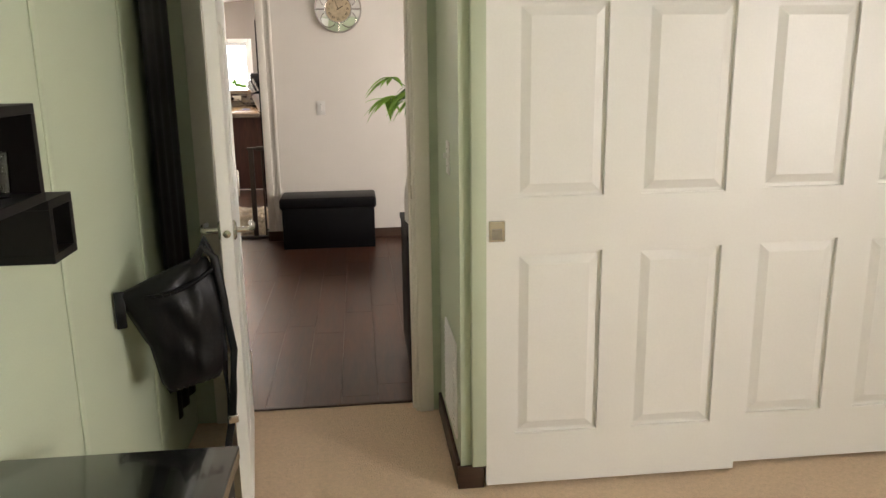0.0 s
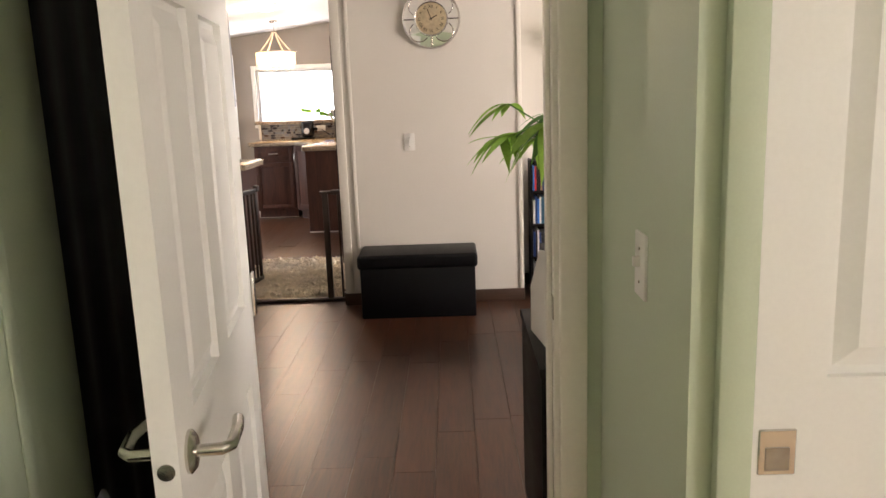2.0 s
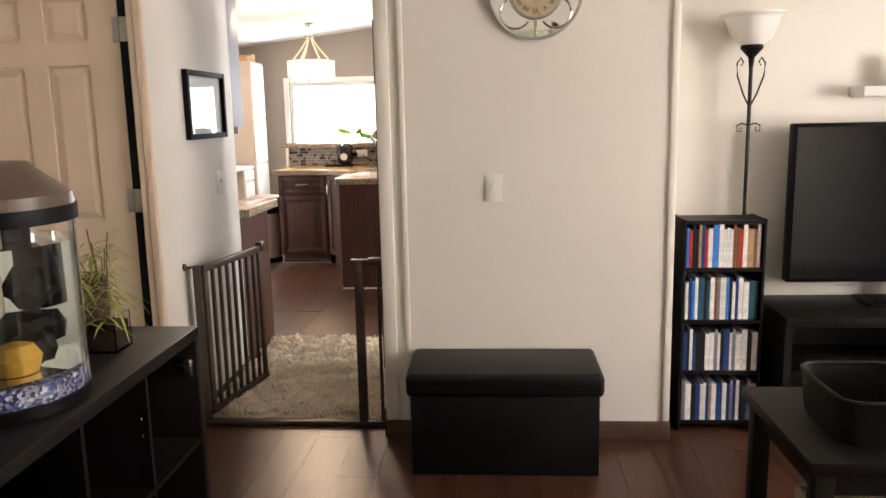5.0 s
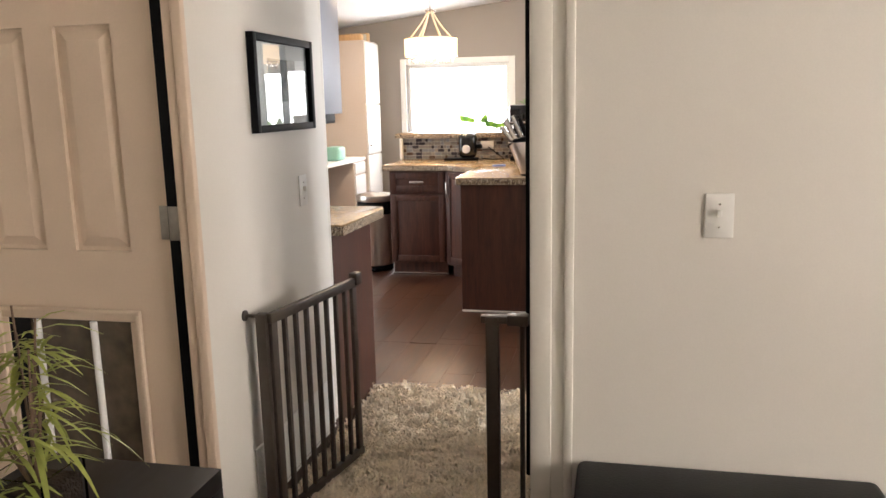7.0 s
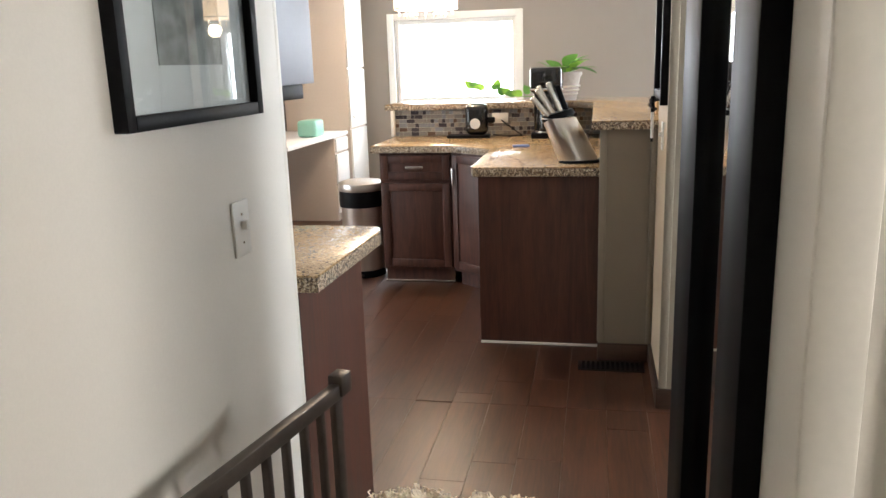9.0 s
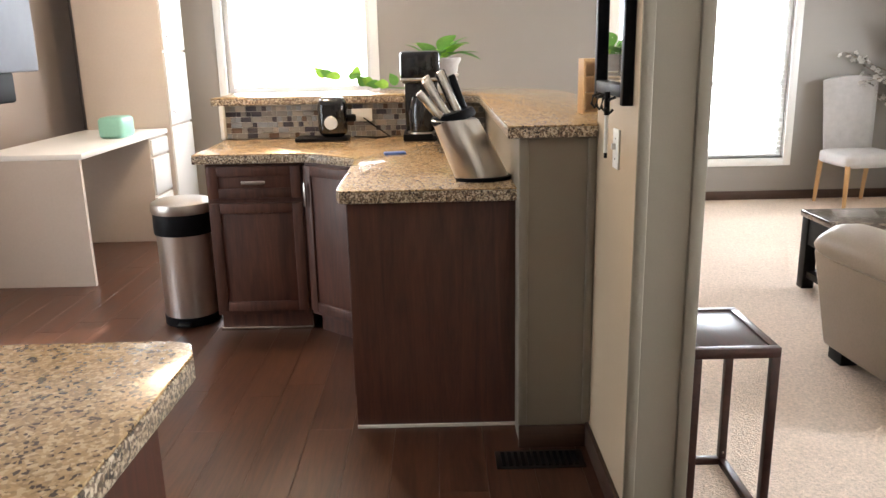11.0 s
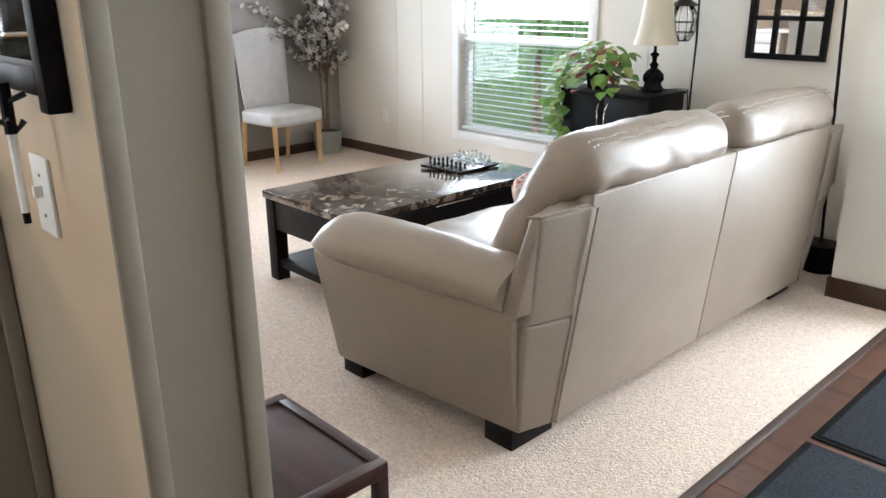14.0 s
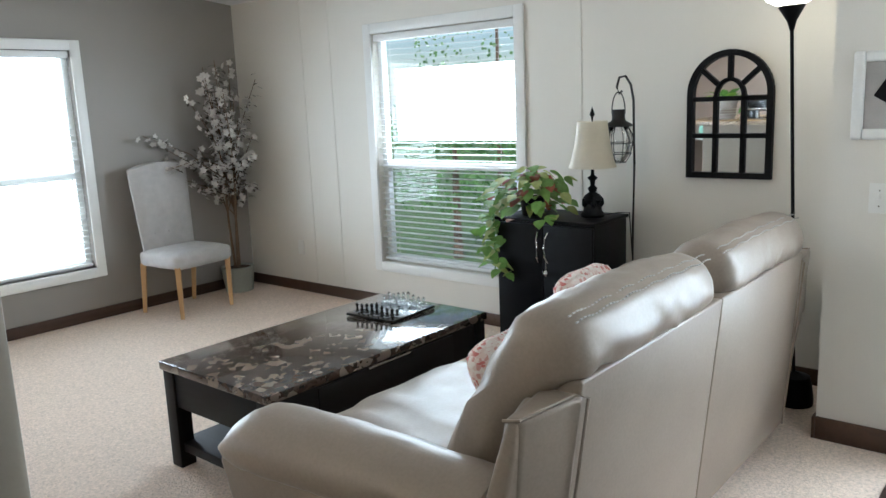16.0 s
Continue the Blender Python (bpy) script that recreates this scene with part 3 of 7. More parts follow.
# doorway jambs and casings
for x0, x1 in ((DOOR_L - 0.02, DOOR_L), (DOOR_R, DOOR_R + 0.02)):
    trim(x0, x1, 3.185, 3.315, 0, 2.06, M_TRIM, "cream door jamb", 0.002)
trim(DOOR_L - 0.02, DOOR_R + 0.02, 3.185, 3.315, 2.04, 2.06, M_TRIM, "cream door head jamb", 0.002)
for ya, yb in ((3.172, 3.19), (3.31, 3.328)):
    trim(DOOR_L - 0.085, DOOR_L - 0.012, ya, yb, 0, 2.11, M_TRIM, "cream door casing")
    trim(DOOR_R + 0.012, DOOR_R + 0.075, ya, yb, 0, 2.11, M_TRIM, "cream door casing")
    trim(DOOR_L - 0.085, DOOR_R + 0.075, ya, yb, 2.048, 2.11, M_TRIM, "cream door head casing")
trim(DOOR_R - 0.012, DOOR_R, 3.215, 3.25, 0, 2.04, M_TRIM, "cream door stop", 0.003)
solo("strike_plate", bx(-0.002, 0.0, -0.014, 0.014, -0.028, 0.028, bevel=0.0008, seg=1), M_CHROME, pose(DOOR_R, 3.20, 0.955), "small nickel strike plate on the door jamb", "strike plate")

# closet doors
cl_pans = [(0.10, 0.39, 0.19, 0.835), (0.515, 0.805, 0.19, 0.835), (0.10, 0.39, 1.02, 1.625), (0.515, 0.805, 1.02, 1.625), (0.10, 0.39, 1.73, 1.93), (0.515, 0.805, 1.73, 1.93)]
for k, (x, y) in enumerate(((0.395, 2.515), (1.255, 2.56))):
    d = new("door_2" if k == 0 else "door_3")
    d.matrix_world = pose(x, y, 0.015)
    tagged(d, "white six panel sliding closet door", "closet door", "", "structure")
    panel_door(d, 0.905, 2.01, 0.035, cl_pans, M_WHITE)
    if k == 0:
        pull = part("pull", bx(0.008, 0.062, -0.003, 0.004, 0.875, 0.945, bevel=0.002, seg=1), M_CHROME, d, "square recessed chrome pull")
        part("cup", bx(0.018, 0.052, -0.0045, -0.002, 0.883, 0.918), M_NICKEL, d, "dark recess of the pull")
setting("trim", bx(0.39, 2.4, 2.505, 2.60, 2.03, 2.10, 0.004), M_WHITE, "white closet track fascia", "trim")


def switch(m, label, gangs=1, material=M_PLASTIC):
    """Wall switch plate: local x along the wall, y out of it."""
    s = thing("light_switch", m, label, "light switch")
    w = 0.072 + 0.046 * (gangs - 1)
    part("plate", bx(-w / 2, w / 2, 0, 0.006, -0.058, 0.058, bevel=0.002), material, s)
    for g in range(gangs):
        x = (g - (gangs - 1) / 2) * 0.046
        part("toggle", bx(x - 0.005, x + 0.005, 0.004, 0.018, -0.002, 0.016, bevel=0.002, m=None), material, s)
        for z in (-0.03, 0.03):
            part("screw", lt([(0, 0), (0.0032, 0), (0.0025, 0.0012), (0, 0.0014)], 10, pose(x, 0.006, z, -90)), M_CHROME, s)
    return s


switch(pose(-0.304, W1, 1.126, 0, 0, 180), "white single light switch on the cream wall")
switch(pose(-1.738, 7.437, 1.113, 0, 0, -90), "white single light switch below the picture")
switch(pose(0.31, 2.82, 1.135, 0, 0, 90), "white single light switch on the green wall")
switch(pose(-0.733, 9.345, 1.115, 0, 0, 90), "white light switch under the key holder")
switch(pose(2.61, 9.13, 1.03, 0, 0, 90), "white four gang light switch by the entry", 4)

# wall register in the bedroom
v = thing("wall_vent", pose(0.31, 2.79, 0.32, 0, 0, 90), "white louvred wall register above the baseboard", "vent")
part("frame", bx(-0.16, 0.16, 0, 0.008, -0.18, 0.18, bevel=0.003), M_WHITE, v)
for k in range(14):
    part("louvre", bx(-0.135, 0.135, 0.007, 0.013, -0.155 + k * 0.023, -0.143 + k * 0.023, bevel=0.002, seg=1), M_WHITE, v)

# black dresser in the bedroom corner
d = thing("dresser", pose(-0.52, 1.0, 0), "low glossy black dresser against the green wall", "dresser")
M_GLOSSB = mat("glossy_black_lacquer", (0.010, 0.010, 0.010), 0.14, var=0.2, bump=0.02, coat=0.4)
part("top", bx(-0.195, 0.255, -0.75, 0.525, 0.695, 0.725, bevel=0.004), M_GLOSSB, d)
part("body", bx(-0.195, 0.23, -0.72, 0.50, 0.06, 0.695, bevel=0.003), M_BLACKWOOD, d)
for k in range(2):
    for j in range(2):
        part("drawer", bx(0.23, 0.246, -0.70 + j * 0.60, -0.11 + j * 0.60, 0.08 + k * 0.305, 0.375 + k * 0.305, bevel=0.003), M_BLACKWOOD, d)
for x in (-0.17, 0.2):
    for y in (-0.68, 0.46):
        part("leg", bx(x - .02, x + .02, y - .02, y + .02, 0, 0.06, bevel=0.003), M_BLACK, d)


def cube_shelf(m, w, h, dpt, label):
    s = thing("cube_shelf", m, label, "wall shelf", "dark cube shelves on the green wall")
    t = 0.018
    part("bottom_panel", bx(0, dpt, -w / 2, w / 2, 0, t, bevel=0.001, seg=1), M_BLACKWOOD, s)
    part("top_panel", bx(0, dpt, -w / 2, w / 2, h - t, h, bevel=0.001, seg=1), M_BLACKWOOD, s)
    part("side_panel", bx(0, dpt, -w / 2, -w / 2 + t, t, h - t), M_BLACKWOOD, s)
    part("side_panel", bx(0, dpt, w / 2 - t, w / 2, t, h - t), M_BLACKWOOD, s)
    return s


cube_shelf(pose(-0.72, 1.48, 1.215), 0.20, 0.18, 0.13, "dark brown open cube shelf on the green wall")
cube_shelf(pose(-0.72, 1.648, 1.092), 0.122, 0.122, 0.13, "small dark brown cube shelf below another")
g = thing("drinking_glass", pose(-0.645, 1.52, 1.233), "clear drinking glass on the cube shelf", "glass")
part("bowl", lt([(0.0, 0.002), (0.02, 0.0), (0.024, 0.08), (0.022, 0.08), (0.018, 0.006), (0.0, 0.006)], 20), M_GLASS, g)
b = thing("bottle", pose(-0.64, 1.648, 1.110) @ Matrix.Scale(0.75, 4), "small clear bottle in the cube shelf", "bottle")
part("body", lt([(0.0, 0), (0.02, 0), (0.021, 0.07), (0.009, 0.09), (0.009, 0.105), (0.0, 0.105)], 18), M_GLASS, b)
part("cap", lt([(0.0, 0.105), (0.011, 0.105), (0.011, 0.122), (0.0, 0.123)], 14), M_CHROME, b)
solo("figurine", lt([(0.0, 0), (0.026, 0), (0.034, 0.03), (0.02, 0.06), (0.024, 0.075), (0.0, 0.095)], 18), M_PLASTIC, pose(-0.66, 1.655, 1.2145) @ Matrix.Scale(0.75, 4), "small white ornament on the cube shelf", "ornament")

# bag hung from the door handle
bag = thing("shoulder_bag", pose(-0.475, 2.355, 0.915, 0, 0, -72) @ Matrix.Scale(1.08, 4), "black leather shoulder bag hung on the door handle", "bag")
bm = bmesh.new()
NU, NW = 18, 22
sides = []
for face in (1, -1):
    rows = []
    for j in range(NW + 1):
        w = j / NW
        xl = np.interp(w, (0, 0.1, 0.45, 0.7, 0.82, 0.92, 1), (-0.115, -0.135, -0.155, -0.205, -0.225, -0.12, -0.03))
        xr = np.interp(w, (0, 0.1, 0.5, 0.8, 1), (0.02, 0.04, 0.05, 0.045, 0.012))
        row = []
        for i in range(NU + 1):
            u = i / NU
            x = xl + (xr - xl) * u
            z = -0.375 + 0.375 * w - 0.03 * (1 - u) * (1 - abs(2 * w - 1)) + 0.025 * u * (1 - w)
            body = (1 - abs(2 * u - 1) ** 3) * (1 - abs(2 * w - 1) ** 4)
            fold = 0.020 * noise.noise(Vector((u * 3.2 + w * 2.5, w * 3.0 - u * 2, face))) + 0.010 * noise.noise(Vector((u * 9, w * 5 + u * 4, 2 + face)))
            row.append(bm.verts.new((face * (0.038 * body + 0.004) + fold * body, x, z)))
        rows.append(row)
    sides.append(rows)
    for a, b2 in zip(rows, rows[1:]):
        for i in range(NU):
            bm.faces.new((a[i], a[i + 1], b2[i + 1], b2[i]))
bmesh.ops.remove_doubles(bm, verts=bm.verts, dist=0.010)
bmesh.ops.recalc_face_normals(bm, faces=bm.faces)
part("bag_body", bm, M_BLEATHER, bag, sharp=1.5)
bm = bmesh.new()
for k in range(13):
    a, b2 = k / 13, (k + 1) / 13
    tube(bm, [(0.046 * math.sin(3.1 * q) + 0.004, -0.205 + 0.24 * q, -0.085 + 0.06 * q - 0.02 * math.sin(3.1 * q)) for q in (a, b2)], 0.006, 6)
part("flap_edge", bm, M_BLEATHER, bag, "folded flap edge")
part("side_tab", bx(-0.006, 0.010, -0.232, -0.205, -0.17, -0.07, bevel=0.004), M_BLEATHER, bag, "hanging side strap tab")
for pts in ([(0.01, -0.03, -0.02), (0.02, 0.0, 0.03), (0.03, 0.03, 0.0), (0.035, 0.045, -0.12), (0.03, 0.062, -0.27), (0.02, 0.052, -0.40), (0.015, 0.045, -0.47)], [(-0.01, -0.02, -0.02), (0.0, 0.01, 0.05), (0.01, 0.03, -0.01), (0.012, 0.035, -0.3), (0.01, 0.04, -0.5), (0.0, 0.02, -0.60)]):
    st2 = bmesh.new()
    tube(st2, pts, 0.011, 8)
    for v in st2.verts:
        v.co.x *= 0.6
    part("strap", st2, M_BLEATHER, bag)
part("buckle", bx(0.008, 0.022, 0.032, 0.060, -0.49, -0.465, bevel=0.003), M_CHROME, bag, "small metal strap buckle")
# black coat shape, widened to stand in for the shade behind the door
bm = bmesh.new()
bmesh.ops.create_grid(bm, x_segments=20, y_segments=20, size=0.5)
for v in bm.verts:
    u, w = v.co.x + .5, v.co.y + .5
    v.co = Vector((0.008 * math.sin(u * 22) * (1.1 - w) + 0.03, -0.20 + 0.40 * u, 0.25 + 1.75 * w))
bmesh.ops.solidify(bm, geom=bm.faces[:], thickness=0.035)
solo("coat", bm, M_BLACK, pose(-0.72, 2.97, 0), "black coat shape filling the shade behind the open door", "coat", sharp=1.2)

# ---- television room ----
# clock
c = thing("wall_clock", pose(-0.127, W1, 1.92), "round mirrored wall clock with a cream dial", "clock")
R90 = pose(0, 0, 0, 90)
part("back_plate", lt([(0, 0.0), (0.188, 0.0), (0.188, 0.012), (0, 0.014)], 48, R90), M_MIRROR, c, "mirrored back plate")
ring = bmesh.new()
for r, w in ((0.188, 0.009), (0.108, 0.007)):
    lathe(ring, [(r - w, 0.010), (r - w, 0.024), (r, 0.028), (r + w * 0.4, 0.02), (r + w * .4, 0.0)], 48, R90)
part("rim", ring, M_CHROME, c, "silver rims")
part("dial", lt([(0, 0.026), (0.10, 0.026), (0.102, 0.014)], 48, R90), mat("ivory_dial", (0.52, 0.42, 0.27), 0.5, var=0.2, scale=14, bump=0.03), c, "cream dial")
lattice = bmesh.new()
for k in range(4):
    a = math.pi / 2 * k + math.pi / 4
    cxx, cz = 0.115 * math.cos(a), 0.115 * math.sin(a)
    pts = [(cxx + 0.062 * math.cos(a + s), -0.02, cz + 0.062 * math.sin(a + s)) for s in np.linspace(-1.75, 1.75, 15)]
    tube(lattice, pts, 0.0045, 6)
    b2 = a + math.pi / 4
    tube(lattice, [(0.105 * math.cos(b2), -0.02, 0.105 * math.sin(b2)), (0.182 * math.cos(b2), -0.02, 0.182 * math.sin(b2))], 0.005, 6)
part("lattice", lattice, M_CHROME, c, "silver quatrefoil tracery")
for k, txt in enumerate(("XII", "I", "II", "III", "IIII", "V", "VI", "VII", "VIII", "IX", "X", "XI")):
    a = math.pi / 2 - k * math.pi / 6
    cu = bpy.data.curves.new("numeral", 'FONT')
    cu.body, cu.size, cu.align_x, cu.align_y, cu.extrude = txt, 0.026, 'CENTER', 'CENTER', 0.0006
    tmp = new("numeral", cu)
    me = bpy.data.meshes.new_from_object(tmp)
    bpy.data.objects.remove(tmp)
    me.materials.clear()
    me.materials.append(M_BLACK)
    ob = new("numeral", me)
    ob.parent = c
    ob.matrix_local = pose(0.076 * math.cos(a), -0.0275, 0.076 * math.sin(a), 90, 0, 0) @ pose(0, 0, 0, 0, 0, math.degrees(a) - 90)
for ln, wd, an in ((0.045, 0.006, 62), (0.065, 0.004, -20)):
    hb = bmesh.new()
    box(hb, -wd / 2, wd / 2, -0.031, -0.0295, -0.012, ln)
    part("clock_hand", hb, M_BLACK, c).matrix_local = pose(0, 0, 0, 0, an, 0)

# ottoman
o = thing("storage_ottoman", pose(-0.268, 6.572, 0), "black leather storage ottoman against the cream wall", "ottoman")
part("body", bx(-0.375, 0.375, -0.178, 0.178, 0.0, 0.345, bevel=0.008), M_BLEATHER, o)
lid = bmesh.new()
box(lid, -0.392, 0.392, -0.188, 0.188, 0.33, 0.425, bevel=0.022, seg=3)
part("lid", lid, M_BLEATHER, o)

# DVD rack
M_DVD = [mat("disc_case_" + n, cc, 0.3, var=0.25, scale=25, grain=80, bump=0.02) for n, cc in (("blue", (0.04, 0.20, 0.58)), ("black", (0.02, 0.02, 0.022)), ("white", (0.75, 0.73, 0.7)), ("red", (0.48, 0.035, 0.03)), ("tan", (0.4, 0.27, 0.15)), ("teal", (0.03, 0.10, 0.16)), ("grey", (0.2, 0.2, 0.22)), ("orange", (0.22, 0.09, 0.04)), ("navy", (0.02, 0.05, 0.18)))]
dv = thing("media_rack", pose(0.695, 6.96, 0), "tall black rack filled with disc cases", "media rack")
for x in (-0.175, 0.165):
    part("side_panel", bx(x, x + 0.012, -0.1, 0.1, 0, 0.965, bevel=0.002, seg=1), M_BLACKWOOD, dv)
part("back_panel", bx(-0.163, 0.165, 0.092, 0.1, 0.02, 0.96), M_BLACKWOOD, dv)
LV = (0.03, 0.265, 0.5, 0.735, 0.945)
for z in LV:
    part("shelf", bx(-0.163, 0.165, -0.098, 0.092, z, z + 0.016, bevel=0.001, seg=1), M_BLACKWOOD, dv)
rnd = random.Random(7)
dvd_meshes = {}
for z in LV[:4]:
    x = -0.158
    while x < 0.145:
        w = rnd.choice((0.0135, 0.0135, 0.015, 0.012, 0.02, 0.026))
        h = rnd.choice((0.17, 0.19, 0.19, 0.175))
        mi = rnd.choice((0, 1, 2, 3, 1, 0, 5, 2, 4, 8, 6, 7)) if z > 0.3 else rnd.choice((2, 2, 1, 6, 8, 2, 4))
        ob = new("disc_case", mesh_of("disc_case", bx(0, w - 0.0008, -0.07, 0.065, 0, h, bevel=0.001, seg=1), M_DVD[mi]))
        ob.matrix_world = pose(0.695 + x, 6.945, z + 0.016)
        tagged(ob, "upright disc case in the black rack", "disc case", "disc cases in the rack")
        x += w
# torchiere lamp
tl = thing("floor_lamp", pose(0.85, 7.11, 0), "black metal torchiere lamp with a white glass bowl", "floor lamp")
part("base", lt([(0, 0), (0.085, 0), (0.085, 0.008), (0.03, 0.02), (0.012, 0.03)], 28), M_BLACKM, tl)
part("pole", tb([(0, 0, 0.02), (0, 0, 1.70)], 0.009, 10), M_BLACKM, tl)
part("cup", lt([(0.01, 1.62), (0.014, 1.66), (0.05, 1.70), (0.046, 1.715)], 24), M_BLACKM, tl)
part("shade", lt([(0.04, 1.71), (0.085, 1.74), (0.105, 1.79), (0.118, 1.835), (0.14, 1.85), (0.138, 1.842), (0.112, 1.825), (0.098, 1.785), (0.078, 1.748), (0.035, 1.72)], 36), mat("frosted_white_glass", (0.80, 0.78, 0.74), 0.3, var=0.03, bump=0.02), tl, "white glass bowl shade")
for s in (1, -1):
    part("scroll", tb([(0, 0, 1.44), (s * 0.03, 0, 1.50), (s * 0.058, 0, 1.58), (s * 0.062, 0, 1.635), (s * 0.045, 0, 1.66), (s * 0.034, 0, 1.64), (s * 0.044, 0, 1.625)], 0.004, 6), M_BLACKM, tl)
    part("curl", tb([(0, 0, 1.36), (s * 0.03, 0, 1.37), (s * 0.052, 0, 1.36), (s * 0.05, 0, 1.335), (s * 0.03, 0, 1.335), (s * 0.034, 0, 1.352)], 0.0035, 6), M_BLACKM, tl)
# floating shelf with candles
solo("floating_shelf", bx(-0.36, 0.36, -0.15, 0, -0.022, 0.022, bevel=0.002), M_WHITE, pose(1.69, 7.219, 1.50), "white floating wall shelf above the television", "shelf")
for x, h, r in ((1.49, 0.13, 0.034), (1.60, 0.12, 0.034), (1.76, 0.115, 0.032)):
    cd = thing("candle", pose(x, 7.14, 1.522), "cream pillar candle on the white shelf", "candle", "candles on the shelf")
    part("wax", lt([(0, 0), (r, 0), (r, h - 0.004), (r - 0.004, h), (r - 0.008, h - 0.008), (0, h - 0.01)], 24), M_CREAM, cd)
    part("wick", tb([(0, 0, h - 0.01), (0.001, 0, h + 0.008)], 0.001, 5), M_BLACK, cd)
solo("jar_ornament", lt([(0, 0), (0.03, 0), (0.036, 0.03), (0.02, 0.05), (0.018, 0.06), (0.022, 0.075), (0.0, 0.095)], 20), M_PLASTIC, pose(1.90, 7.14, 1.522), "small white jar ornament on the shelf", "ornament")
# television on its stand
tv = thing("television", pose(1.62, 7.05, 0.55), "large black flat television on a dark stand", "television")
part("body", bx(-0.60, 0.60, -0.03, 0.03, 0.10, 0.816, bevel=0.008), M_BLACK, tv)
part("screen", bx(-0.585, 0.585, -0.033, -0.028, 0.118, 0.80), mat("dark_screen", (0.006, 0.007, 0.009), 0.08, var=0.0, bump=0), tv, "dark glossy screen")
part("foot", bx(-0.25, 0.25, -0.1, 0.1, 0, 0.015, bevel=0.005), M_BLACK, tv)
part("neck", bx(-0.05, 0.05, 0.0, 0.03, 0.012, 0.12, bevel=0.005), M_BLACK, tv)
st = thing("television_stand", pose(1.66, 6.98, 0), "low black wooden television stand", "stand")
part("top", bx(-0.72, 0.72, -0.22, 0.22, 0.51, 0.55, bevel=0.003), M_BLACKWOOD, st)
part("bottom", bx(-0.72, 0.72, -0.22, 0.22, 0.04, 0.07, bevel=0.003), M_BLACKWOOD, st)
part("shelf", bx(-0.68, 0.68, -0.20, 0.20, 0.29, 0.31), M_BLACKWOOD, st)
for x in (-0.72, -0.02, 0.69):
    part("upright", bx(x, x + 0.03, -0.21, 0.21, 0.07, 0.51), M_BLACKWOOD, st)
part("back", bx(-0.70, 0.70, 0.2, 0.21, 0.07, 0.51), M_BLACKWOOD, st)
for x in (-0.68, 0.68):
    part("foot", bx(x - .03, x + .03, -0.2, 0.2, 0, 0.04), M_BLACK, st)
# end table
et = thing("end_table", pose(0.82, 5.545, 0), "black wooden end table with woven baskets on it", "table")
part("tabletop", bx(-0.36, 0.36, -0.27, 0.27, 0.555, 0.59, bevel=0.004), M_BLACKWOOD, et)
for x in (-0.315, 0.315):
    for y in (-0.225, 0.225):
        part("leg", bx(x - .025, x + .025, y - .025, y + .025, 0, 0.555, bevel=0.003), M_BLACKWOOD, et)
for y in (-0.225, 0.225):
    part("apron", bx(-0.29, 0.29, y - .01, y + .01, 0.49, 0.555), M_BLACKWOOD, et)
for x in (-0.315, 0.315):
    part("apron", bx(x - .01, x + .01, -0.2, 0.2, 0.49, 0.555), M_BLACKWOOD, et)


def basket(m, w, dpt, h, label):
    s = thing("basket", m, label, "basket", "woven baskets on the table")
    bmm = bmesh.new()
    n, rows = 44, 9
    rings = []
    for j in range(rows + 1):
        z = h * j / rows
        gr = 1 + 0.10 * j / rows
        ring = []
        for k in range(n):
            a = 2 * math.pi * k / n
            e = 0.35
            cxx = math.copysign(abs(math.cos(a)) ** e, math.cos(a)) * w / 2 * gr
            cyy = math.copysign(abs(math.sin(a)) ** e, math.sin(a)) * dpt / 2 * gr
            o2 = 1 + 0.03 * (1 if (k + j) % 2 else -1)
            ring.append(bmm.verts.new((cxx * o2, cyy * o2, z)))
        rings.append(ring)
    for a, b2 in zip(rings, rings[1:]):
        for k in range(n):
            bmm.faces.new((a[k], a[(k + 1) % n], b2[(k + 1) % n], b2[k]))
    bmm.faces.new(list(reversed(rings[0])))
    part("weave", bmm, M_BLACKWOOD, s, sharp=0.2)
    part("rim", tb([(math.copysign(abs(math.cos(a)) ** .35, math.cos(a)) * w / 2 * 1.1, math.copysign(abs(math.sin(a)) ** .35, math.sin(a)) * dpt / 2 * 1.1, h) for a in np.linspace(0, 2 * math.pi, 41)], 0.006, 6), M_BLACKWOOD, s)
    return s


basket(pose(0.70, 5.52, 0.59), 0.24, 0.3, 0.12, "dark woven basket holding a small bottle")
basket(pose(1.02, 5.54, 0.59), 0.22, 0.3, 0.11, "dark woven basket on the end table")
sb = thing("soap_bottle", pose(0.74, 5.44, 0.595), "clear pump bottle standing in the basket", "bottle")
part("body", lt([(0, 0), (0.024, 0), (0.025, 0.10), (0.011, 0.125), (0, 0.125)], 18), M_PLASTIC, sb)
part("pump", tb([(0, 0, 0.12), (0, 0, 0.16), (-0.02, -0.01, 0.163)], 0.006, 8), M_PLASTIC, sb)
tag = solo("paper_tag", bx(-0.03, 0.03, -0.001, 0.001, -0.012, 0.012), M_PLASTIC, pose(0.73, 5.355, 0.69), "white paper tag on the basket", "tag")
M_CLOTH = mat("beige_fabric_bin", (0.33, 0.28, 0.21), 0.9, var=0.12, scale=8, grain=300, bump=0.5)
bn = thing("fabric_bin", pose(0.80, 5.52, 0), "beige fabric bin of stuffed toys under the table", "bin")
for a in ((-0.22, 0.22, -0.15, -0.14, 0, 0.34), (-0.22, 0.22, 0.14, 0.15, 0, 0.34), (-0.22, -0.21, -0.14, 0.14, 0, 0.34), (0.21, 0.22, -0.14, 0.14, 0, 0.34)):
    part("side_panel", bx(*a, bevel=0.003), M_CLOTH, bn)
part("bottom_panel", bx(-0.21, 0.21, -0.14, 0.14, 0, 0.01), M_CLOTH, bn)
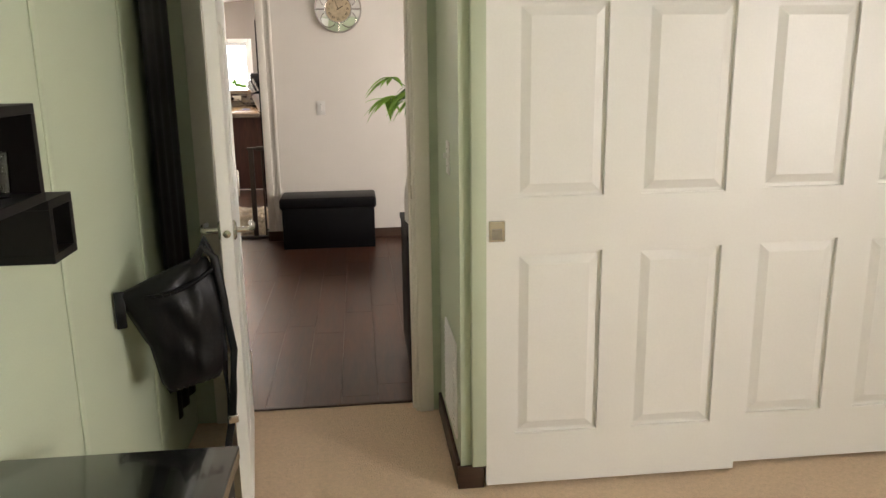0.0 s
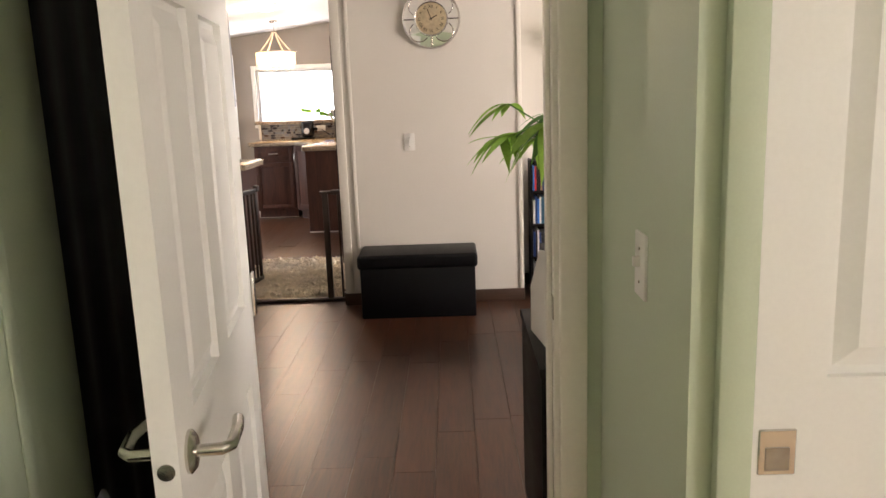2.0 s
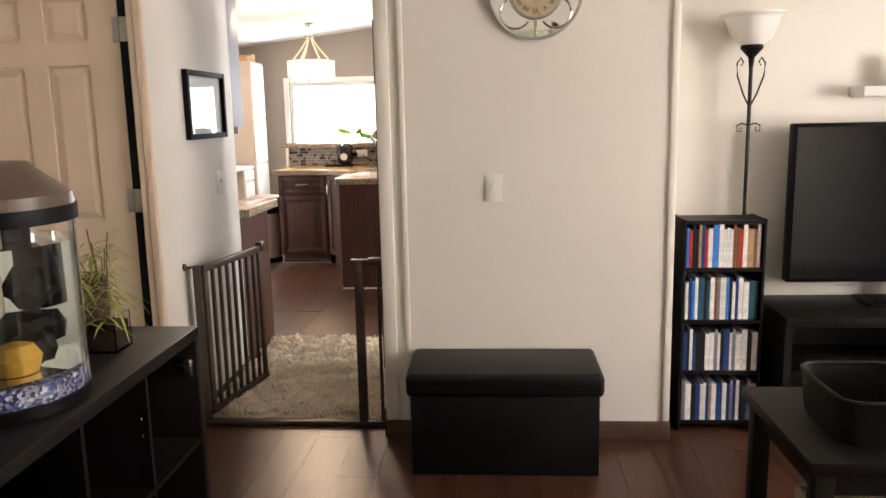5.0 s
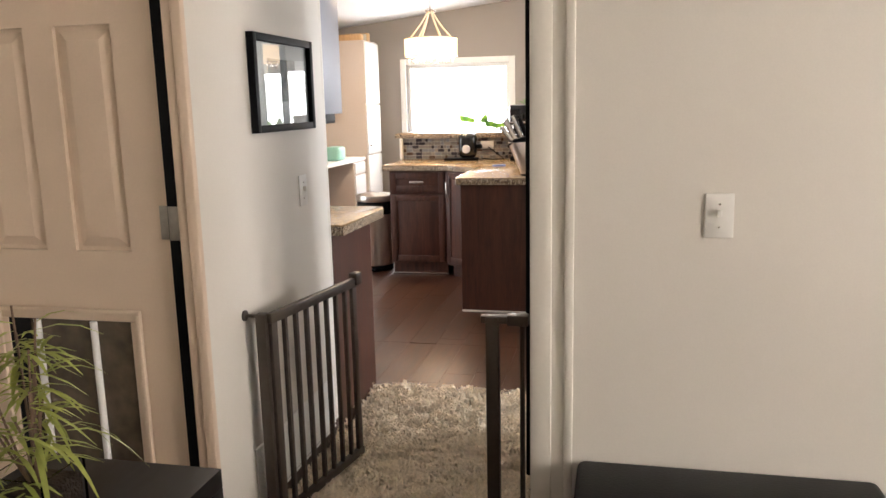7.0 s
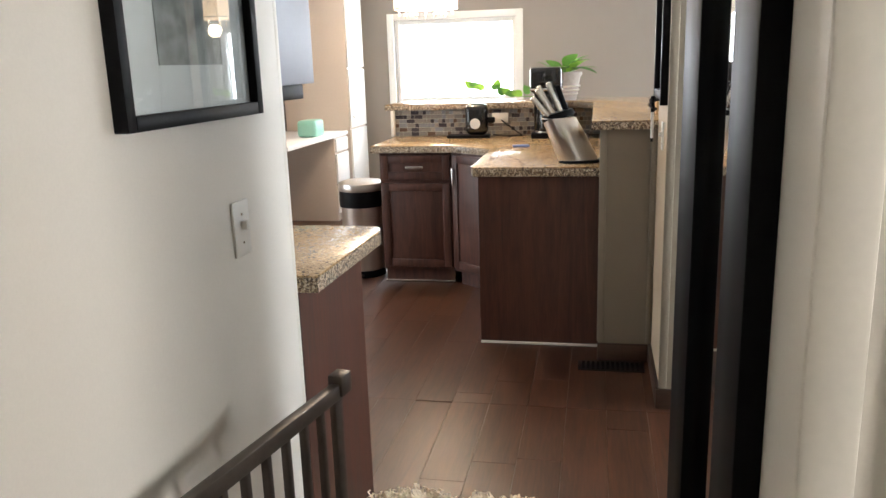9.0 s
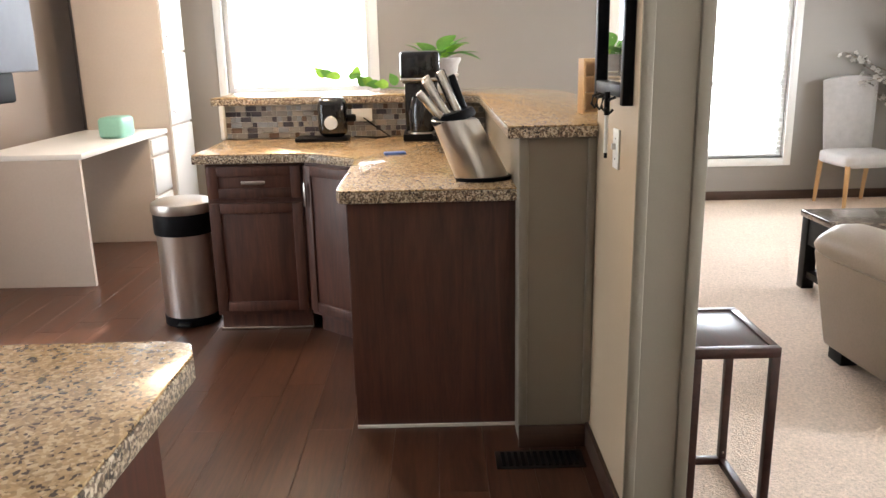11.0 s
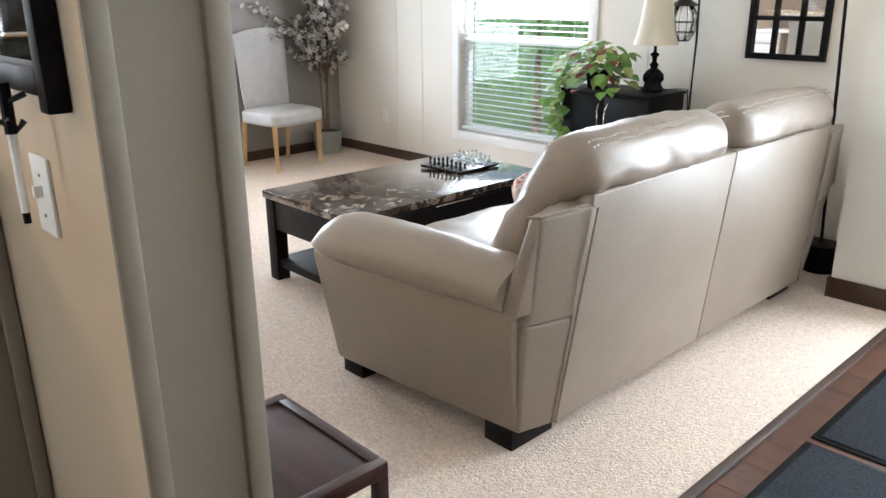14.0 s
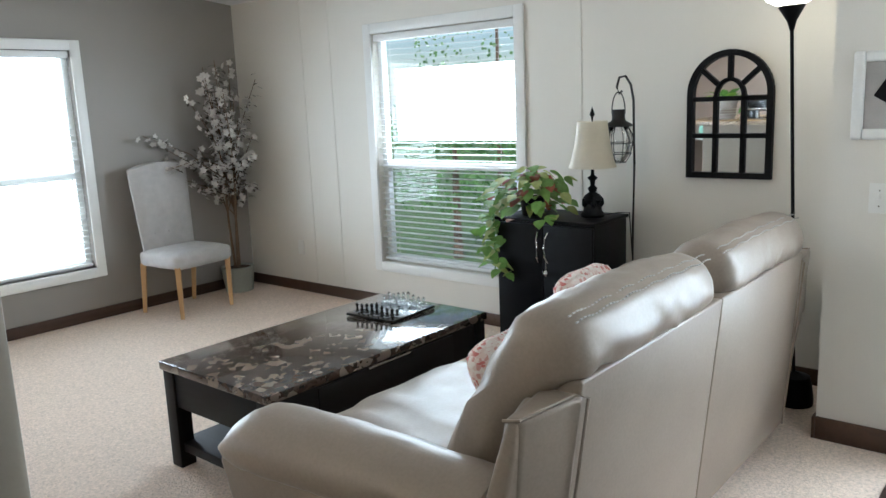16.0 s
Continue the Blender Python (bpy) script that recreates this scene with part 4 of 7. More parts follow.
part("label_holder", bx(-0.05, 0.05, -0.155, -0.15, 0.20, 0.26, m=None), M_PLASTIC, bn, "white paper label")
rnd = random.Random(11)
for k in range(9):
    col = rnd.choice(((0.35, 0.24, 0.15), (0.5, 0.4, 0.3), (0.45, 0.05, 0.05), (0.3, 0.3, 0.12), (0.6, 0.55, 0.48)))
    bmm = bmesh.new()
    bmesh.ops.create_icosphere(bmm, subdivisions=3, radius=0.075)
    for v in bmm.verts:
        v.co *= 1 + 0.25 * noise.noise(v.co * 18 + Vector((k, 0, 0)))
    solo("stuffed_toy", bmm, mat("plush_" + str(k), col, 0.95, var=0.3, scale=30, grain=200, bump=0.8), pose(0.66 + (k % 3) * 0.13, 5.42 + (k // 3) * 0.09, 0.30 + 0.03 * (k % 2)), "soft plush toy heaped in the bin", "toy", "toys in the bin", sharp=1.5)
# cart with the money tree
ct = thing("rolling_cart", pose(0.40, 3.69, 0), "black wooden cart on casters beside the doorway", "cart")
part("top", bx(-0.21, 0.21, -0.29, 0.29, 0.705, 0.73, bevel=0.003), M_BLACKWOOD, ct)
part("side_panel", bx(-0.205, -0.185, -0.28, 0.28, 0.09, 0.705, bevel=0.002), M_BLACKWOOD, ct)
part("side_panel", bx(0.185, 0.205, -0.28, 0.28, 0.09, 0.705, bevel=0.002), M_BLACKWOOD, ct)
part("back_panel", bx(-0.185, 0.185, 0.262, 0.28, 0.09, 0.705), M_BLACKWOOD, ct)
for z in (0.09, 0.38):
    part("shelf", bx(-0.185, 0.185, -0.28, 0.262, z, z + 0.02), M_BLACKWOOD, ct)
for x in (-0.17, 0.17):
    for y in (-0.25, 0.25):
        cs = part("caster", lt([(0, -0.012), (0.035, -0.012), (0.038, 0), (0.035, 0.012), (0, 0.012)], 18, pose(x, y, 0.038, 0, 90, 0)), M_BLACK, ct)
        part("fork", bx(x - 0.018, x + 0.018, y - 0.012, y + 0.012, 0.05, 0.09), M_BLACKM, ct)
solo("plastic_tray", lt([(0, 0.062), (0.07, 0.062), (0.10, 0.067), (0.105, 0.067), (0.08, 0.0), (0, 0)], 4, pose(0, 0, 0, 0, 0, 45)), mat("coral_plastic", (0.72, 0.13, 0.08), 0.4, var=0.05, bump=0.02), pose(0.30, 3.86, 0.732), "coral red plastic tray under the plant", "tray")
mf = thing("magazine_file", pose(0.265, 3.62, 0.731, 0, 0, 8) @ Matrix.Diagonal((1, 1, 1.12, 1)), "white cardboard magazine file on the black cart", "magazine file")
bm = bmesh.new()
prism(bm, [(-0.13, 0), (0.13, 0), (0.13, 0.12), (0.02, 0.24), (-0.13, 0.26)], -0.045, -0.042)
prism(bm, [(-0.13, 0), (0.13, 0), (0.13, 0.12), (0.02, 0.24), (-0.13, 0.26)], 0.042, 0.045)
bmesh.ops.transform(bm, matrix=pose(0, 0, 0, 90, 0, 90), verts=bm.verts)
box(bm, -0.042, 0.042, -0.13, -0.127, 0, 0.26)
box(bm, -0.042, 0.042, 0.127, 0.13, 0, 0.12)
part("body", bm, M_PLASTIC, mf)
solo("notebook", bx(-0.012, 0.012, -0.1, 0.1, 0, 0.27, bevel=0.002), mat("magenta_cover", (0.50, 0.03, 0.10), 0.35, var=0.1, bump=0.02), pose(0.365, 3.60, 0.731, 0, 0, 6), "magenta notebook standing on the cart", "notebook")
solo("notebook", bx(-0.008, 0.008, -0.1, 0.1, 0, 0.25, bevel=0.002), mat("pink_cover", (0.62, 0.2, 0.3), 0.35, var=0.1, bump=0.02), pose(0.395, 3.61, 0.731, 0, 0, 6), "pink notebook standing on the cart", "notebook")


def leaf(bm, base, d, up, length, width, droop=0.3, n=6, fold=0.15):
    """One pointed leaf blade."""
    d = Vector(d).normalized()
    side = d.cross(Vector(up)).normalized()
    u = side.cross(d).normalized()
    prev = None
    for k in range(n + 1):
        s = k / n
        w = width * math.sin(math.pi * (0.06 + 0.94 * s) ** 0.8) * 0.5 + 0.0006
        p = Vector(base) + d * length * s + Vector((0, 0, -1)) * droop * length * s * s
        row = [bm.verts.new(p + side * w + u * w * fold), bm.verts.new(p), bm.verts.new(p - side * w + u * w * fold)]
        if prev:
            bm.faces.new((prev[0], row[0], row[1], prev[1]))
            bm.faces.new((prev[1], row[1], row[2], prev[2]))
        prev = row


mt = thing("money_tree", pose(0.365, 3.90, 0.80) @ Matrix.Scale(0.98, 4), "braided money tree in a blue glazed pot", "plant")
M_POT = mat("teal_glaze", (0.03, 0.11, 0.17), 0.15, var=0.2, scale=6, bump=0.03, coat=0.5)
part("pot", lt([(0, 0), (0.055, 0), (0.066, 0.05), (0.075, 0.12), (0.079, 0.16), (0.077, 0.166), (0.072, 0.164), (0.069, 0.145), (0, 0.142)], 36), M_POT, mt, "glossy teal pot")
part("soil", lt([(0.069, 0.143), (0.05, 0.150), (0, 0.152)], 24), M_SOIL, mt)
tw = bmesh.new()
for j in range(3):
    tube(tw, [(0.013 * math.cos(7 * s + j * 2.09) - 0.03 * s, 0.013 * math.sin(7 * s + j * 2.09), 0.13 + 0.33 * s) for s in np.linspace(0, 1, 16)], 0.013, 8, 0.75)
part("trunk", tw, mat("braided_bark", (0.22, 0.13, 0.07), 0.75, var=0.35, scale=14, bump=0.7, dist=0.004), mt, "braided brown trunk", sharp=1.2)
rnd = random.Random(21)
stems = bmesh.new()
for k in range(22):
    a = k * 2.4 + rnd.uniform(-.3, .3)
    elev = rnd.uniform(-0.25, 1.1)
    ln = rnd.uniform(0.10, 0.27)
    dirv = Vector((math.cos(a) * math.cos(elev), math.sin(a) * math.cos(elev), math.sin(elev)))
    base = Vector((-0.03, 0, 0.46 + 0.10 * rnd.random()))
    tip = base + dirv * ln
    tube(stems, [base, base + dirv * ln * 0.5 + Vector((0, 0, 0.02)), tip], 0.0028, 5)
    lb = bmesh.new()
    nl = rnd.choice((5, 5, 6, 6))
    for q in range(nl):
        b2 = a + (q - (nl - 1) / 2) * 0.72 + rnd.uniform(-.15, .15)
        dd = Vector((math.cos(b2), math.sin(b2), rnd.uniform(-0.45, 0.15)))
        L = rnd.uniform(0.10, 0.175) * (1 - 0.09 * abs(q - (nl - 1) / 2))
        leaf(lb, tip, dd, (0, 0, 1), L, L * 0.27, rnd.uniform(0.25, 0.9), 8)
    part("compound_leaf", lb, M_LEAF if k % 3 else M_LEAF2, mt, sharp=2.0)
part("stem", stems, M_LEAF2, mt)

# cube unit with aquarium
ku = thing("cube_bookcase", pose(-1.475, 5.155, 0), "black two by four cube bookcase with door inserts", "bookcase")
yy0, yy1 = -0.735, 0.735
part("top", bx(-0.195, 0.195, yy0, yy1, 0.728, 0.766, bevel=0.002), M_BLACKWOOD, ku)
part("bottom", bx(-0.195, 0.195, yy0, yy1, 0, 0.038, bevel=0.002), M_BLACKWOOD, ku)
part("side_panel", bx(-0.195, 0.195, yy0, yy0 + 0.038, 0.038, 0.728, bevel=0.002), M_BLACKWOOD, ku)
part("side_panel", bx(-0.195, 0.195, yy1 - 0.038, yy1, 0.038, 0.728, bevel=0.002), M_BLACKWOOD, ku)
part("middle_shelf", bx(-0.19, 0.19, yy0 + .038, yy1 - .038, 0.375, 0.391), M_BLACKWOOD, ku)
part("back_panel", bx(-0.19, -0.18, yy0 + .038, yy1 - .038, 0.038, 0.728), M_BLACKWOOD, ku)
for k in range(1, 4):
    y = yy0 + 0.038 + k * (1.394 / 4)
    for za, zb in ((0.038, 0.375), (0.391, 0.728)):
        part("divider", bx(-0.18, 0.188, y - 0.008, y + 0.008, za, zb), M_BLACKWOOD, ku)
for z in (0.64, 0.14):
    part("insert_hinge", bx(0.16, 0.185, 0.672, 0.697, z - 0.03, z + 0.03, bevel=0.004), M_CHROME, ku, "chrome cabinet hinge")
    part("insert_hinge", bx(0.10, 0.16, 0.688, 0.697, z - 0.012, z + 0.012, bevel=0.003), M_CHROME, ku, "chrome cabinet hinge")
for y, z in ((0.33, 0.6), (0.33, 0.55)):
    part("insert_knob", lt([(0, 0), (0.007, 0), (0.005, 0.012), (0.012, 0.018), (0, 0.026)], 16, pose(0.15, y + .02, z, 0, 90)), M_CHROME, ku, "small chrome knob")
rnd = random.Random(3)
y = 0.02
for cc in ((0.10, 0.03, 0.2), (0.12, 0.25, 0.4), (0.55, 0.1, 0.08), (0.5, 0.12, 0.05), (0.08, 0.12, 0.3), (0.45, 0.06, 0.08)):
    w = 0.03
    solo("book", bx(-0.10, 0.10, 0, w - .001, 0, 0.245, bevel=0.002), mat("book_cover_" + str(round(y, 2)), cc, 0.4, var=0.2, scale=20, bump=0.03), pose(-1.41, 5.155 + y, 0.039), "coloured book in the black bookcase", "book", "books in the bookcase")
    y += w
solo("paper_stack", bx(-0.13, 0.13, -0.11, 0.11, 0, 0.06, bevel=0.003), M_PLASTIC, pose(-1.38, 4.95, 0.039), "stack of white paper in the bookcase", "paper")

aq = thing("aquarium", pose(-1.515, 5.22, 0.766) @ Matrix.Diagonal((1, 1, 1.07, 1)), "round front fish tank with a brown hood", "aquarium")
R = 0.20
part("base_rim", lt([(0, 0), (R + .004, 0), (R + .004, 0.025), (0, 0.025)], 36), M_BLACK, aq)
part("gravel", lt([(0, 0.026), (R - .008, 0.026), (R - .008, 0.07), (R * .5, 0.082), (0, 0.075)], 30), speckle_mat("blue_gravel", [(0.02, 0.03, 0.1), (0.05, 0.08, 0.25), (0.2, 0.2, 0.25), (0.03, 0.02, 0.05), (0.4, 0.4, 0.5)], 120, 0.5, bump=0.8), aq, "dark blue gravel")
tank = part("tank", lt([(R, 0.025), (R, 0.42), (R - .006, 0.42), (R - .006, 0.025)], 40), M_GLASS, aq, "clear tank wall")
tank.visible_shadow = False
wt = part("water", lt([(0, 0.083), (R - .0075, 0.083), (R - .0075, 0.37), (0, 0.37)], 36), glass("water", (0.80, 0.93, 0.90), 0.0, 1.33), aq, "greenish water")
wt.visible_shadow = False
part("rim", lt([(R - .01, 0.415), (R + .008, 0.415), (R + .008, 0.45), (R - .01, 0.45)], 36), M_BLACK, aq)
M_HOOD = mat("brown_hood_plastic", (0.10, 0.065, 0.045), 0.4, var=0.1, bump=0.05)
part("hood", lt([(R + .004, 0.45), (R, 0.475), (R * .62, 0.53), (R * .55, 0.545), (0, 0.545)], 36), M_HOOD, aq, "brown plastic hood")
rk = bmesh.new()
for k in range(5):
    g2 = bmesh.ops.create_icosphere(rk, subdivisions=2, radius=0.05, matrix=Matrix.Translation((0.06 * math.cos(k * 1.5), 0.07 * math.sin(k * 1.7), 0.12 + 0.035 * k)))
for v in rk.verts:
    v.co += 0.025 * noise.noise_vector(v.co * 22)
part("rock", rk, M_BLACK, aq, "dark ornamental rock", sharp=0.4)
part("coral", lt([(0, 0.08), (0.04, 0.085), (0.05, 0.12), (0.035, 0.15), (0, 0.16)], 14, pose(0.07, -0.05, 0)), mat("yellow_ornament", (0.55, 0.28, 0.03), 0.6, var=0.3, bump=0.5), aq, "yellow ornament")
part("filter", bx(-0.03, 0.03, 0.10, 0.14, 0.2, 0.42, bevel=0.006), M_BLACK, aq, "black filter")

gp = thing("spiky_plant", pose(-1.46, 5.64, 0.766), "spindly yellow green plant in a square glass pot", "plant")
bm = bmesh.new()
for a in ((-0.05, 0.05, -0.05, -0.046, 0, 0.11), (-0.05, 0.05, 0.046, 0.05, 0, 0.11), (-0.05, -0.046, -0.046, 0.046, 0, 0.11), (0.046, 0.05, -0.046, 0.046, 0, 0.11), (-0.046, 0.046, -0.046, 0.046, 0, 0.006)):
    box(bm, *a)
part("pot", bm, M_GLASS, gp, "clear square glass pot")
part("soil", bx(-0.045, 0.045, -0.045, 0.045, 0.007, 0.085, bevel=0.004), M_SOIL, gp)
rnd = random.Random(5)
lb, sm = bmesh.new(), bmesh.new()
for k in range(11):
    a, r = rnd.uniform(0, 6.28), rnd.uniform(0.01, 0.10)
    tipv = Vector((r * math.cos(a), r * math.sin(a), rnd.uniform(0.20, 0.36)))
    tube(sm, [(0.01 * math.cos(a), 0.01 * math.sin(a), 0.08), tipv * 0.6 + Vector((0, 0, 0.05)), tipv], 0.002, 5)
    for q in range(16):
        b2 = rnd.uniform(0, 6.28)
        leaf(lb, tipv - Vector((0, 0, rnd.uniform(0, 0.12))), (math.cos(b2), math.sin(b2), rnd.uniform(-.2, .6)), (0, 0, 1), rnd.uniform(0.05, 0.10), 0.007, 0.5, 3)
for k in range(14):
    a = rnd.uniform(0, 6.28)
    leaf(lb, (0.05 * math.cos(a), 0.05 * math.sin(a), 0.16), (math.cos(a), math.sin(a), 0.1), (0, 0, 1), rnd.uniform(0.08, 0.15), 0.008, 0.9, 4)
part("frond", lb, M_LEAFY, gp, sharp=2)
part("stem", sm, M_STEM, gp)

# side door with pet flap
d = new("door_4")
d.matrix_world = pose(-2.575, 6.69, 0.012)
tagged(d, "cream six panel door with a pet flap", "door", "", "structure")
panel_door(d, 0.735, 2.02, 0.035, [(0.115, 0.305, 1.0, 1.66), (0.405, 0.595, 1.0, 1.66), (0.115, 0.305, 1.75, 1.93), (0.405, 0.595, 1.75, 1.93)], M_DOORC)
for grow, proud in ((0.0, 0.010), (-0.022, 0.018)):
    bm = bmesh.new()
    e = 0.038 + grow
    for a in ((0.10, 0.61, -proud, -0.001, 0.82 - e, 0.82), (0.10, 0.61, -proud, -0.001, 0.20, 0.20 + e), (0.10, 0.10 + e, -proud, -0.001, 0.20 + e, 0.82 - e), (0.61 - e, 0.61, -proud, -0.001, 0.20 + e, 0.82 - e)):
        box(bm, *a, bevel=0.004)
    part("flap_frame", bm, M_DOORC, d, "cream moulded pet flap frame")
# opaque panel and black strip stand in for the dim room through the opening
part("flap", bx(0.138, 0.572, -0.004, -0.0005, 0.238, 0.782), mat("dim_room_brown", (0.10, 0.075, 0.05), 0.25, var=0.45, scale=5, grain=20, bump=0.02), d, "brown panel painted as the dim room beyond")
part("flap_dark_strip", bx(0.138, 0.215, -0.006, -0.004, 0.238, 0.782), M_BLACK, d, "black strip painted as the darkest part of the room beyond")
for x in (0.245, 0.445):
    part("flap_bar", tb([(x, -0.010, 0.24), (x, -0.010, 0.78)], 0.011, 10), M_WHITE, d, "white upright bar")
for z in (0.25, 1.09, 1.80):
    part("hinge_leaf", bx(0.702, 0.744, -0.006, -0.001, z - 0.05, z + 0.05, bevel=0.002), M_NICKEL, d, "satin nickel hinge leaf")
    part("hinge_leaf", bx(0.744, 0.786, -0.020, -0.014, z - 0.05, z + 0.05, bevel=0.002), M_NICKEL, d, "satin nickel hinge leaf")
    part("hinge_pin", tb([(0.744, -0.014, z - 0.05), (0.744, -0.014, z + 0.05)], 0.007, 10), M_NICKEL, d)
# black strip in place of the dark gap between door and jamb
trim(-1.838, -1.806, 6.672, 6.685, 0, 2.04, M_BLACK, "black strip painted for the shaded gap beside the door", 0.0)
trim(-2.66, -2.58, 6.66, 6.68, 0, 2.12, M_DOORC, "cream door casing")
trim(-2.66, -1.735, 6.66, 6.68, 2.05, 2.12, M_DOORC, "cream door head casing")
# long louvred return grille low on the picture wall
rg2 = thing("wall_vent", pose(-1.738, 7.28, 0.178, 0, 0, -90), "white louvred return grille low behind the gate", "vent")
part("frame", bx(-0.37, 0.37, 0, 0.006, -0.115, 0.115, bevel=0.002), M_WHITE, rg2)
for k in range(11):
    lv = part("louvre", bx(-0.345, 0.345, -0.001, 0.001, -0.009, 0.009), M_WHITE, rg2)
    lv.matrix_local = pose(0, 0.012, -0.095 + k * 0.019, 35)

# framed picture
pf = thing("framed_picture", pose(-1.738, 7.295, 1.507, 0, 0, -90), "black framed landscape print behind glass", "picture")
bm = bmesh.new()
for a in ((-0.253, -0.228, 0.0, 0.026, -0.163, 0.163), (0.228, 0.253, 0.0, 0.026, -0.163, 0.163), (-0.228, 0.228, 0.0, 0.026, 0.138, 0.163), (-0.228, 0.228, 0.0, 0.026, -0.163, -0.138)):
    box(bm, *a, bevel=0.002)
part("frame", bm, M_BLACK, pf)
part("mat_board", bx(-0.228, 0.228, 0.002, 0.006, -0.138, 0.138), mat("pale_mat_board", (0.66, 0.70, 0.68), 0.7, var=0.03, bump=0.02), pf, "pale grey mat board")
part("print", bx(-0.115, 0.115, 0.006, 0.0075, -0.06, 0.085), mat("misty_print", (0.20, 0.22, 0.20), 0.6, var=0.6, scale=9, grain=30, bump=0.0), pf, "misty landscape print")
part("print_glass", bx(-0.228, 0.228, 0.010, 0.012, -0.138, 0.138), M_GLASS, pf).visible_shadow = False

# safety gate, open
GZ = 0.775
ga = thing("safety_gate", pose(-1.738, 6.90, 0), "bronze metal safety gate standing open in the passage", "gate")
part("threshold", bx(0.04, 0.93, -0.02, 0.02, 0.0, 0.025, bevel=0.004), M_GATE, ga)
part("post", bx(0.045, 0.08, -0.018, 0.018, 0.02, GZ, bevel=0.004), M_GATE, ga)
part("post", bx(0.795, 0.835, -0.018, 0.018, 0.02, GZ + 0.02, bevel=0.004), M_GATE, ga)
part("rod", tb([(0.905, 0, 0.02), (0.905, 0, GZ + 0.01)], 0.008, 8), M_GATE, ga)
part("latch_block", bx(0.86, 0.925, -0.02, 0.02, GZ - 0.005, GZ + 0.028, bevel=0.005), M_GATE, ga)
part("cross_bar", bx(0.78, 0.87, -0.015, 0.015, GZ, GZ + 0.022, bevel=0.004), M_GATE, ga)
for z in (GZ - 0.01, 0.06):
    part("spindle", tb([(0.0, 0, z), (0.06, 0, z)], 0.006, 8), M_GATE, ga)
    part("spindle", tb([(0.9, 0, z + .015), (0.945, 0, z + .015)], 0.006, 8), M_GATE, ga)
    part("wall_cup", lt([(0, 0), (0.018, 0), (0.018, 0.006), (0.008, 0.012), (0, 0.012)], 16, pose(0.0, 0, z, 0, 90)), M_GATE, ga)
sw = part("swing_panel", bx(0.0, 0.56, -0.012, 0.012, GZ - 0.035, GZ, bevel=0.004), M_GATE, ga, "swung open gate leaf")
sw.matrix_local = pose(0.085, 0.0, 0, 0, 0, 79)
part("lower_rail", bx(0.0, 0.56, -0.012, 0.012, 0.05, 0.08, bevel=0.004), M_GATE, sw)
for k in range(9):
    x = 0.02 + k * 0.065
    w = 0.016 if k in (0, 8) else 0.008
    part("bar", bx(x - w, x + w, -0.008, 0.008, 0.06, GZ - 0.02, bevel=0.003), M_GATE, sw)
part("catch", bx(0.54, 0.585, -0.018, 0.018, GZ - 0.03, GZ + 0.018, bevel=0.005), M_GATE, sw)

# tall mirror in the passage
wm = thing("tall_mirror", pose(-0.79, 7.33, 0.27), "tall black framed mirror hung in the passage", "mirror")
bm = bmesh.new()
for a in ((-0.036, 0, -0.40, -0.22, 0, 1.58), (-0.036, 0, 0.14, 0.40, 0, 1.58), (-0.036, 0, -0.22, 0.14, 0, 0.14), (-0.036, 0, -0.22, 0.14, 1.44, 1.58)):
    box(bm, *a, bevel=0.004)
part("frame", bm, M_FRAME, wm)
part("mirror_glass", bx(-0.010, -0.006, -0.22, 0.14, 0.14, 1.44), M_MIRROR, wm)


# ---- kitchen ----
def panel_front(parent, name, w, h, m, handle=None):
    """Framed cabinet front: local x across, z up, facing -y."""
    f = part(name, bx(-w / 2, w / 2, -0.012, 0.0, 0, h, bevel=0.002), M_CAB, parent)
    f.matrix_local = m
    s = 0.05
    for a in ((-w / 2, -w / 2 + s, 0, h), (w / 2 - s, w / 2, 0, h), (-w / 2 + s, w / 2 - s, 0, s), (-w / 2 + s, w / 2 - s, h - s, h)):
        part("stile", bx(a[0], a[1], -0.022, -0.012, a[2], a[3], bevel=0.003), M_CAB, f)
    if handle == 'h':
        part("handle", bx(-0.06, 0.06, -0.045, -0.033, h / 2 - 0.011, h / 2 + 0.011, bevel=0.004), M_CHROME, f, "brushed nickel bar handle")
        for x in (-0.05, 0.05):
            part("handle_post", tb([(x, -0.02, h / 2), (x, -0.036, h / 2)], 0.004, 6), M_CHROME, f)
    if handle == 'v':
        part("handle", bx(-w / 2 + 0.015, -w / 2 + 0.032, -0.045, -0.033, h - 0.20, h - 0.08, bevel=0.004), M_CHROME, f, "brushed nickel bar handle")
    return f


def counter(name, outline, z0, z1, label, category):
    """Worktop with its thick speckled front edge, each a part."""
    c = thing(name, pose(0, 0, 0), label, category)
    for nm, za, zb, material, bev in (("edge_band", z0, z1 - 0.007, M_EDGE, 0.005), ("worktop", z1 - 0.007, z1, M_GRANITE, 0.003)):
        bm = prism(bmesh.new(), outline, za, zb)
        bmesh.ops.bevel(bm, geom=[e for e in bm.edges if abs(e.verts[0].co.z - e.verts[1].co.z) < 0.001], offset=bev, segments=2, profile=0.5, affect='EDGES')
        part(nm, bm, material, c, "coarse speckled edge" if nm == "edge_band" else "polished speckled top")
    return c


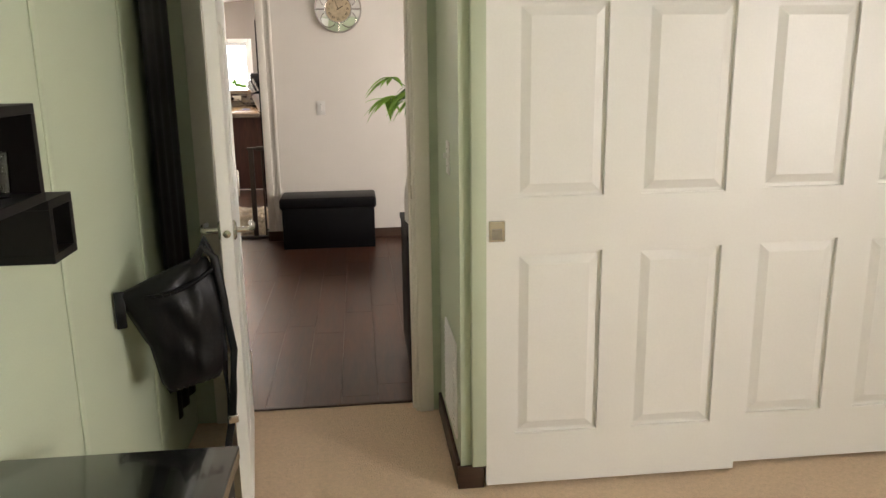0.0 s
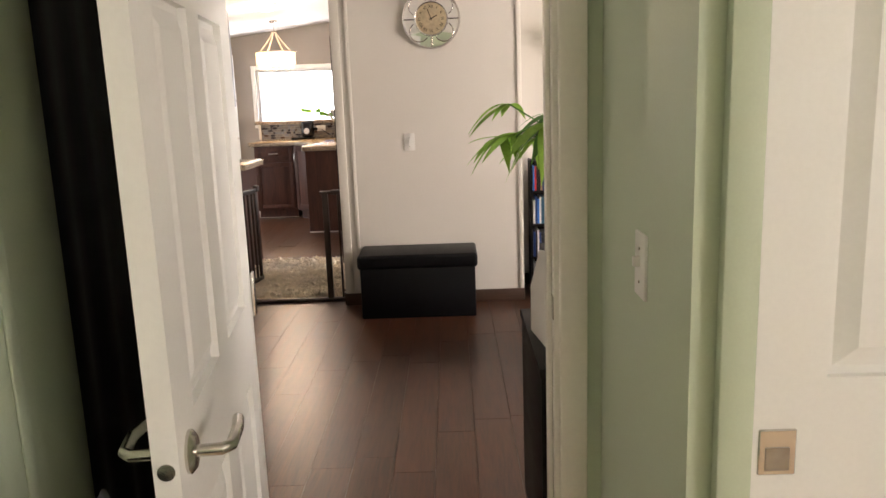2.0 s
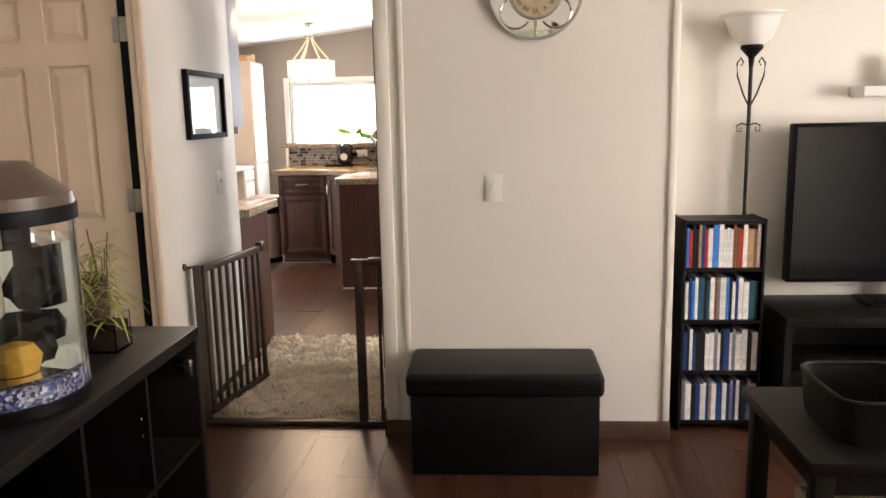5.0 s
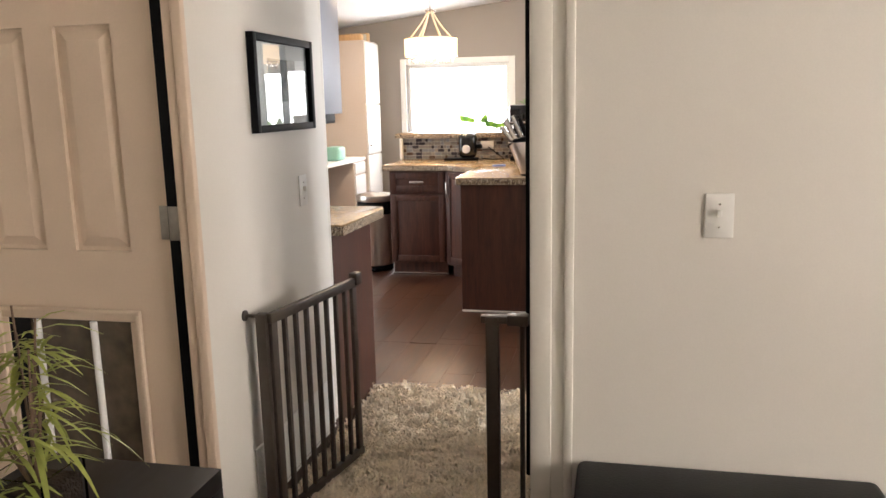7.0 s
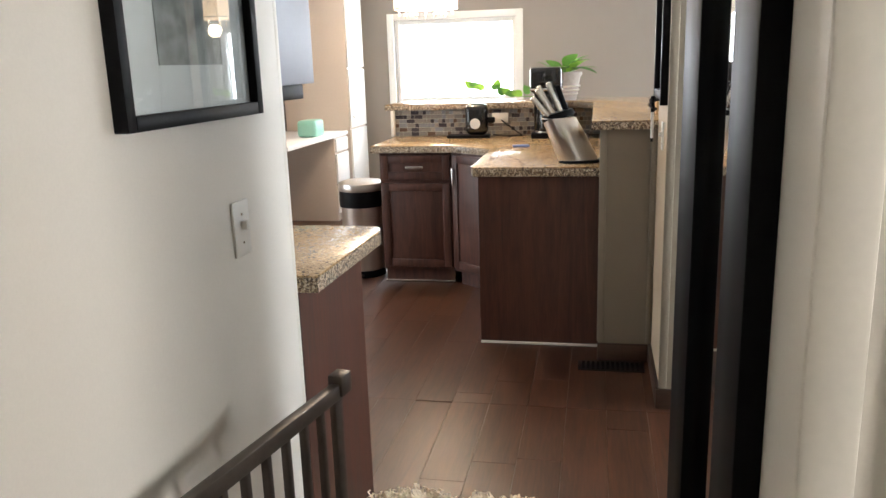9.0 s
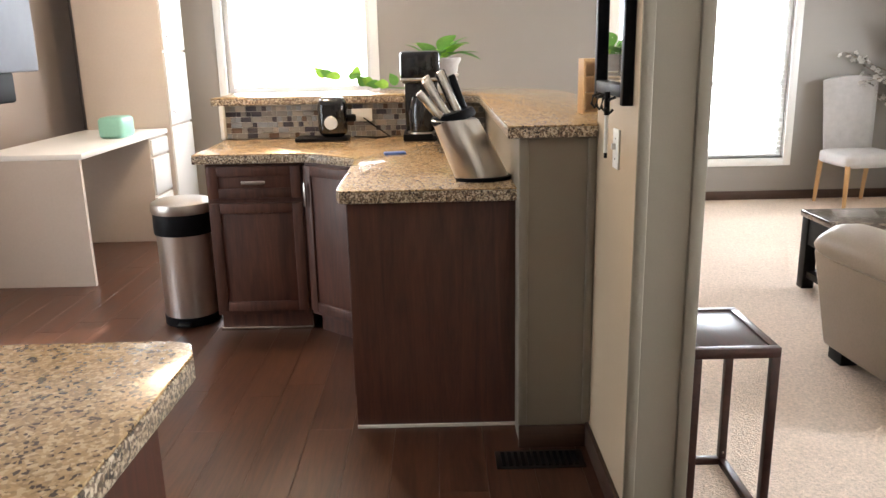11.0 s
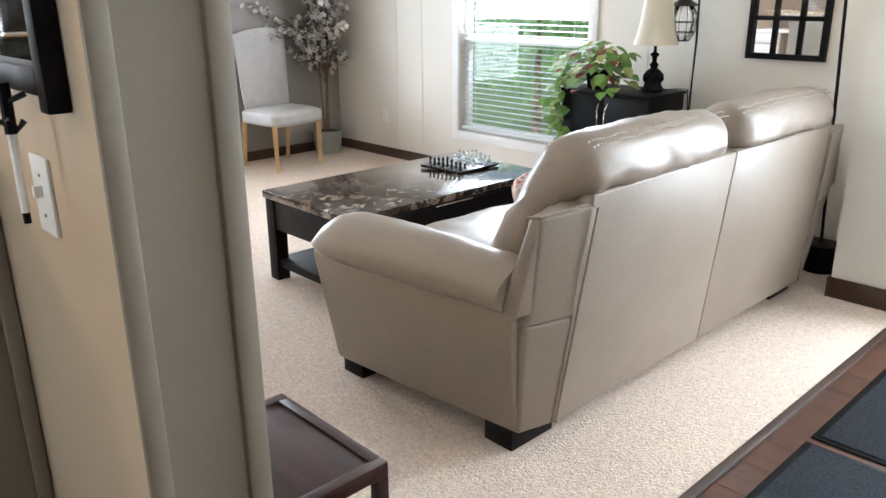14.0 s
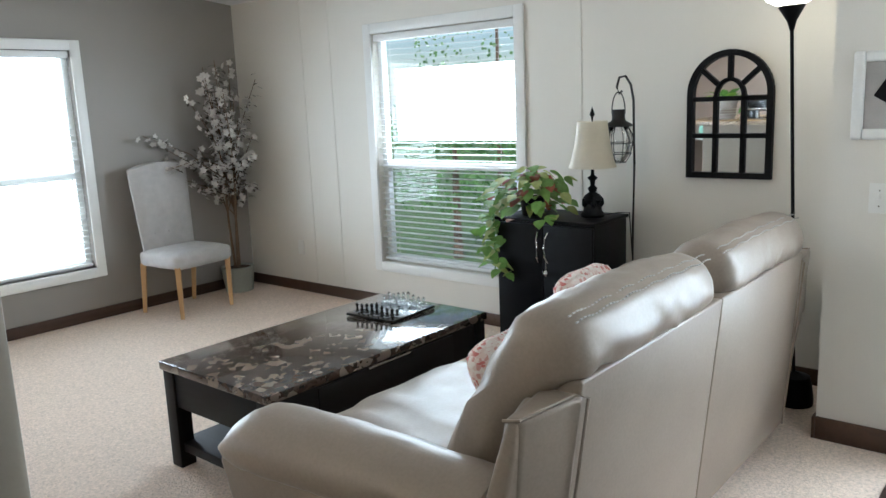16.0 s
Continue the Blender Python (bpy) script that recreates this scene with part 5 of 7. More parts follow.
CT = 0.932
cb = thing("base_cabinet", pose(-2.165, 10.88, 0), "dark walnut base cabinet with drawer and door", "cabinet")
part("body", bx(-0.24, 0.24, 0.0, 0.58, 0.10, 0.885), M_CAB, cb)
part("toe_kick", bx(-0.235, 0.235, 0.05, 0.56, 0, 0.10), M_CAB, cb)
panel_front(cb, "drawer_front", 0.46, 0.16, pose(0, 0, 0.71), 'h')
panel_front(cb, "door", 0.46, 0.56, pose(0, 0, 0.125))
trim(-2.41, -1.93, 10.918, 10.93, 0, 0.018, M_CHROME, "pale metal toe strip", 0.002)
ca = math.degrees(math.atan2(-0.26, 0.31))
cc = thing("corner_cabinet", pose(-1.765, 10.75, 0, 0, 0, ca), "dark walnut diagonal corner cabinet", "cabinet")
part("body", bx(-0.20, 0.20, 0.0, 0.30, 0.10, 0.885), M_CAB, cc)
part("toe_kick", bx(-0.19, 0.19, 0.05, 0.3, 0, 0.10), M_CAB, cc)
panel_front(cc, "door", 0.37, 0.745, pose(0, 0, 0.125), 'v')
pc = thing("peninsula_cabinet", pose(-1.28, 9.80, 0), "dark walnut peninsula cabinet with a plain end panel", "cabinet")
part("body", bx(-0.295, 0.30, 0.012, 0.82, 0.10, 0.885), M_CAB, pc)
part("end_panel", bx(-0.31, 0.312, 0.0, 0.012, 0.012, 0.885, bevel=0.001, seg=1), M_CAB, pc)
part("toe_kick", bx(-0.25, 0.28, 0.014, 0.82, 0, 0.10), M_CAB, pc)
for k in range(2):
    f = panel_front(pc, "door", 0.37, 0.745, pose(-0.295, 0.21 + 0.39 * k, 0.125, 0, 0, -90), 'v')
trim(-1.59, -0.97, 9.792, 9.806, 0, 0.012, M_TRIM, "pale floor strip under the end panel", 0.002)
kc = thing("sink_cabinet", pose(-1.3, 11.2, 0), "dark walnut base cabinet in the corner", "cabinet")
part("body", bx(-0.62, 0.32, -0.18, 0.30, 0.10, 0.885), M_CAB, kc)

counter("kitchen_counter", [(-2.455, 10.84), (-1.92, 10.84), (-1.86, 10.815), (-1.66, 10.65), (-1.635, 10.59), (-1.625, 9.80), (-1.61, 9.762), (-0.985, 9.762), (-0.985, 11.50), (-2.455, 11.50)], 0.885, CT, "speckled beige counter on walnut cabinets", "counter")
# half wall with raised bar
hw = bmesh.new()
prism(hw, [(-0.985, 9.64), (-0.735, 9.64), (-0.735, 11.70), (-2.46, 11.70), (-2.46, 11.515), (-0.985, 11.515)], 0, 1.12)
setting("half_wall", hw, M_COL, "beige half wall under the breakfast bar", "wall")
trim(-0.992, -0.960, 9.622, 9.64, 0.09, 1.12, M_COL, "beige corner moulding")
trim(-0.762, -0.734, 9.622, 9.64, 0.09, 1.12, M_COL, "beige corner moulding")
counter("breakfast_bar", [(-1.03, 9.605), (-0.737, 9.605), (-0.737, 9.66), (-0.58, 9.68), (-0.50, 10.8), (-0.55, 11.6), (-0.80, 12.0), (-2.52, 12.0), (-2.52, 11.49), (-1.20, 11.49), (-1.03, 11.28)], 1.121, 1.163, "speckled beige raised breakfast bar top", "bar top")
trim(-2.475, -2.45, 11.47, 11.52, 0.935, 1.12, M_TRIM, "cream edge moulding at the half wall end")

# mosaic backsplash
M_TILES = [mat("mosaic_tile_" + n, c2, 0.15, var=0.12, scale=20, bump=0.02, rand=0.15) for n, c2 in (("taupe", (0.20, 0.185, 0.165)), ("dark", (0.045, 0.04, 0.045)), ("grey", (0.20, 0.21, 0.22)), ("sand", (0.27, 0.24, 0.20)), ("brown", (0.10, 0.065, 0.045)))]
grout = setting("backsplash", bx(-2.45, -0.99, 11.508, 11.514, 0.935, 1.118), mat("grout", (0.42, 0.40, 0.36), 0.8), "mosaic tile backsplash in taupe and black", "backsplash")
rnd = random.Random(9)
tmesh = {}
for r in range(6):
    x = -2.448
    while x < -1.0:
        w = rnd.choice((0.028, 0.028, 0.06))
        mi = rnd.choices(range(5), (5, 3, 3, 3, 1))[0]
        key = (w, mi)
        if key not in tmesh:
            tmesh[key] = mesh_of("tile", bx(0.001, w - 0.001, -0.004, 0, 0.001, 0.0285, bevel=0.0012, seg=1), M_TILES[mi])
        ob = new("tile", tmesh[key])
        ob.parent = grout
        ob.location = (x, 11.508, 0.936 + r * 0.0302)
        x += w
# counter run on the passage side
sc = thing("end_cabinet", pose(-1.735, 7.73, 0), "walnut cabinet end beside the passage", "cabinet")
part("body", bx(-0.60, -0.012, 0.0, 0.51, 0.10, 0.885), M_CAB, sc)
part("end_panel", bx(-0.012, 0.0, -0.01, 0.515, 0.0, 0.885, bevel=0.001, seg=1), M_CAB, sc)
part("door", bx(-0.58, -0.02, 0.51, 0.528, 0.12, 0.87, bevel=0.003), M_CAB, sc)
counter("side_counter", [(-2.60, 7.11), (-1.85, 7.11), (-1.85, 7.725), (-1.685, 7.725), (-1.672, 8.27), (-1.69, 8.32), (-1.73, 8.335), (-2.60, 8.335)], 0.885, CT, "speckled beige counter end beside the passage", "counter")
M_UPPER = mat("blue_grey_cabinet", (0.26, 0.27, 0.31), 0.4, var=0.05, bump=0.04)
uc = thing("wall_cabinet", pose(-1.87, 7.80, 1.39), "blue grey wall cabinet over the side counter", "cabinet")
part("body", bx(-0.33, 0.0, -0.09, 0.50, 0, 0.80, bevel=0.003), M_UPPER, uc)
part("door", bx(-0.32, -0.01, 0.50, 0.518, 0.01, 0.79, bevel=0.004), M_UPPER, uc)
part("underside_panel", bx(-0.30, -0.03, 0.1, 0.48, -0.045, 0.0, bevel=0.004), M_BLACK, uc, "black under cabinet appliance")
# white built-in desk and pantry
pt = thing("pantry_cabinet", pose(-3.55, 13.55, 0), "tall white pantry cabinet in the kitchen corner", "cabinet")
part("body", bx(-0.5, 0.16, -0.20, 0.33, 0, 2.15, bevel=0.003), M_LAMINATE, pt, "beige laminate carcass")
for za, zb in ((0.1, 0.84), (0.86, 1.42), (1.44, 2.13)):
    part("door", bx(0.16, 0.178, -0.19, 0.32, za, zb, bevel=0.004), M_WHITE, pt)
    part("knob", lt([(0, 0), (0.008, 0), (0.006, 0.012), (0.012, 0.02), (0, 0.026)], 14, pose(0.178, -0.14, za + 0.1, 0, 90)), M_CHROME, pt)
dk = thing("desk_cabinet", pose(-3.62, 12.98, 0), "white desk cabinet with small drawers", "cabinet")
part("body", bx(-0.45, 0.19, -0.02, 0.36, 0, 0.80, bevel=0.003), M_LAMINATE, dk, "beige laminate carcass")
part("desktop", bx(-0.45, 0.21, -1.2, 0.36, 0.80, 0.835, bevel=0.004), M_WHITE, dk)
for za, zb in ((0.66, 0.78), (0.36, 0.64), (0.08, 0.34)):
    part("drawer", bx(0.19, 0.208, -0.005, 0.35, za, zb, bevel=0.004), M_WHITE, dk)
part("side_panel", bx(-0.45, 0.19, -1.2, -1.17, 0, 0.80), M_LAMINATE, dk)
for k in range(3):
    bb = thing("storage_box", pose(-3.55, 13.45 + 0.12 * k, 2.151), "cardboard box stored on top of the pantry", "box", "boxes on the pantry")
    part("body", bx(-0.15, 0.12, -0.05, 0.05, 0, 0.07 + 0.015 * k, bevel=0.003), (M_OAK, M_CLOTH, M_OAK)[k], bb)
solo("bread_box", bx(-0.09, 0.09, -0.12, 0.12, 0, 0.15, bevel=0.03, seg=3), mat("mint_enamel", (0.25, 0.50, 0.40), 0.35, var=0.05, bump=0.02), pose(-3.56, 12.72, 0.836), "mint green enamel canister on the white desk", "canister")
# trash can
tc2 = thing("trash_can", pose(-2.615, 11.12, 0) @ Matrix.Diagonal((1.13, 1.13, 1.01, 1)), "brushed steel trash can with a black lid", "trash can")
part("body", lt([(0, 0.04), (0.125, 0.04), (0.13, 0.52)], 32), M_STEEL, tc2)
part("base", lt([(0, 0), (0.13, 0), (0.13, 0.045), (0.12, 0.05)], 32), M_BLACK, tc2)
part("liner", lt([(0.131, 0.5), (0.137, 0.49), (0.139, 0.53), (0.136, 0.61), (0.133, 0.62)], 32), M_BLACK, tc2, "black bin liner")
part("lid", lt([(0.141, 0.60), (0.145, 0.62), (0.14, 0.65), (0.12, 0.66), (0, 0.662)], 32), M_STEEL, tc2, "steel lid")
part("pedal", bx(-0.03, 0.03, -0.17, -0.12, 0.015, 0.028, bevel=0.003), M_BLACK, tc2)

# knife block
kb = thing("knife_block", pose(-1.09, 9.96, CT, 0, 0, 12) @ Matrix.Scale(1.12, 4), "leaning brushed steel knife block full of knives", "knife block")
bm = bmesh.new()
tilt = pose(0, 0, 0, 0, -24, 0)
lathe(bm, [(0.001, 0.0), (0.092, 0.0), (0.086, 0.10), (0.078, 0.20), (0.070, 0.205), (0.001, 0.205)], 32)
for v in bm.verts:
    f = v.co.z / 0.2
    v.co.x = v.co.x - 0.095 * f
    v.co.y *= 0.75
part("body", bm, M_STEEL, kb, sharp=0.9)
part("base", lt([(0, 0), (0.096, 0), (0.096, 0.012), (0.09, 0.014), (0, 0.014)], 32, Matrix.Diagonal((1, .77, 1, 1))), M_BLACK, kb)
part("collar", lt([(0.0, 0.0), (0.072, -0.006), (0.076, 0.004), (0.068, 0.022), (0, 0.024)], 28, pose(-0.098, 0, 0.205, 0, -14) @ Matrix.Diagonal((1, .75, 1, 1))), M_BLACK, kb)
rnd = random.Random(2)
for k, (x, y, ln, an) in enumerate(((-0.145, -0.03, 0.11, -42), (-0.145, 0.02, 0.10, -40), (-0.12, -0.03, 0.14, -34), (-0.115, 0.0, 0.15, -30), (-0.115, 0.03, 0.14, -32), (-0.085, -0.03, 0.16, -24), (-0.08, 0.0, 0.16, -22), (-0.08, 0.03, 0.15, -24), (-0.055, 0.01, 0.14, -20))):
    hd = part("knife_handle", bx(-0.012, 0.012, -0.008, 0.008, 0.0, ln, bevel=0.005), M_CHROME if k < 6 else M_BLACK, kb, "knife handle in the block")
    hd.matrix_local = pose(x, y, 0.212, 0, an, 0)
# electric kettle-like appliance
ap = thing("coffee_grinder", pose(-1.83, 11.36, CT), "small black kitchen appliance with a round dial", "appliance")
part("base", bx(-0.20, 0.09, -0.07, 0.07, 0, 0.022, bevel=0.008), M_BLACK, ap)
bm = bmesh.new()
box(bm, -0.075, 0.085, -0.06, 0.06, 0.02, 0.235, bevel=0.045, seg=4)
part("body", bm, M_GLOSSB, ap)
part("dial", lt([(0, 0), (0.036, 0), (0.034, 0.006), (0, 0.007)], 24, pose(0, -0.061, 0.10, 90)), M_PLASTIC, ap, "pale round badge")
part("spout", bx(0.08, 0.13, -0.02, 0.02, 0.10, 0.14, bevel=0.01), M_BLACK, ap)
solo("wall_outlet", bx(-0.058, 0.058, -0.006, 0, -0.036, 0.036, bevel=0.003), M_PLASTIC, pose(-1.68, 11.503, 1.055), "white wall outlet on the tile backsplash", "outlet")
solo("power_cord", tb([(-1.72, 11.42, 0.945), (-1.6, 11.38, 0.937), (-1.52, 11.44, 0.937), (-1.60, 11.47, 0.99), (-1.67, 11.49, 1.04)], 0.004, 6), M_BLACK, pose(0, 0, 0), "black power cord lying on the counter", "cord")
# coffee maker behind the knives
cm = thing("coffee_maker", pose(-1.34, 11.32, CT) @ Matrix.Diagonal((1.0, 1.1, 1.2, 1)), "black and steel coffee maker on the counter", "coffee maker")
part("base", bx(-0.10, 0.10, -0.10, 0.12, 0, 0.035, bevel=0.01), M_BLACK, cm)
part("tower", bx(-0.09, 0.09, 0.03, 0.12, 0.03, 0.36, bevel=0.012), M_GLOSSB, cm)
part("head", bx(-0.105, 0.105, -0.10, 0.12, 0.25, 0.39, bevel=0.02), M_GLOSSB, cm, "black brew head")
part("chrome_band", bx(-0.107, 0.107, -0.102, 0.122, 0.262, 0.276, bevel=0.004), M_CHROME, cm, "chrome trim band")
part("warming_plate", lt([(0, 0.034), (0.075, 0.034), (0.075, 0.040), (0, 0.041)], 24, pose(0, -0.04, 0)), M_STEEL, cm)
part("carafe", lt([(0, 0.036), (0.062, 0.04), (0.07, 0.12), (0.05, 0.19), (0, 0.20)], 24, pose(0, -0.04, 0)), M_GLOSSB, cm)
for y in (0.0,):
    fb = thing("fruit_basket", pose(-1.16, 10.72, CT), "black wire basket of fruit on the counter", "basket")
    for z, r in ((0.01, 0.09), (0.05, 0.11), (0.09, 0.12)):
        part("wire_ring", tb([(r * math.cos(a), r * math.sin(a), z) for a in np.linspace(0, 2 * math.pi, 25)], 0.003, 5), M_BLACKM, fb)
    for k in range(12):
        a = k * math.pi / 6
        part("wire_rib", tb([(0.09 * math.cos(a), 0.09 * math.sin(a), 0.005), (0.12 * math.cos(a), 0.12 * math.sin(a), 0.092)], 0.002, 5), M_BLACKM, fb)
for k, (x, y, z, col) in enumerate(((-1.18, 10.70, 0.04, (0.75, 0.28, 0.03)), (-1.13, 10.75, 0.04, (0.75, 0.55, 0.05)), (-1.14, 10.68, 0.075, (0.78, 0.25, 0.02)))):
    solo("fruit", lt([(0, -0.036), (0.02, -0.032), (0.036, 0), (0.02, 0.032), (0, 0.036)], 20), mat("fruit_peel_" + str(k), col, 0.4, var=0.1, scale=20, grain=150, bump=0.3), pose(x, y, CT + z), "ripe fruit in the wire basket", "fruit", "fruit in the basket", sharp=2)
solo("blue_packet", bx(-0.05, 0.05, -0.025, 0.025, 0, 0.012, bevel=0.003), mat("blue_packet", (0.15, 0.25, 0.6), 0.4, var=0.2), pose(-1.46, 10.72, CT, 0, 0, 12), "small blue packet on the counter", "packet")
# trailing plant on the back bar and potted plant
tp = thing("trailing_vine", pose(-1.62, 11.62, 1.163), "green trailing vine lying on the bar", "plant")
part("vine", tb([(0.35, 0.05, 0.02), (0.15, 0.02, 0.03), (0.0, -0.02, 0.04), (-0.14, 0.0, 0.07), (-0.26, 0.0, 0.10)], 0.003, 5), M_LEAF2, tp)
rnd = random.Random(8)
for k in range(10):
    x = -0.27 + k * 0.045
    lb = bmesh.new()
    leaf(lb, (x, -0.02, 0.05 + 0.05 * (k < 5)), (rnd.uniform(-.9, .6), -0.2, rnd.uniform(0.0, 0.7)), (0, -1, 0.45), 0.085, 0.055, 0.1, 6)
    part("leaf", lb, M_LEAF2 if k % 2 else M_LEAF, tp, sharp=2)
pp = thing("potted_plant", pose(-1.25, 11.66, 1.163) @ Matrix.Scale(1.3, 4), "leafy plant in a grey ribbed pot", "plant")
part("pot", lt([(0, 0), (0.075, 0), (0.095, 0.12), (0.105, 0.135), (0.105, 0.15), (0.09, 0.15), (0.088, 0.135), (0, 0.133)], 28), mat("grey_stoneware", (0.40, 0.36, 0.33), 0.6, var=0.15, bump=0.2), pp, "grey stoneware pot")
for k in range(3):
    part("pot_band", lt([(0.081 + k * .006, 0.03 + k * .02), (0.085 + k * .006, 0.034 + k * .02), (0.082 + k * .006, 0.04 + k * .02)], 28), M_STEEL, pp)
for k in range(20):
    a = k * 2.4
    lb = bmesh.new()
    e = rnd.uniform(0.1, 1.1)
    L = rnd.uniform(0.10, 0.19)
    leaf(lb, (0.04 * math.cos(a), 0.04 * math.sin(a), 0.14 + 0.05 * rnd.random()), (math.cos(a), math.sin(a), e), (0, 0, 1), L, L * 0.42, 0.3, 6)
    part("leaf", lb, M_LEAF2 if k % 3 else M_LEAF, pp, sharp=2)
# wooden display box and key holder
wb = thing("wooden_box", pose(-0.665, 10.07, 1.163), "small open wooden shelf box on the bar", "box")
bm = bmesh.new()
for a in ((-0.055, 0.055, 0, 0.012, 0, 0.20), (-0.055, -0.047, -0.10, 0, 0, 0.20), (0.047, 0.055, -0.10, 0, 0, 0.20), (-0.047, 0.047, -0.10, 0, 0, 0.008), (-0.047, 0.047, -0.10, 0, 0.192, 0.20)):
    box(bm, *a)
part("body", bm, M_OAK, wb)
for z in (0.07, 0.13):
    part("shelf", bx(-0.047, 0.047, -0.08, 0, z, z + 0.006), M_OAK, wb)
kh = thing("key_holder", pose(-0.733, 9.37, 1.25), "black framed key holder mirror with hooks", "key holder")
bm = bmesh.new()
for a in ((-0.03, 0, -0.19, -0.16, 0, 0.62), (-0.03, 0, 0.16, 0.19, 0, 0.62), (-0.03, 0, -0.16, 0.16, 0.02, 0.055), (-0.03, 0, -0.16, 0.16, 0.59, 0.62)):
    box(bm, *a, bevel=0.003)
part("frame", bm, M_BLACK, kh)
part("glass", bx(-0.012, -0.008, -0.16, 0.16, 0.055, 0.59), M_MIRROR, kh)
for y in (-0.11, -0.04, 0.03, 0.10):
    part("hook", tb([(-0.03, y, 0.02), (-0.05, y, 0.012), (-0.055, y, -0.012), (-0.045, y, -0.024), (-0.036, y, -0.014)], 0.0045, 6), M_BLACKM, kh)
mk = thing("marker_pen", pose(-0.785, 9.265, 1.265), "black and white pen hung from the key holder", "pen")
part("barrel", tb([(0, 0, -0.15), (0, 0, -0.04)], 0.006, 8), M_PLASTIC, mk)
part("cap", tb([(0, 0, -0.045), (0, 0, 0.02)], 0.008, 8), M_BLACK, mk)
part("tip", tb([(0, 0, -0.165), (0, 0, -0.148)], 0.005, 8), M_BLACK, mk)
fv = thing("floor_vent", pose(-0.925, 9.53, 0.0), "black metal floor register", "vent")
part("frame", bx(-0.155, 0.155, -0.06, 0.06, 0.0, 0.005, bevel=0.002), M_BLACKM, fv)
for k in range(12):
    part("slat", bx(-0.135 + k * 0.023, -0.122 + k * 0.023, -0.045, 0.045, 0.004, 0.008), M_BLACK, fv)
# pendant and ceiling light
pl = thing("pendant_lamp", pose(-2.46, 12.75, 0), "lit drum pendant with hanging crystals", "pendant lamp")
PR, PZ0, PZ1 = 0.275, 1.905, 2.085
part("shade", lt([(PR - .002, PZ0), (PR, PZ1), (PR - .006, PZ1), (PR - .008, PZ0)], 48), M_LIT, pl, "glowing cream drum shade")
part("diffuser", lt([(0, PZ0 + .012), (PR - .01, PZ0 + .012)], 40), M_LIT, pl, "glowing diffuser")
for z in (PZ0, PZ1):
    part("shade_ring", lt([(PR - .006, z - 0.004), (PR + .004, z - 0.004), (PR + .004, z + 0.004), (PR - .006, z + 0.004)], 48), M_CHROME, pl)
M_BEAD = mat("ivory_bead", (0.72, 0.62, 0.48), 0.3, var=0.2, scale=80, bump=0.2)
for k in range(6):
    a = k * math.pi / 3 + 0.2
    chain = bmesh.new()
    for q in range(22):
        u = q / 21
        r = PR * (0.72 * (1 - u) ** 1.25 + 0.09)
        bmesh.ops.create_icosphere(chain, subdivisions=1, radius=0.0105, matrix=Matrix.Translation((r * math.cos(a), r * math.sin(a), PZ1 + 0.275 * u)))
    part("bead_chain", chain, M_BEAD, pl, "string of ivory beads")
part("hub", lt([(0, PZ1 + 0.27), (0.05, PZ1 + 0.27), (0.055, PZ1 + 0.285), (0.02, PZ1 + 0.30), (0, PZ1 + 0.305)], 24), M_CHROME, pl)
for k in range(14):
    a = k * math.pi / 7
    rr2 = 0.17 if k % 2 else 0.23
    part("crystal", lt([(0, -0.024), (0.011, -0.008), (0.009, 0.012), (0, 0.026)], 8, pose(rr2 * math.cos(a), rr2 * math.sin(a), PZ0 - 0.045)), M_GLASS, pl)
    part("crystal_wire", tb([(rr2 * math.cos(a), rr2 * math.sin(a), PZ0 - 0.02), (rr2 * math.cos(a), rr2 * math.sin(a), PZ0 + 0.012)], 0.002, 5), M_CHROME, pl)
part("stem", tb([(0, 0, PZ1 + 0.29), (0, 0, 2.50)], 0.006, 8), M_CHROME, pl)
part("canopy", lt([(0, 2.52), (0.06, 2.51), (0.055, 2.49), (0.01, 2.47)], 24), M_CHROME, pl)
dl = thing("ceiling_light", pose(-2.2, 11.2, 2.548), "lit flush ceiling light with frosted glass", "ceiling light")
part("dome", lt([(0, -0.07), (0.08, -0.06), (0.13, -0.03), (0.145, 0.0)], 32), M_LITW, dl, "glowing frosted dome")
part("ring", lt([(0.145, -0.005), (0.155, -0.005), (0.155, 0.015), (0.145, 0.02)], 32), M_CHROME, dl)
for nm, x, y, z, en in (("pendant_bulb", -2.46, 12.75, 1.80, 9), ("ceiling_bulb", -2.2, 11.2, 2.43, 56)):
    d3 = bpy.data.lights.new(nm, 'POINT')
    d3.energy, d3.color, d3.shadow_soft_size = en, (1.0, 0.74, 0.48), 0.06
    new(nm, d3).location = (x, y, z)

# shag rug
rug = bmesh.new()
x0, x1, y0, y1 = -1.70, -0.86, 6.98, 8.22
NX, NY = 62, 92
rows = []
for j in range(NY + 1):
    row = []
    for i in range(NX + 1):
        x = x0 + (x1 - x0) * i / NX
        y = y0 + (y1 - y0) * j / NY
        edge = min(i, NX - i, j, NY - j)
        x += 0.012 * noise.noise(Vector((i * .9, j * .9, 3)))
        y += 0.012 * noise.noise(Vector((i * .9, j * .9, 7))) + 0.02 * noise.noise(Vector((i * .15, 0, 2))) * (j < 3 or j > NY - 3)
        h = 0.026 + 0.024 * noise.noise(Vector((x * 13, y * 13, 0))) + 0.016 * noise.noise(Vector((x * 45, y * 45, 5)))
        row.append(rug.verts.new((x, y, 0.001 if edge == 0 else max(0.008, h))))
    rows.append(row)
for a, b2 in zip(rows, rows[1:]):
    for i in range(NX):
        rug.faces.new((a[i], a[i + 1], b2[i + 1], b2[i]))
rg = thing("shag_rug", pose(0, 0, 0), "cream shag rug in the passage", "rug")
part("rug_base", rug, M_SHAG, rg, sharp=2)
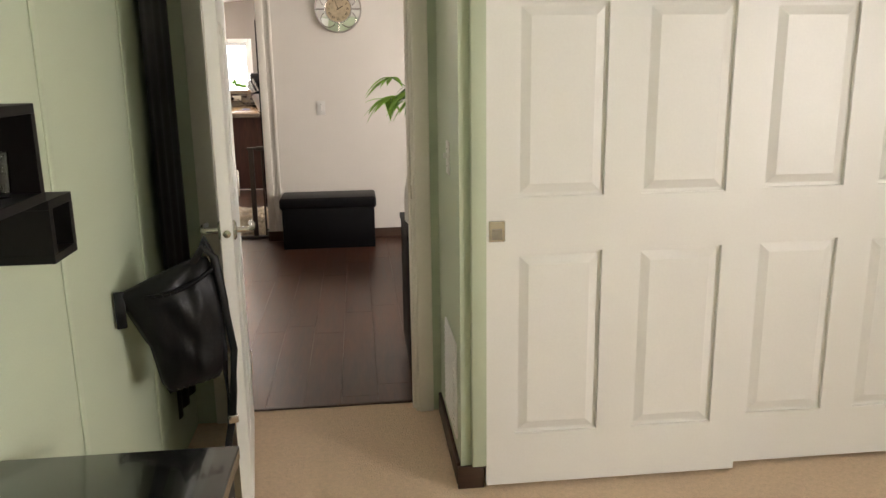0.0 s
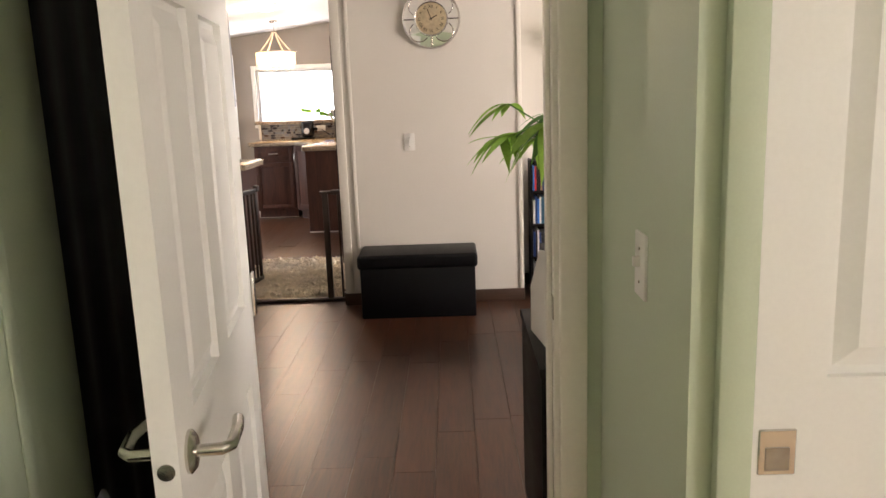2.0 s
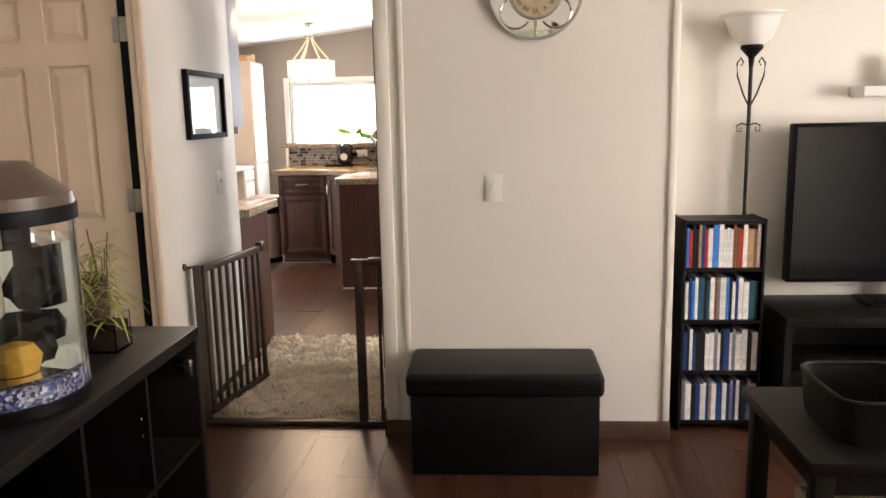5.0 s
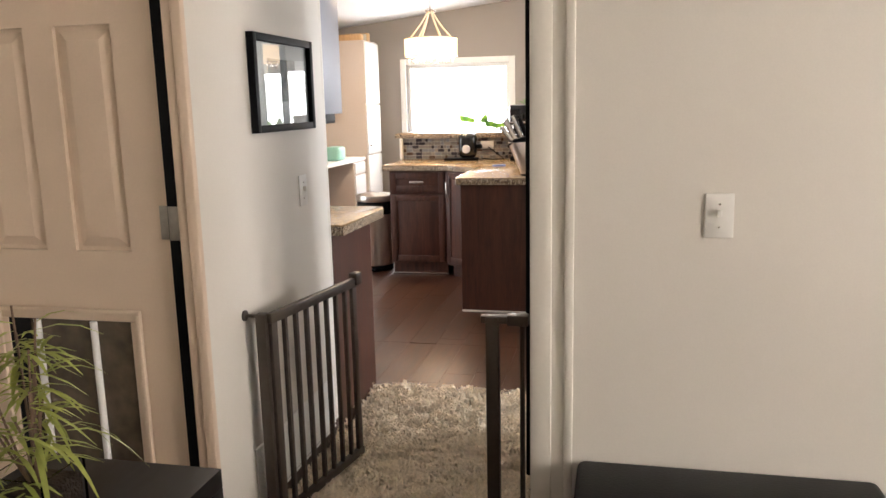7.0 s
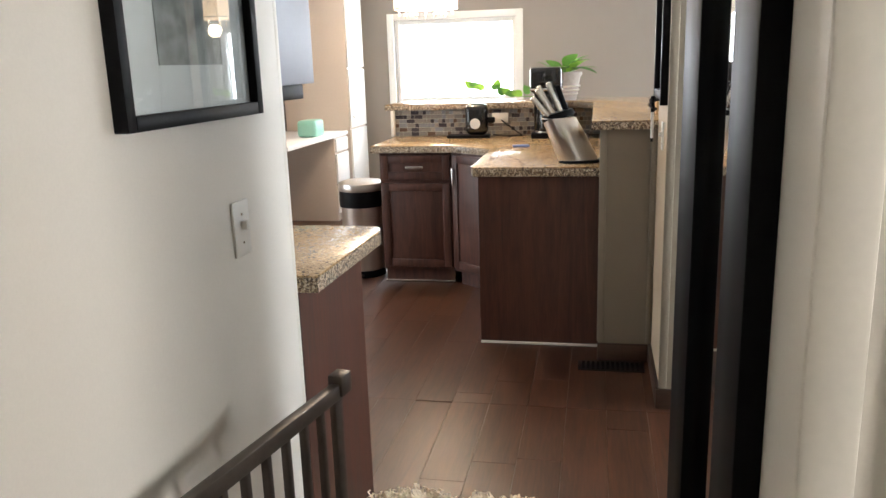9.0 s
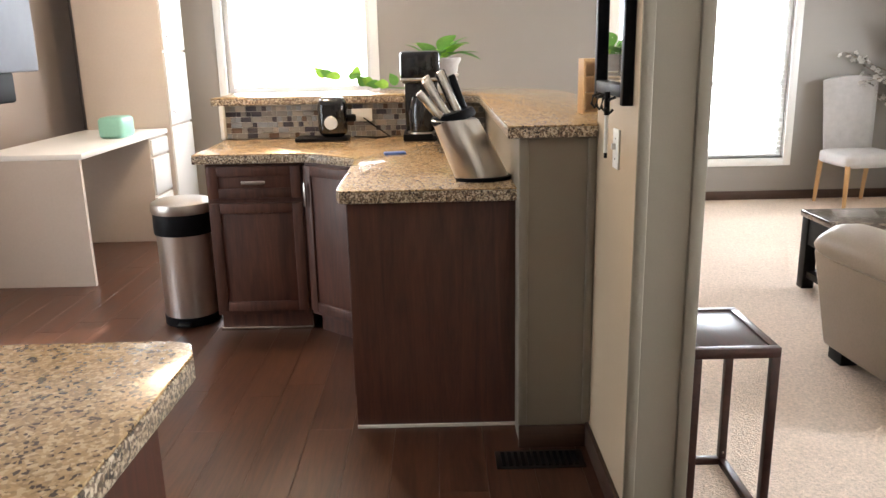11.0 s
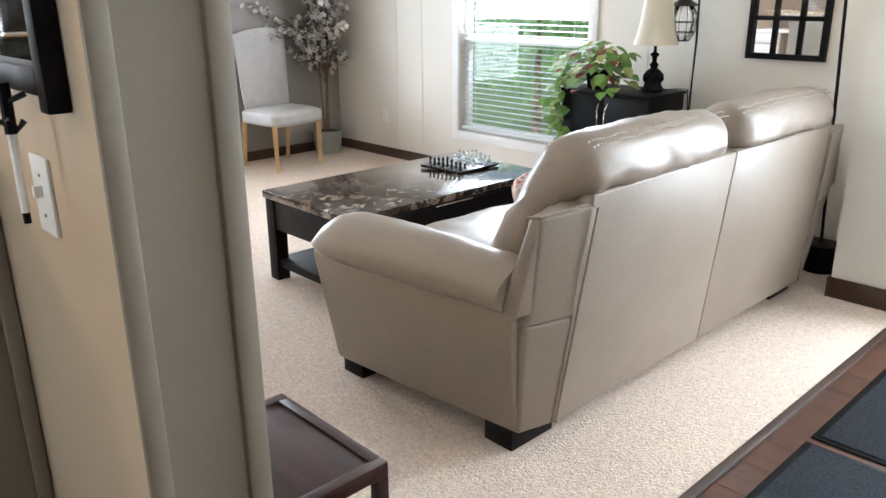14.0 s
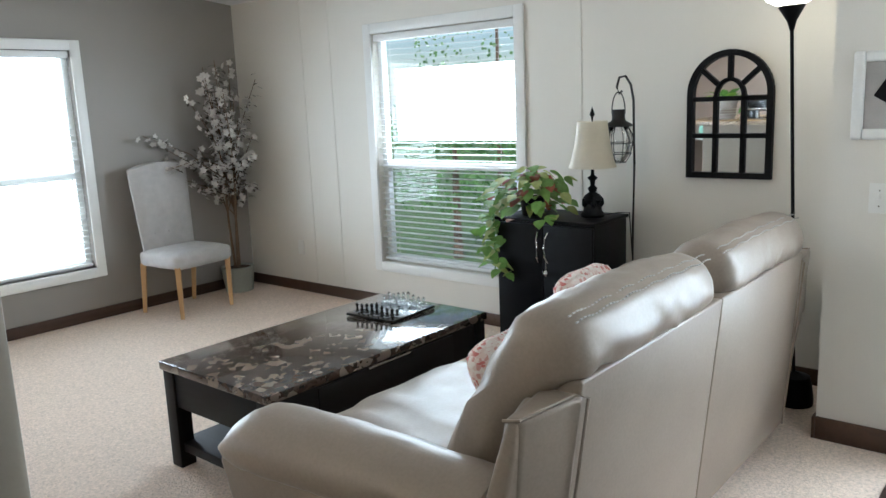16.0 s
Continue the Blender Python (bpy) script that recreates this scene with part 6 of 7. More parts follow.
tv_, tf = [], []
rnd = random.Random(12)
for k in range(15000):
    x, y = rnd.uniform(x0 - 0.01, x1 + 0.01), rnd.uniform(y0 - 0.01, y1 + 0.015)
    clump = noise.noise(Vector((x * 13, y * 13, 0)))
    h = 0.030 + 0.026 * clump
    a = 6.28 * noise.noise(Vector((x * 6, y * 6, 4))) + rnd.gauss(0, 0.7)
    L = rnd.uniform(0.022, 0.048)
    dx, dy = math.cos(a), math.sin(a)
    w = rnd.uniform(0.003, 0.006)
    up = 0.012 + 0.014 * rnd.random()
    n0 = len(tv_)
    tv_ += [(x - dy * w, y + dx * w, max(0.004, h - .012)), (x + dy * w, y - dx * w, max(0.004, h - .012)), (x + dx * L * .6 + dy * w, y + dy * L * .6 - dx * w, h + up), (x + dx * L * .6 - dy * w, y + dy * L * .6 + dx * w, h + up), (x + dx * L, y + dy * L, h + up * 0.5)]
    tf += [(n0, n0 + 1, n0 + 2, n0 + 3), (n0 + 3, n0 + 2, n0 + 4)]
me = bpy.data.meshes.new("tuft")
me.from_pydata(tv_, [], tf)
me.materials.append(M_SHAG)
tu = new("tuft", me)
tu.parent = rg
tagged(tu, "loose shag tufts", "", "", "stuff")


# ---- living room ----
def puffy(x0, x1, y0, y1, z0, z1, r, bulge=0.0, wrinkle=0.004, cuts=9, seed=0.0, lean=0.0):
    """A cushion: rounded box with swollen faces and soft creases."""
    bm = bmesh.new()
    bmesh.ops.create_cube(bm, size=2.0)
    bmesh.ops.subdivide_edges(bm, edges=bm.edges[:], cuts=cuts, use_grid_fill=True)
    c = Vector(((x0 + x1) / 2, (y0 + y1) / 2, (z0 + z1) / 2))
    h = Vector(((x1 - x0) / 2, (y1 - y0) / 2, (z1 - z0) / 2))
    r = min(r, *h)
    for v in bm.verts:
        u = v.co.copy()
        p = Vector((u.x * h.x, u.y * h.y, u.z * h.z))
        inner = Vector([max(-h[k] + r, min(h[k] - r, p[k])) for k in range(3)])
        d = p - inner
        if d.length > 1e-6:
            p = inner + d.normalized() * r
        n = d.normalized() if d.length > 1e-6 else u.normalized()
        sw = bulge * (1 - u.x ** 4) * (1 - u.y ** 4 if abs(u.y) < .99 else 1) * (1 - u.z ** 4 if abs(u.z) < .99 else 1)
        q = c + p
        crease = noise.noise(Vector((q.x * 9 + seed, q.y * 9, q.z * 9))) + 0.5 * noise.noise(Vector((q.x * 24, q.y * 24 + seed, q.z * 24)))
        q += n * (sw + wrinkle * crease)
        q.y += lean * (q.z - z0)
        v.co = q
    return bm


def loft(rings, cap=True):
    """A skin over closed rings of points."""
    bm = bmesh.new()
    vs = [[bm.verts.new(p) for p in ring] for ring in rings]
    n = len(vs[0])
    for a, b in zip(vs, vs[1:]):
        for k in range(n):
            bm.faces.new((a[k], a[(k + 1) % n], b[(k + 1) % n], b[k]))
    if cap:
        bm.faces.new(list(reversed(vs[0])))
        bm.faces.new(vs[-1])
    bmesh.ops.recalc_face_normals(bm, faces=bm.faces)
    return bm


def solid(lo, hi, bevel=0.018, seg=3):
    """Padded panel between a lower and an upper outline."""
    bm = loft([lo, hi])
    bmesh.ops.bevel(bm, geom=bm.edges[:], offset=bevel, segments=seg, profile=0.55, affect='EDGES')
    return bm


def round_path(pts, n):
    """Smooth closed curve through points (Catmull-Rom)."""
    out, m = [], len(pts)
    for k in range(n):
        u = k * m / n
        i, f = int(u), u - int(u)
        p = [Vector(pts[(i + q - 1) % m]) for q in range(4)]
        out.append(0.5 * (2 * p[1] + (p[2] - p[0]) * f + (2 * p[0] - 5 * p[1] + 4 * p[2] - p[3]) * f * f + (3 * p[1] - p[0] - 3 * p[2] + p[3]) * f ** 3))
    return out


so = thing("sofa", pose(0, 0, 0), "taupe leather two seat sofa with white stitching", "sofa")
XC = 1.556
YS = 9.545


def flip(pts, s):
    """Mirror the near end of the sofa to the far end."""
    return [(XC + s * (x - XC) + (0.55 * max(0, 0.73 - x) if s < 0 else 0), y, z) for x, y, z in pts]


# padded back in two panels, leaning slightly
for s in (1, -1):
    part("back_panel", solid(
        flip([(0.660, 9.487, 0.085), (XC - 0.0005, 9.487, 0.085), (XC - 0.0005, 9.62, 0.085), (0.660, 9.62, 0.085)], s),
        flip([(0.712, 9.412, 0.838), (XC - 0.0005, 9.408, 0.842), (XC - 0.0005, 9.54, 0.842), (0.712, 9.54, 0.838)], s), 0.009), M_LEATHER, so)
    part("wing_panel", solid(
        flip([(0.525, 9.486, 0.462), (0.693, 9.446, 0.458), (0.693, 9.55, 0.458), (0.50, 9.545, 0.462)], s),
        flip([(0.535, 9.455, 0.795), (0.720, 9.408, 0.808), (0.720, 9.52, 0.808), (0.532, 9.50, 0.795)], s), 0.014), M_LEATHER, so, "upper wing panel")
    part("wing_panel", solid(
        flip([(0.552, 9.535, 0.072), (0.669, 9.492, 0.082), (0.669, 9.62, 0.082), (0.545, 9.62, 0.072)], s),
        flip([(0.526, 9.490, 0.459), (0.692, 9.452, 0.455), (0.692, 9.56, 0.455), (0.505, 9.56, 0.459)], s), 0.012), M_LEATHER, so, "lower wing panel")
    part("wing_piping", tb(flip([(0.672, 9.482, 0.09), (0.695, 9.440, 0.456), (0.722, 9.402, 0.80), (0.70, 9.425, 0.81), (0.62, 9.44, 0.805), (0.535, 9.462, 0.797), (0.528, 9.50, 0.79)], s), 0.0042, 6), M_LEATHER, so, "welted seam")
    # flared end panel under the arm
    part("side_panel", solid(
        flip([(0.550, 9.54, 0.072), (0.70, 9.60, 0.072), (0.70, 10.36, 0.072), (0.476, 10.375, 0.072), (0.50, 10.0, 0.072)], s),
        flip([(0.468, 9.50, 0.525), (0.66, 9.56, 0.525), (0.62, 10.37, 0.525), (0.392, 10.385, 0.525), (0.424, 10.0, 0.525)], s), 0.02), M_LEATHER, so)
    part("arm_upright", solid(
        flip([(0.472, 9.492, 0.50), (0.60, 9.47, 0.50), (0.60, 9.60, 0.50), (0.462, 9.548, 0.50)], s),
        flip([(0.532, 9.462, 0.79), (0.66, 9.44, 0.80), (0.66, 9.53, 0.80), (0.528, 9.492, 0.79)], s), 0.012), M_LEATHER, so)
    # arm pad: a soft roll, fuller at the front
    rings = []
    for j in range(25):
        t = j / 24
        y = 9.535 + 0.885 * t
        full = 1 - 0.9 * max(0, (t - 0.80) / 0.20) ** 2.6 - 0.10 * max(0, (0.07 - t) / 0.07) ** 2
        xo = 0.452 - 0.075 * t
        xi = 0.660 - 0.02 * t
        zt = 0.640 + 0.012 * math.sin(t * 3.1) - 0.055 * max(0, (t - 0.86) / 0.14) ** 2
        zb = 0.500 - 0.006 * t
        prof = [(xo + 0.028, zb + 0.004), (xo - 0.014, zb + 0.035), (xo - 0.010, zt - 0.055), (xo + 0.06, zt), (mid(xo, xi) + 0.03, zt + 0.004), (xi - 0.02, zt - 0.035), (xi, zb + 0.03), (xi - 0.03, zb - 0.03), (mid(xo, xi), zb - 0.02)]
        cx2, cz2 = mid(xo, xi), mid(zb, zt) - 0.01
        ring = []
        for q, p in enumerate(round_path([(cx2 + (x - cx2) * (0.55 + 0.45 * full), 0, cz2 + (z - cz2) * full) for x, z in prof], 30)):
            wv = 0.004 * noise.noise(Vector((p.x * 14, y * 7, p.z * 14 + s))) + 0.0022 * noise.noise(Vector((p.x * 40, y * 22, p.z * 30)))
            ring.append((p.x + wv, y, p.z + wv))
        rings.append(flip(ring, s))
    part("arm", loft(rings), M_LEATHER, so, "padded arm roll", sharp=1.3)
    part("seat_cushion", puffy(*sorted((XC + s * (0.645 - XC), XC - s * 0.002)), 9.70, 10.435, 0.30, 0.478, 0.06, 0.016, 0.011, 20, 1 + s), M_LEATHER, so, sharp=1.5)
    # back cushion, rolled over the top of the frame
    rings = []
    for j in range(37):
        u = j / 36
        x = 0.668 + (XC - 0.004 - 0.668 - 0.02) * u
        e = min(u, 1 - u) * 36
        pin = (0.50, 0.80, 0.92, 0.97, 0.99)[int(e)] if e < 5 else 1.0
        lift = 0.010 * math.sin(u * math.pi)
        prof = [(9.455, 0.815), (9.408, 0.852), (9.400, 0.915), (9.432, 0.968 + lift), (9.505, 0.992 + lift), (9.585, 0.972 + lift), (9.650, 0.890), (9.735, 0.730), (9.835, 0.560), (9.850, 0.490), (9.790, 0.462), (9.660, 0.500), (9.560, 0.700)]
        ring = []
        for p in round_path([(0, y, z) for y, z in prof], 56):
            c = Vector((0, 9.56, 0.83)) if p.z > 0.74 else Vector((0, 9.70, p.z))
            p = c + (p - c) * pin
            crease = 0.011 * noise.noise(Vector((x * 7, p.y * 12, p.z * 10 + 3 * s))) + 0.007 * noise.noise(Vector((x * 22 + p.z * 14, p.y * 22, p.z * 20 + s)))
            ring.append((x + 0.02 * (1 - pin) * (1 if u < .5 else -1), p.y + crease * 0.8, p.z + crease * (0.6 if p.z > .8 else 0.2)))
        rings.append(flip(ring, s))
    bc2 = part("back_cushion", loft(rings), M_LEATHER, so, "plump rolled back cushion", sharp=1.4)
    for dz in (0.0, 0.012):
        st2 = bmesh.new()
        for k in range(46):
            xa = 0.72 + 0.79 * k / 46
            za = 0.968 + dz + 0.010 * math.sin((xa - 0.668) / 0.88 * math.pi) + 0.003 * math.sin(k * 0.9)
            tube(st2, flip([(xa, 9.431 + dz * 1.6, za), (xa + 0.010, 9.431 + dz * 1.6, za)], s), 0.0024, 5)
        part("stitching", st2, M_FABRIC, bc2, "white contrast stitching")
    part("foot", bx(*sorted((XC + s * (0.548 - XC), XC + s * (0.752 - XC))), 9.556, 9.675, 0.0, 0.076, bevel=0.004), M_BLACKWOOD, so, "dark block foot")
    part("foot", bx(*sorted((XC + s * (0.512 - XC), XC + s * (0.64 - XC))), 10.27, 10.385, 0.0, 0.076, bevel=0.004), M_BLACKWOOD, so, "dark block foot")
part("base", bx(0.62, 2.49, 9.60, 10.36, 0.075, 0.32, bevel=0.01), M_LEATHER, so)
part("seat_rail", puffy(0.63, 2.48, 10.33, 10.40, 0.075, 0.315, 0.02, 0.004, 0.001, 6, 2), M_LEATHER, so, sharp=1.2)
M_FLORAL = speckle_mat("pink_floral_cloth", [(0.5, 0.16, 0.14), (0.66, 0.52, 0.46), (0.70, 0.60, 0.54), (0.55, 0.30, 0.26), (0.72, 0.66, 0.6)], 60, 0.9, coarse=18)
for px, py, pz, tilt in ((1.06, 9.815, 0.625, -27), (1.50, 9.80, 0.735, -25)):
    pil = thing("throw_pillow", pose(px, py, pz, tilt, 0, 3) @ Matrix.Scale(0.80, 4), "pink and cream patterned throw pillow on the sofa", "pillow", "pillows on the sofa")
    part("cushion", puffy(-0.21, 0.21, -0.05, 0.05, -0.19, 0.19, 0.05, 0.03, 0.006, 8, 9), M_FLORAL, pil, sharp=2)
    part("piping", tb([(0.2 * math.copysign(abs(math.cos(a)) ** .3, math.cos(a)), 0, 0.18 * math.copysign(abs(math.sin(a)) ** .3, math.sin(a))) for a in np.linspace(0, 2 * math.pi, 33)], 0.005, 6), M_FABRIC, pil)

# coffee table
tx0, tx1, ty0, ty1 = 0.845, 2.16, 10.76, 11.475
cf = thing("coffee_table", pose(0, 0, 0), "black coffee table with a dark marble top", "coffee table")
part("tabletop", bx(tx0, tx1, ty0, ty1, 0.425, 0.462, bevel=0.006), M_MARBLE, cf, "polished dark brown marble top")
for a in ((tx0 + .03, tx1 - .03, ty0 + .02, ty0 + .04), (tx0 + .03, tx1 - .03, ty1 - .04, ty1 - .02), (tx0 + .02, tx0 + .04, ty0 + .04, ty1 - .04), (tx1 - .04, tx1 - .02, ty0 + .04, ty1 - .04)):
    part("apron", bx(*a, 0.27, 0.425, bevel=0.002), M_BLACKWOOD, cf)
part("drawer_front", bx(tx0 + 0.25, tx1 - 0.25, ty0 + 0.012, ty0 + 0.02, 0.29, 0.41, bevel=0.002), M_BLACKWOOD, cf)
part("handle", bx(mid(tx0, tx1) - 0.15, mid(tx0, tx1) + 0.1, ty0 - 0.004, ty0 + 0.012, 0.412, 0.42, bevel=0.002), M_CHROME, cf, "slim chrome pull")
for x in (tx0 + .045, tx1 - .045):
    for y in (ty0 + .045, ty1 - .045):
        part("leg", bx(x - .035, x + .035, y - .035, y + .035, 0, 0.425, bevel=0.003), M_BLACKWOOD, cf)
part("lower_shelf", bx(tx0 + .03, tx1 - .03, ty0 + .03, ty1 - .03, 0.07, 0.11, bevel=0.003), M_BLACKWOOD, cf)

# chess set
ch = thing("chess_board", pose(1.915, 11.165, 0.463, 0, 0, 3), "glossy black glass chess board on the coffee table", "chess board")
part("base", bx(-0.16, 0.16, -0.15, 0.15, 0, 0.014, bevel=0.003), M_GLOSSB, ch)
sq = mesh_of("square", bx(-0.0165, 0.0165, -0.0155, 0.0155, 0, 0.0012), mat("frosted_square", (0.22, 0.23, 0.24), 0.35, var=0.1))
for i in range(8):
    for j in range(8):
        if (i + j) % 2:
            ob = new("square", sq)
            ob.parent = ch
            ob.location = (-0.119 + i * 0.034, -0.112 + j * 0.032, 0.0141)
M_FROST = glass("frosted_glass_piece", (0.92, 0.95, 0.95), 0.25)
for mtl, base_i, step, lab in ((M_GLOSSB, 0, 1, "black glass chess piece on the board"), (M_FROST, 7, -1, "frosted glass chess piece on the board")):
    for row in range(2):
        for j in range(8):
            h = 0.032 if row else (0.045, 0.042, 0.05, 0.062, 0.056, 0.05, 0.042, 0.045)[j]
            prof = [(0, 0), (0.011, 0), (0.011, 0.004), (0.006, 0.008), (0.0045, h * .6), (0.008, h * .68), (0.0085, h * .82), (0.004, h * .92), (0.0, h)]
            p = chmat = pose(1.915, 11.165, 0.463, 0, 0, 3) @ pose(-0.119 + (base_i + step * row) * 0.034, -0.112 + j * 0.032, 0.0155)
            solo("chess_piece", lt(prof, 12), mtl, p, lab, "chess piece", "pieces on the chess board")

# side table beside the wall end
sd = thing("side_table", pose(-0.418, 9.308, 0), "small dark cherry side table beside the wall end", "side table")
M_CHERRY = wood_mat("dark_cherry", (0.02, 0.007, 0.005), (0.06, 0.02, 0.013), 0.25, 'y', bump=0.05, rand=0.05)
part("tabletop", bx(-0.105, 0.105, -0.16, 0.16, 0.548, 0.562, bevel=0.002), M_CHERRY, sd)
for a in ((-0.125, 0.125, -0.18, -0.155), (-0.125, 0.125, 0.155, 0.18), (-0.125, -0.10, -0.155, 0.155), (0.10, 0.125, -0.155, 0.155)):
    part("top_rail", bx(*a, 0.535, 0.566, bevel=0.002), M_CHERRY, sd)
    part("base_rail", bx(*a, 0.0, 0.026, bevel=0.002), M_CHERRY, sd)
for x in (-0.1125, 0.1125):
    for y in (-0.1675, 0.1675):
        part("leg", bx(x - .0125, x + .0125, y - .0125, y + .0125, 0.026, 0.535, bevel=0.002), M_CHERRY, sd)
        part("bolt", lt([(0, 0), (0.005, 0), (0.004, 0.002), (0, 0.0025)], 10, pose(x, y - .0125, 0.05, 90)), M_CHROME, sd)

# upholstered chair
cr = thing("dining_chair", pose(2.385, 13.745, 0.004, 0, 0, 6) @ Matrix.Diagonal((1.1, 1.12, 1.0, 1)), "light grey tufted parsons chair with oak legs", "chair")
part("seat", puffy(-0.235, 0.235, -0.22, 0.17, 0.36, 0.475, 0.035, 0.012, 0.002, 8, 1), M_FABRIC, cr, sharp=1.2)
bm = bmesh.new()
n = 14
fr, bk = [], []
for j in range(n + 1):
    w = j / n
    z = 0.40 + 0.66 * w
    for i in range(n + 1):
        u = i / n * 2 - 1
        top = 0.045 * math.cos(u * 1.5) * w ** 3
        dim = 0.0
        for q in ((-0.55, .3), (0, .3), (.55, .3), (-.28, .5), (.28, .5), (-0.55, .7), (0, .7), (.55, .7), (-.28, .88), (.28, .88)):
            dim += 0.016 * math.exp(-((u - q[0]) ** 2 * 60 + (w - q[1]) ** 2 * 160))
        x = u * (0.20 + 0.03 * w)
        y = 0.135 + 0.05 * w
        e = 0.03 * max(abs(u) ** 6, 0)
        fr.append(bm.verts.new((x, y - 0.035 + e + dim, z + top)))
        bk.append(bm.verts.new((x, y + 0.04 - e, z + top)))
for j in range(n):
    for i in range(n):
        a = j * (n + 1) + i
        bm.faces.new((fr[a], fr[a + 1], fr[a + n + 2], fr[a + n + 1]))
        bm.faces.new((bk[a + 1], bk[a], bk[a + n + 1], bk[a + n + 2]))
idx = [i for i in range(n + 1)] + [(j + 1) * (n + 1) - 1 for j in range(1, n + 1)] + [n * (n + 1) + i for i in range(n - 1, -1, -1)] + [j * (n + 1) for j in range(n - 1, 0, -1)]
for a, b2 in zip(idx, idx[1:] + idx[:1]):
    bm.faces.new((fr[b2], fr[a], bk[a], bk[b2]))
bmesh.ops.recalc_face_normals(bm, faces=bm.faces)
part("backrest", bm, M_FABRIC, cr, sharp=1.0)
for x, y, z in ((-.11, .225, .59), (0, .225, .59), (.11, .225, .59), (-.06, .25, .71), (.06, .25, .71), (-.115, .274, .83), (0, .274, .83), (.115, .274, .83), (-.06, .295, .93), (.06, .295, .93)):
    part("button", lt([(0, 0), (0.008, 0), (0.006, 0.004), (0, 0.006)], 12, pose(x, 0.112 + 0.05 * (z - .4) / .66, z, 90)), M_FABRIC, cr)
for x in (-0.205, 0.205):
    for y, dy in ((-0.19, 0), (0.16, 0.04)):
        part("leg", tb([(x, y + dy, 0), (x, y, 0.38)], 0.017, 4, 1.45), M_OAK, cr, "tapered oak leg")

# blossom tree
bt = thing("blossom_tree", pose(2.965, 13.915, 0.004), "artificial tree of white blossoms in a pot", "tree")
part("pot", lt([(0, 0), (0.11, 0), (0.125, 0.12), (0.135, 0.20), (0.125, 0.205), (0.115, 0.19), (0, 0.185)], 28), mat("grey_green_pot", (0.30, 0.31, 0.27), 0.5, var=0.08, bump=0.05), bt, "grey green pot")
part("moss", lt([(0.118, 0.188), (0.06, 0.20), (0, 0.205)], 20), M_SOIL, bt)
rnd = random.Random(31)
trk = bmesh.new()
tips = []
for k in range(3):
    a = k * 2.1
    pts = [(0.02 * math.cos(a), 0.02 * math.sin(a), 0.18), (0.04 * math.cos(a + .5), 0.03 * math.sin(a + .5), 0.55), (0.05 * math.cos(a + 1), 0.05 * math.sin(a + 1), 0.95)]
    tube(trk, pts, 0.011, 7, 0.7)
    for q in range(11):
        z = rnd.uniform(0.62, 1.02)
        top = rnd.uniform(0.85, 1.86)
        spread = 0.34 * (1 - 0.55 * (top - 0.85))
        p0 = Vector((0.04 * math.cos(a + .7), 0.04 * math.sin(a + .7), z))
        p2 = Vector((max(-0.66, min(0.2, rnd.gauss(-0.15, spread * 0.7))), max(-0.45, min(0.1, rnd.gauss(-0.12, spread * .6))), top))
        p1 = (p0 + p2) / 2 + Vector((0.02, 0, 0.07))
        tube(trk, [p0, p1, p2], 0.0045, 5, 0.5)
        tips.append((p0, p1, p2))
part("trunk", trk, M_STEM, bt, sharp=1.5)
fl, lf = bmesh.new(), bmesh.new()
for p0, p1, p2 in tips:
    for q in range(36):
        s = rnd.uniform(0.25, 1.0)
        p = (1 - s) ** 2 * p0 + 2 * s * (1 - s) * p1 + s * s * p2 + Vector((rnd.gauss(0, .025), rnd.gauss(0, .025), rnd.gauss(0, .02)))
        nrm = Vector((rnd.gauss(0, 1) - .4, rnd.gauss(0, 1) - .8, rnd.gauss(0, 1))).normalized()
        tq = nrm.to_track_quat('Z', 'Y')
        if q % 5 > 1:
            leaf(lf, p, tq @ Vector((1, 0, 0.2)), (0, 0, 1), 0.055, 0.026, 0.3, 3)
        else:
            for w in range(5):
                aa = w * 1.257
                leaf(fl, p, tq @ Vector((math.cos(aa), math.sin(aa), 0.35)), nrm, 0.030, 0.026, 0.0, 2)
ob = part("blossom", fl, M_PETAL, bt, "white blossoms", sharp=2)
ob["kind"] = "stuff"
ob = part("foliage", lf, leaf_mat("dusky_leaf", (0.10, 0.09, 0.07)), bt, "dusky leaves", sharp=2)
ob["kind"] = "stuff"

# black cabinet with lamp and ivy
bc = thing("black_cabinet", pose(2.895, 10.78, 0.004), "black two door cabinet below the window", "cabinet")
part("body", bx(-0.185, 0.16, -0.30, 0.30, 0.0, 0.81, bevel=0.003), M_BLACK, bc)
part("top", bx(-0.205, 0.17, -0.31, 0.31, 0.81, 0.828, bevel=0.004), M_BLACK, bc)
for s in (-1, 1):
    dd = part("door", bx(-0.202, -0.185, min(s * 0.003, s * 0.295), max(s * 0.003, s * 0.295), 0.04, 0.80, bevel=0.003), M_BLACK, bc)
    part("handle", tb([(-0.205, s * 0.03, 0.60), (-0.225, s * 0.026, 0.63), (-0.228, s * 0.022, 0.68), (-0.225, s * 0.026, 0.73), (-0.205, s * 0.03, 0.76)], 0.0045, 8), M_CHROME, dd, "curved chrome handle")
tsl = thing("tassel", pose(2.672, 10.75, 0.60), "silver bead charm hung on the cabinet handle", "charm")
part("cord", tb([(0, 0, 0.02), (0, 0, -0.03)], 0.002, 5), M_CHROME, tsl)
part("bead", lt([(0, -0.07), (0.010, -0.06), (0.017, -0.05), (0.010, -0.036), (0, -0.03)], 14), M_CHROME, tsl)
tlp = thing("table_lamp", pose(2.905, 10.60, 0.832), "black sculpted table lamp with a cream shade", "table lamp")
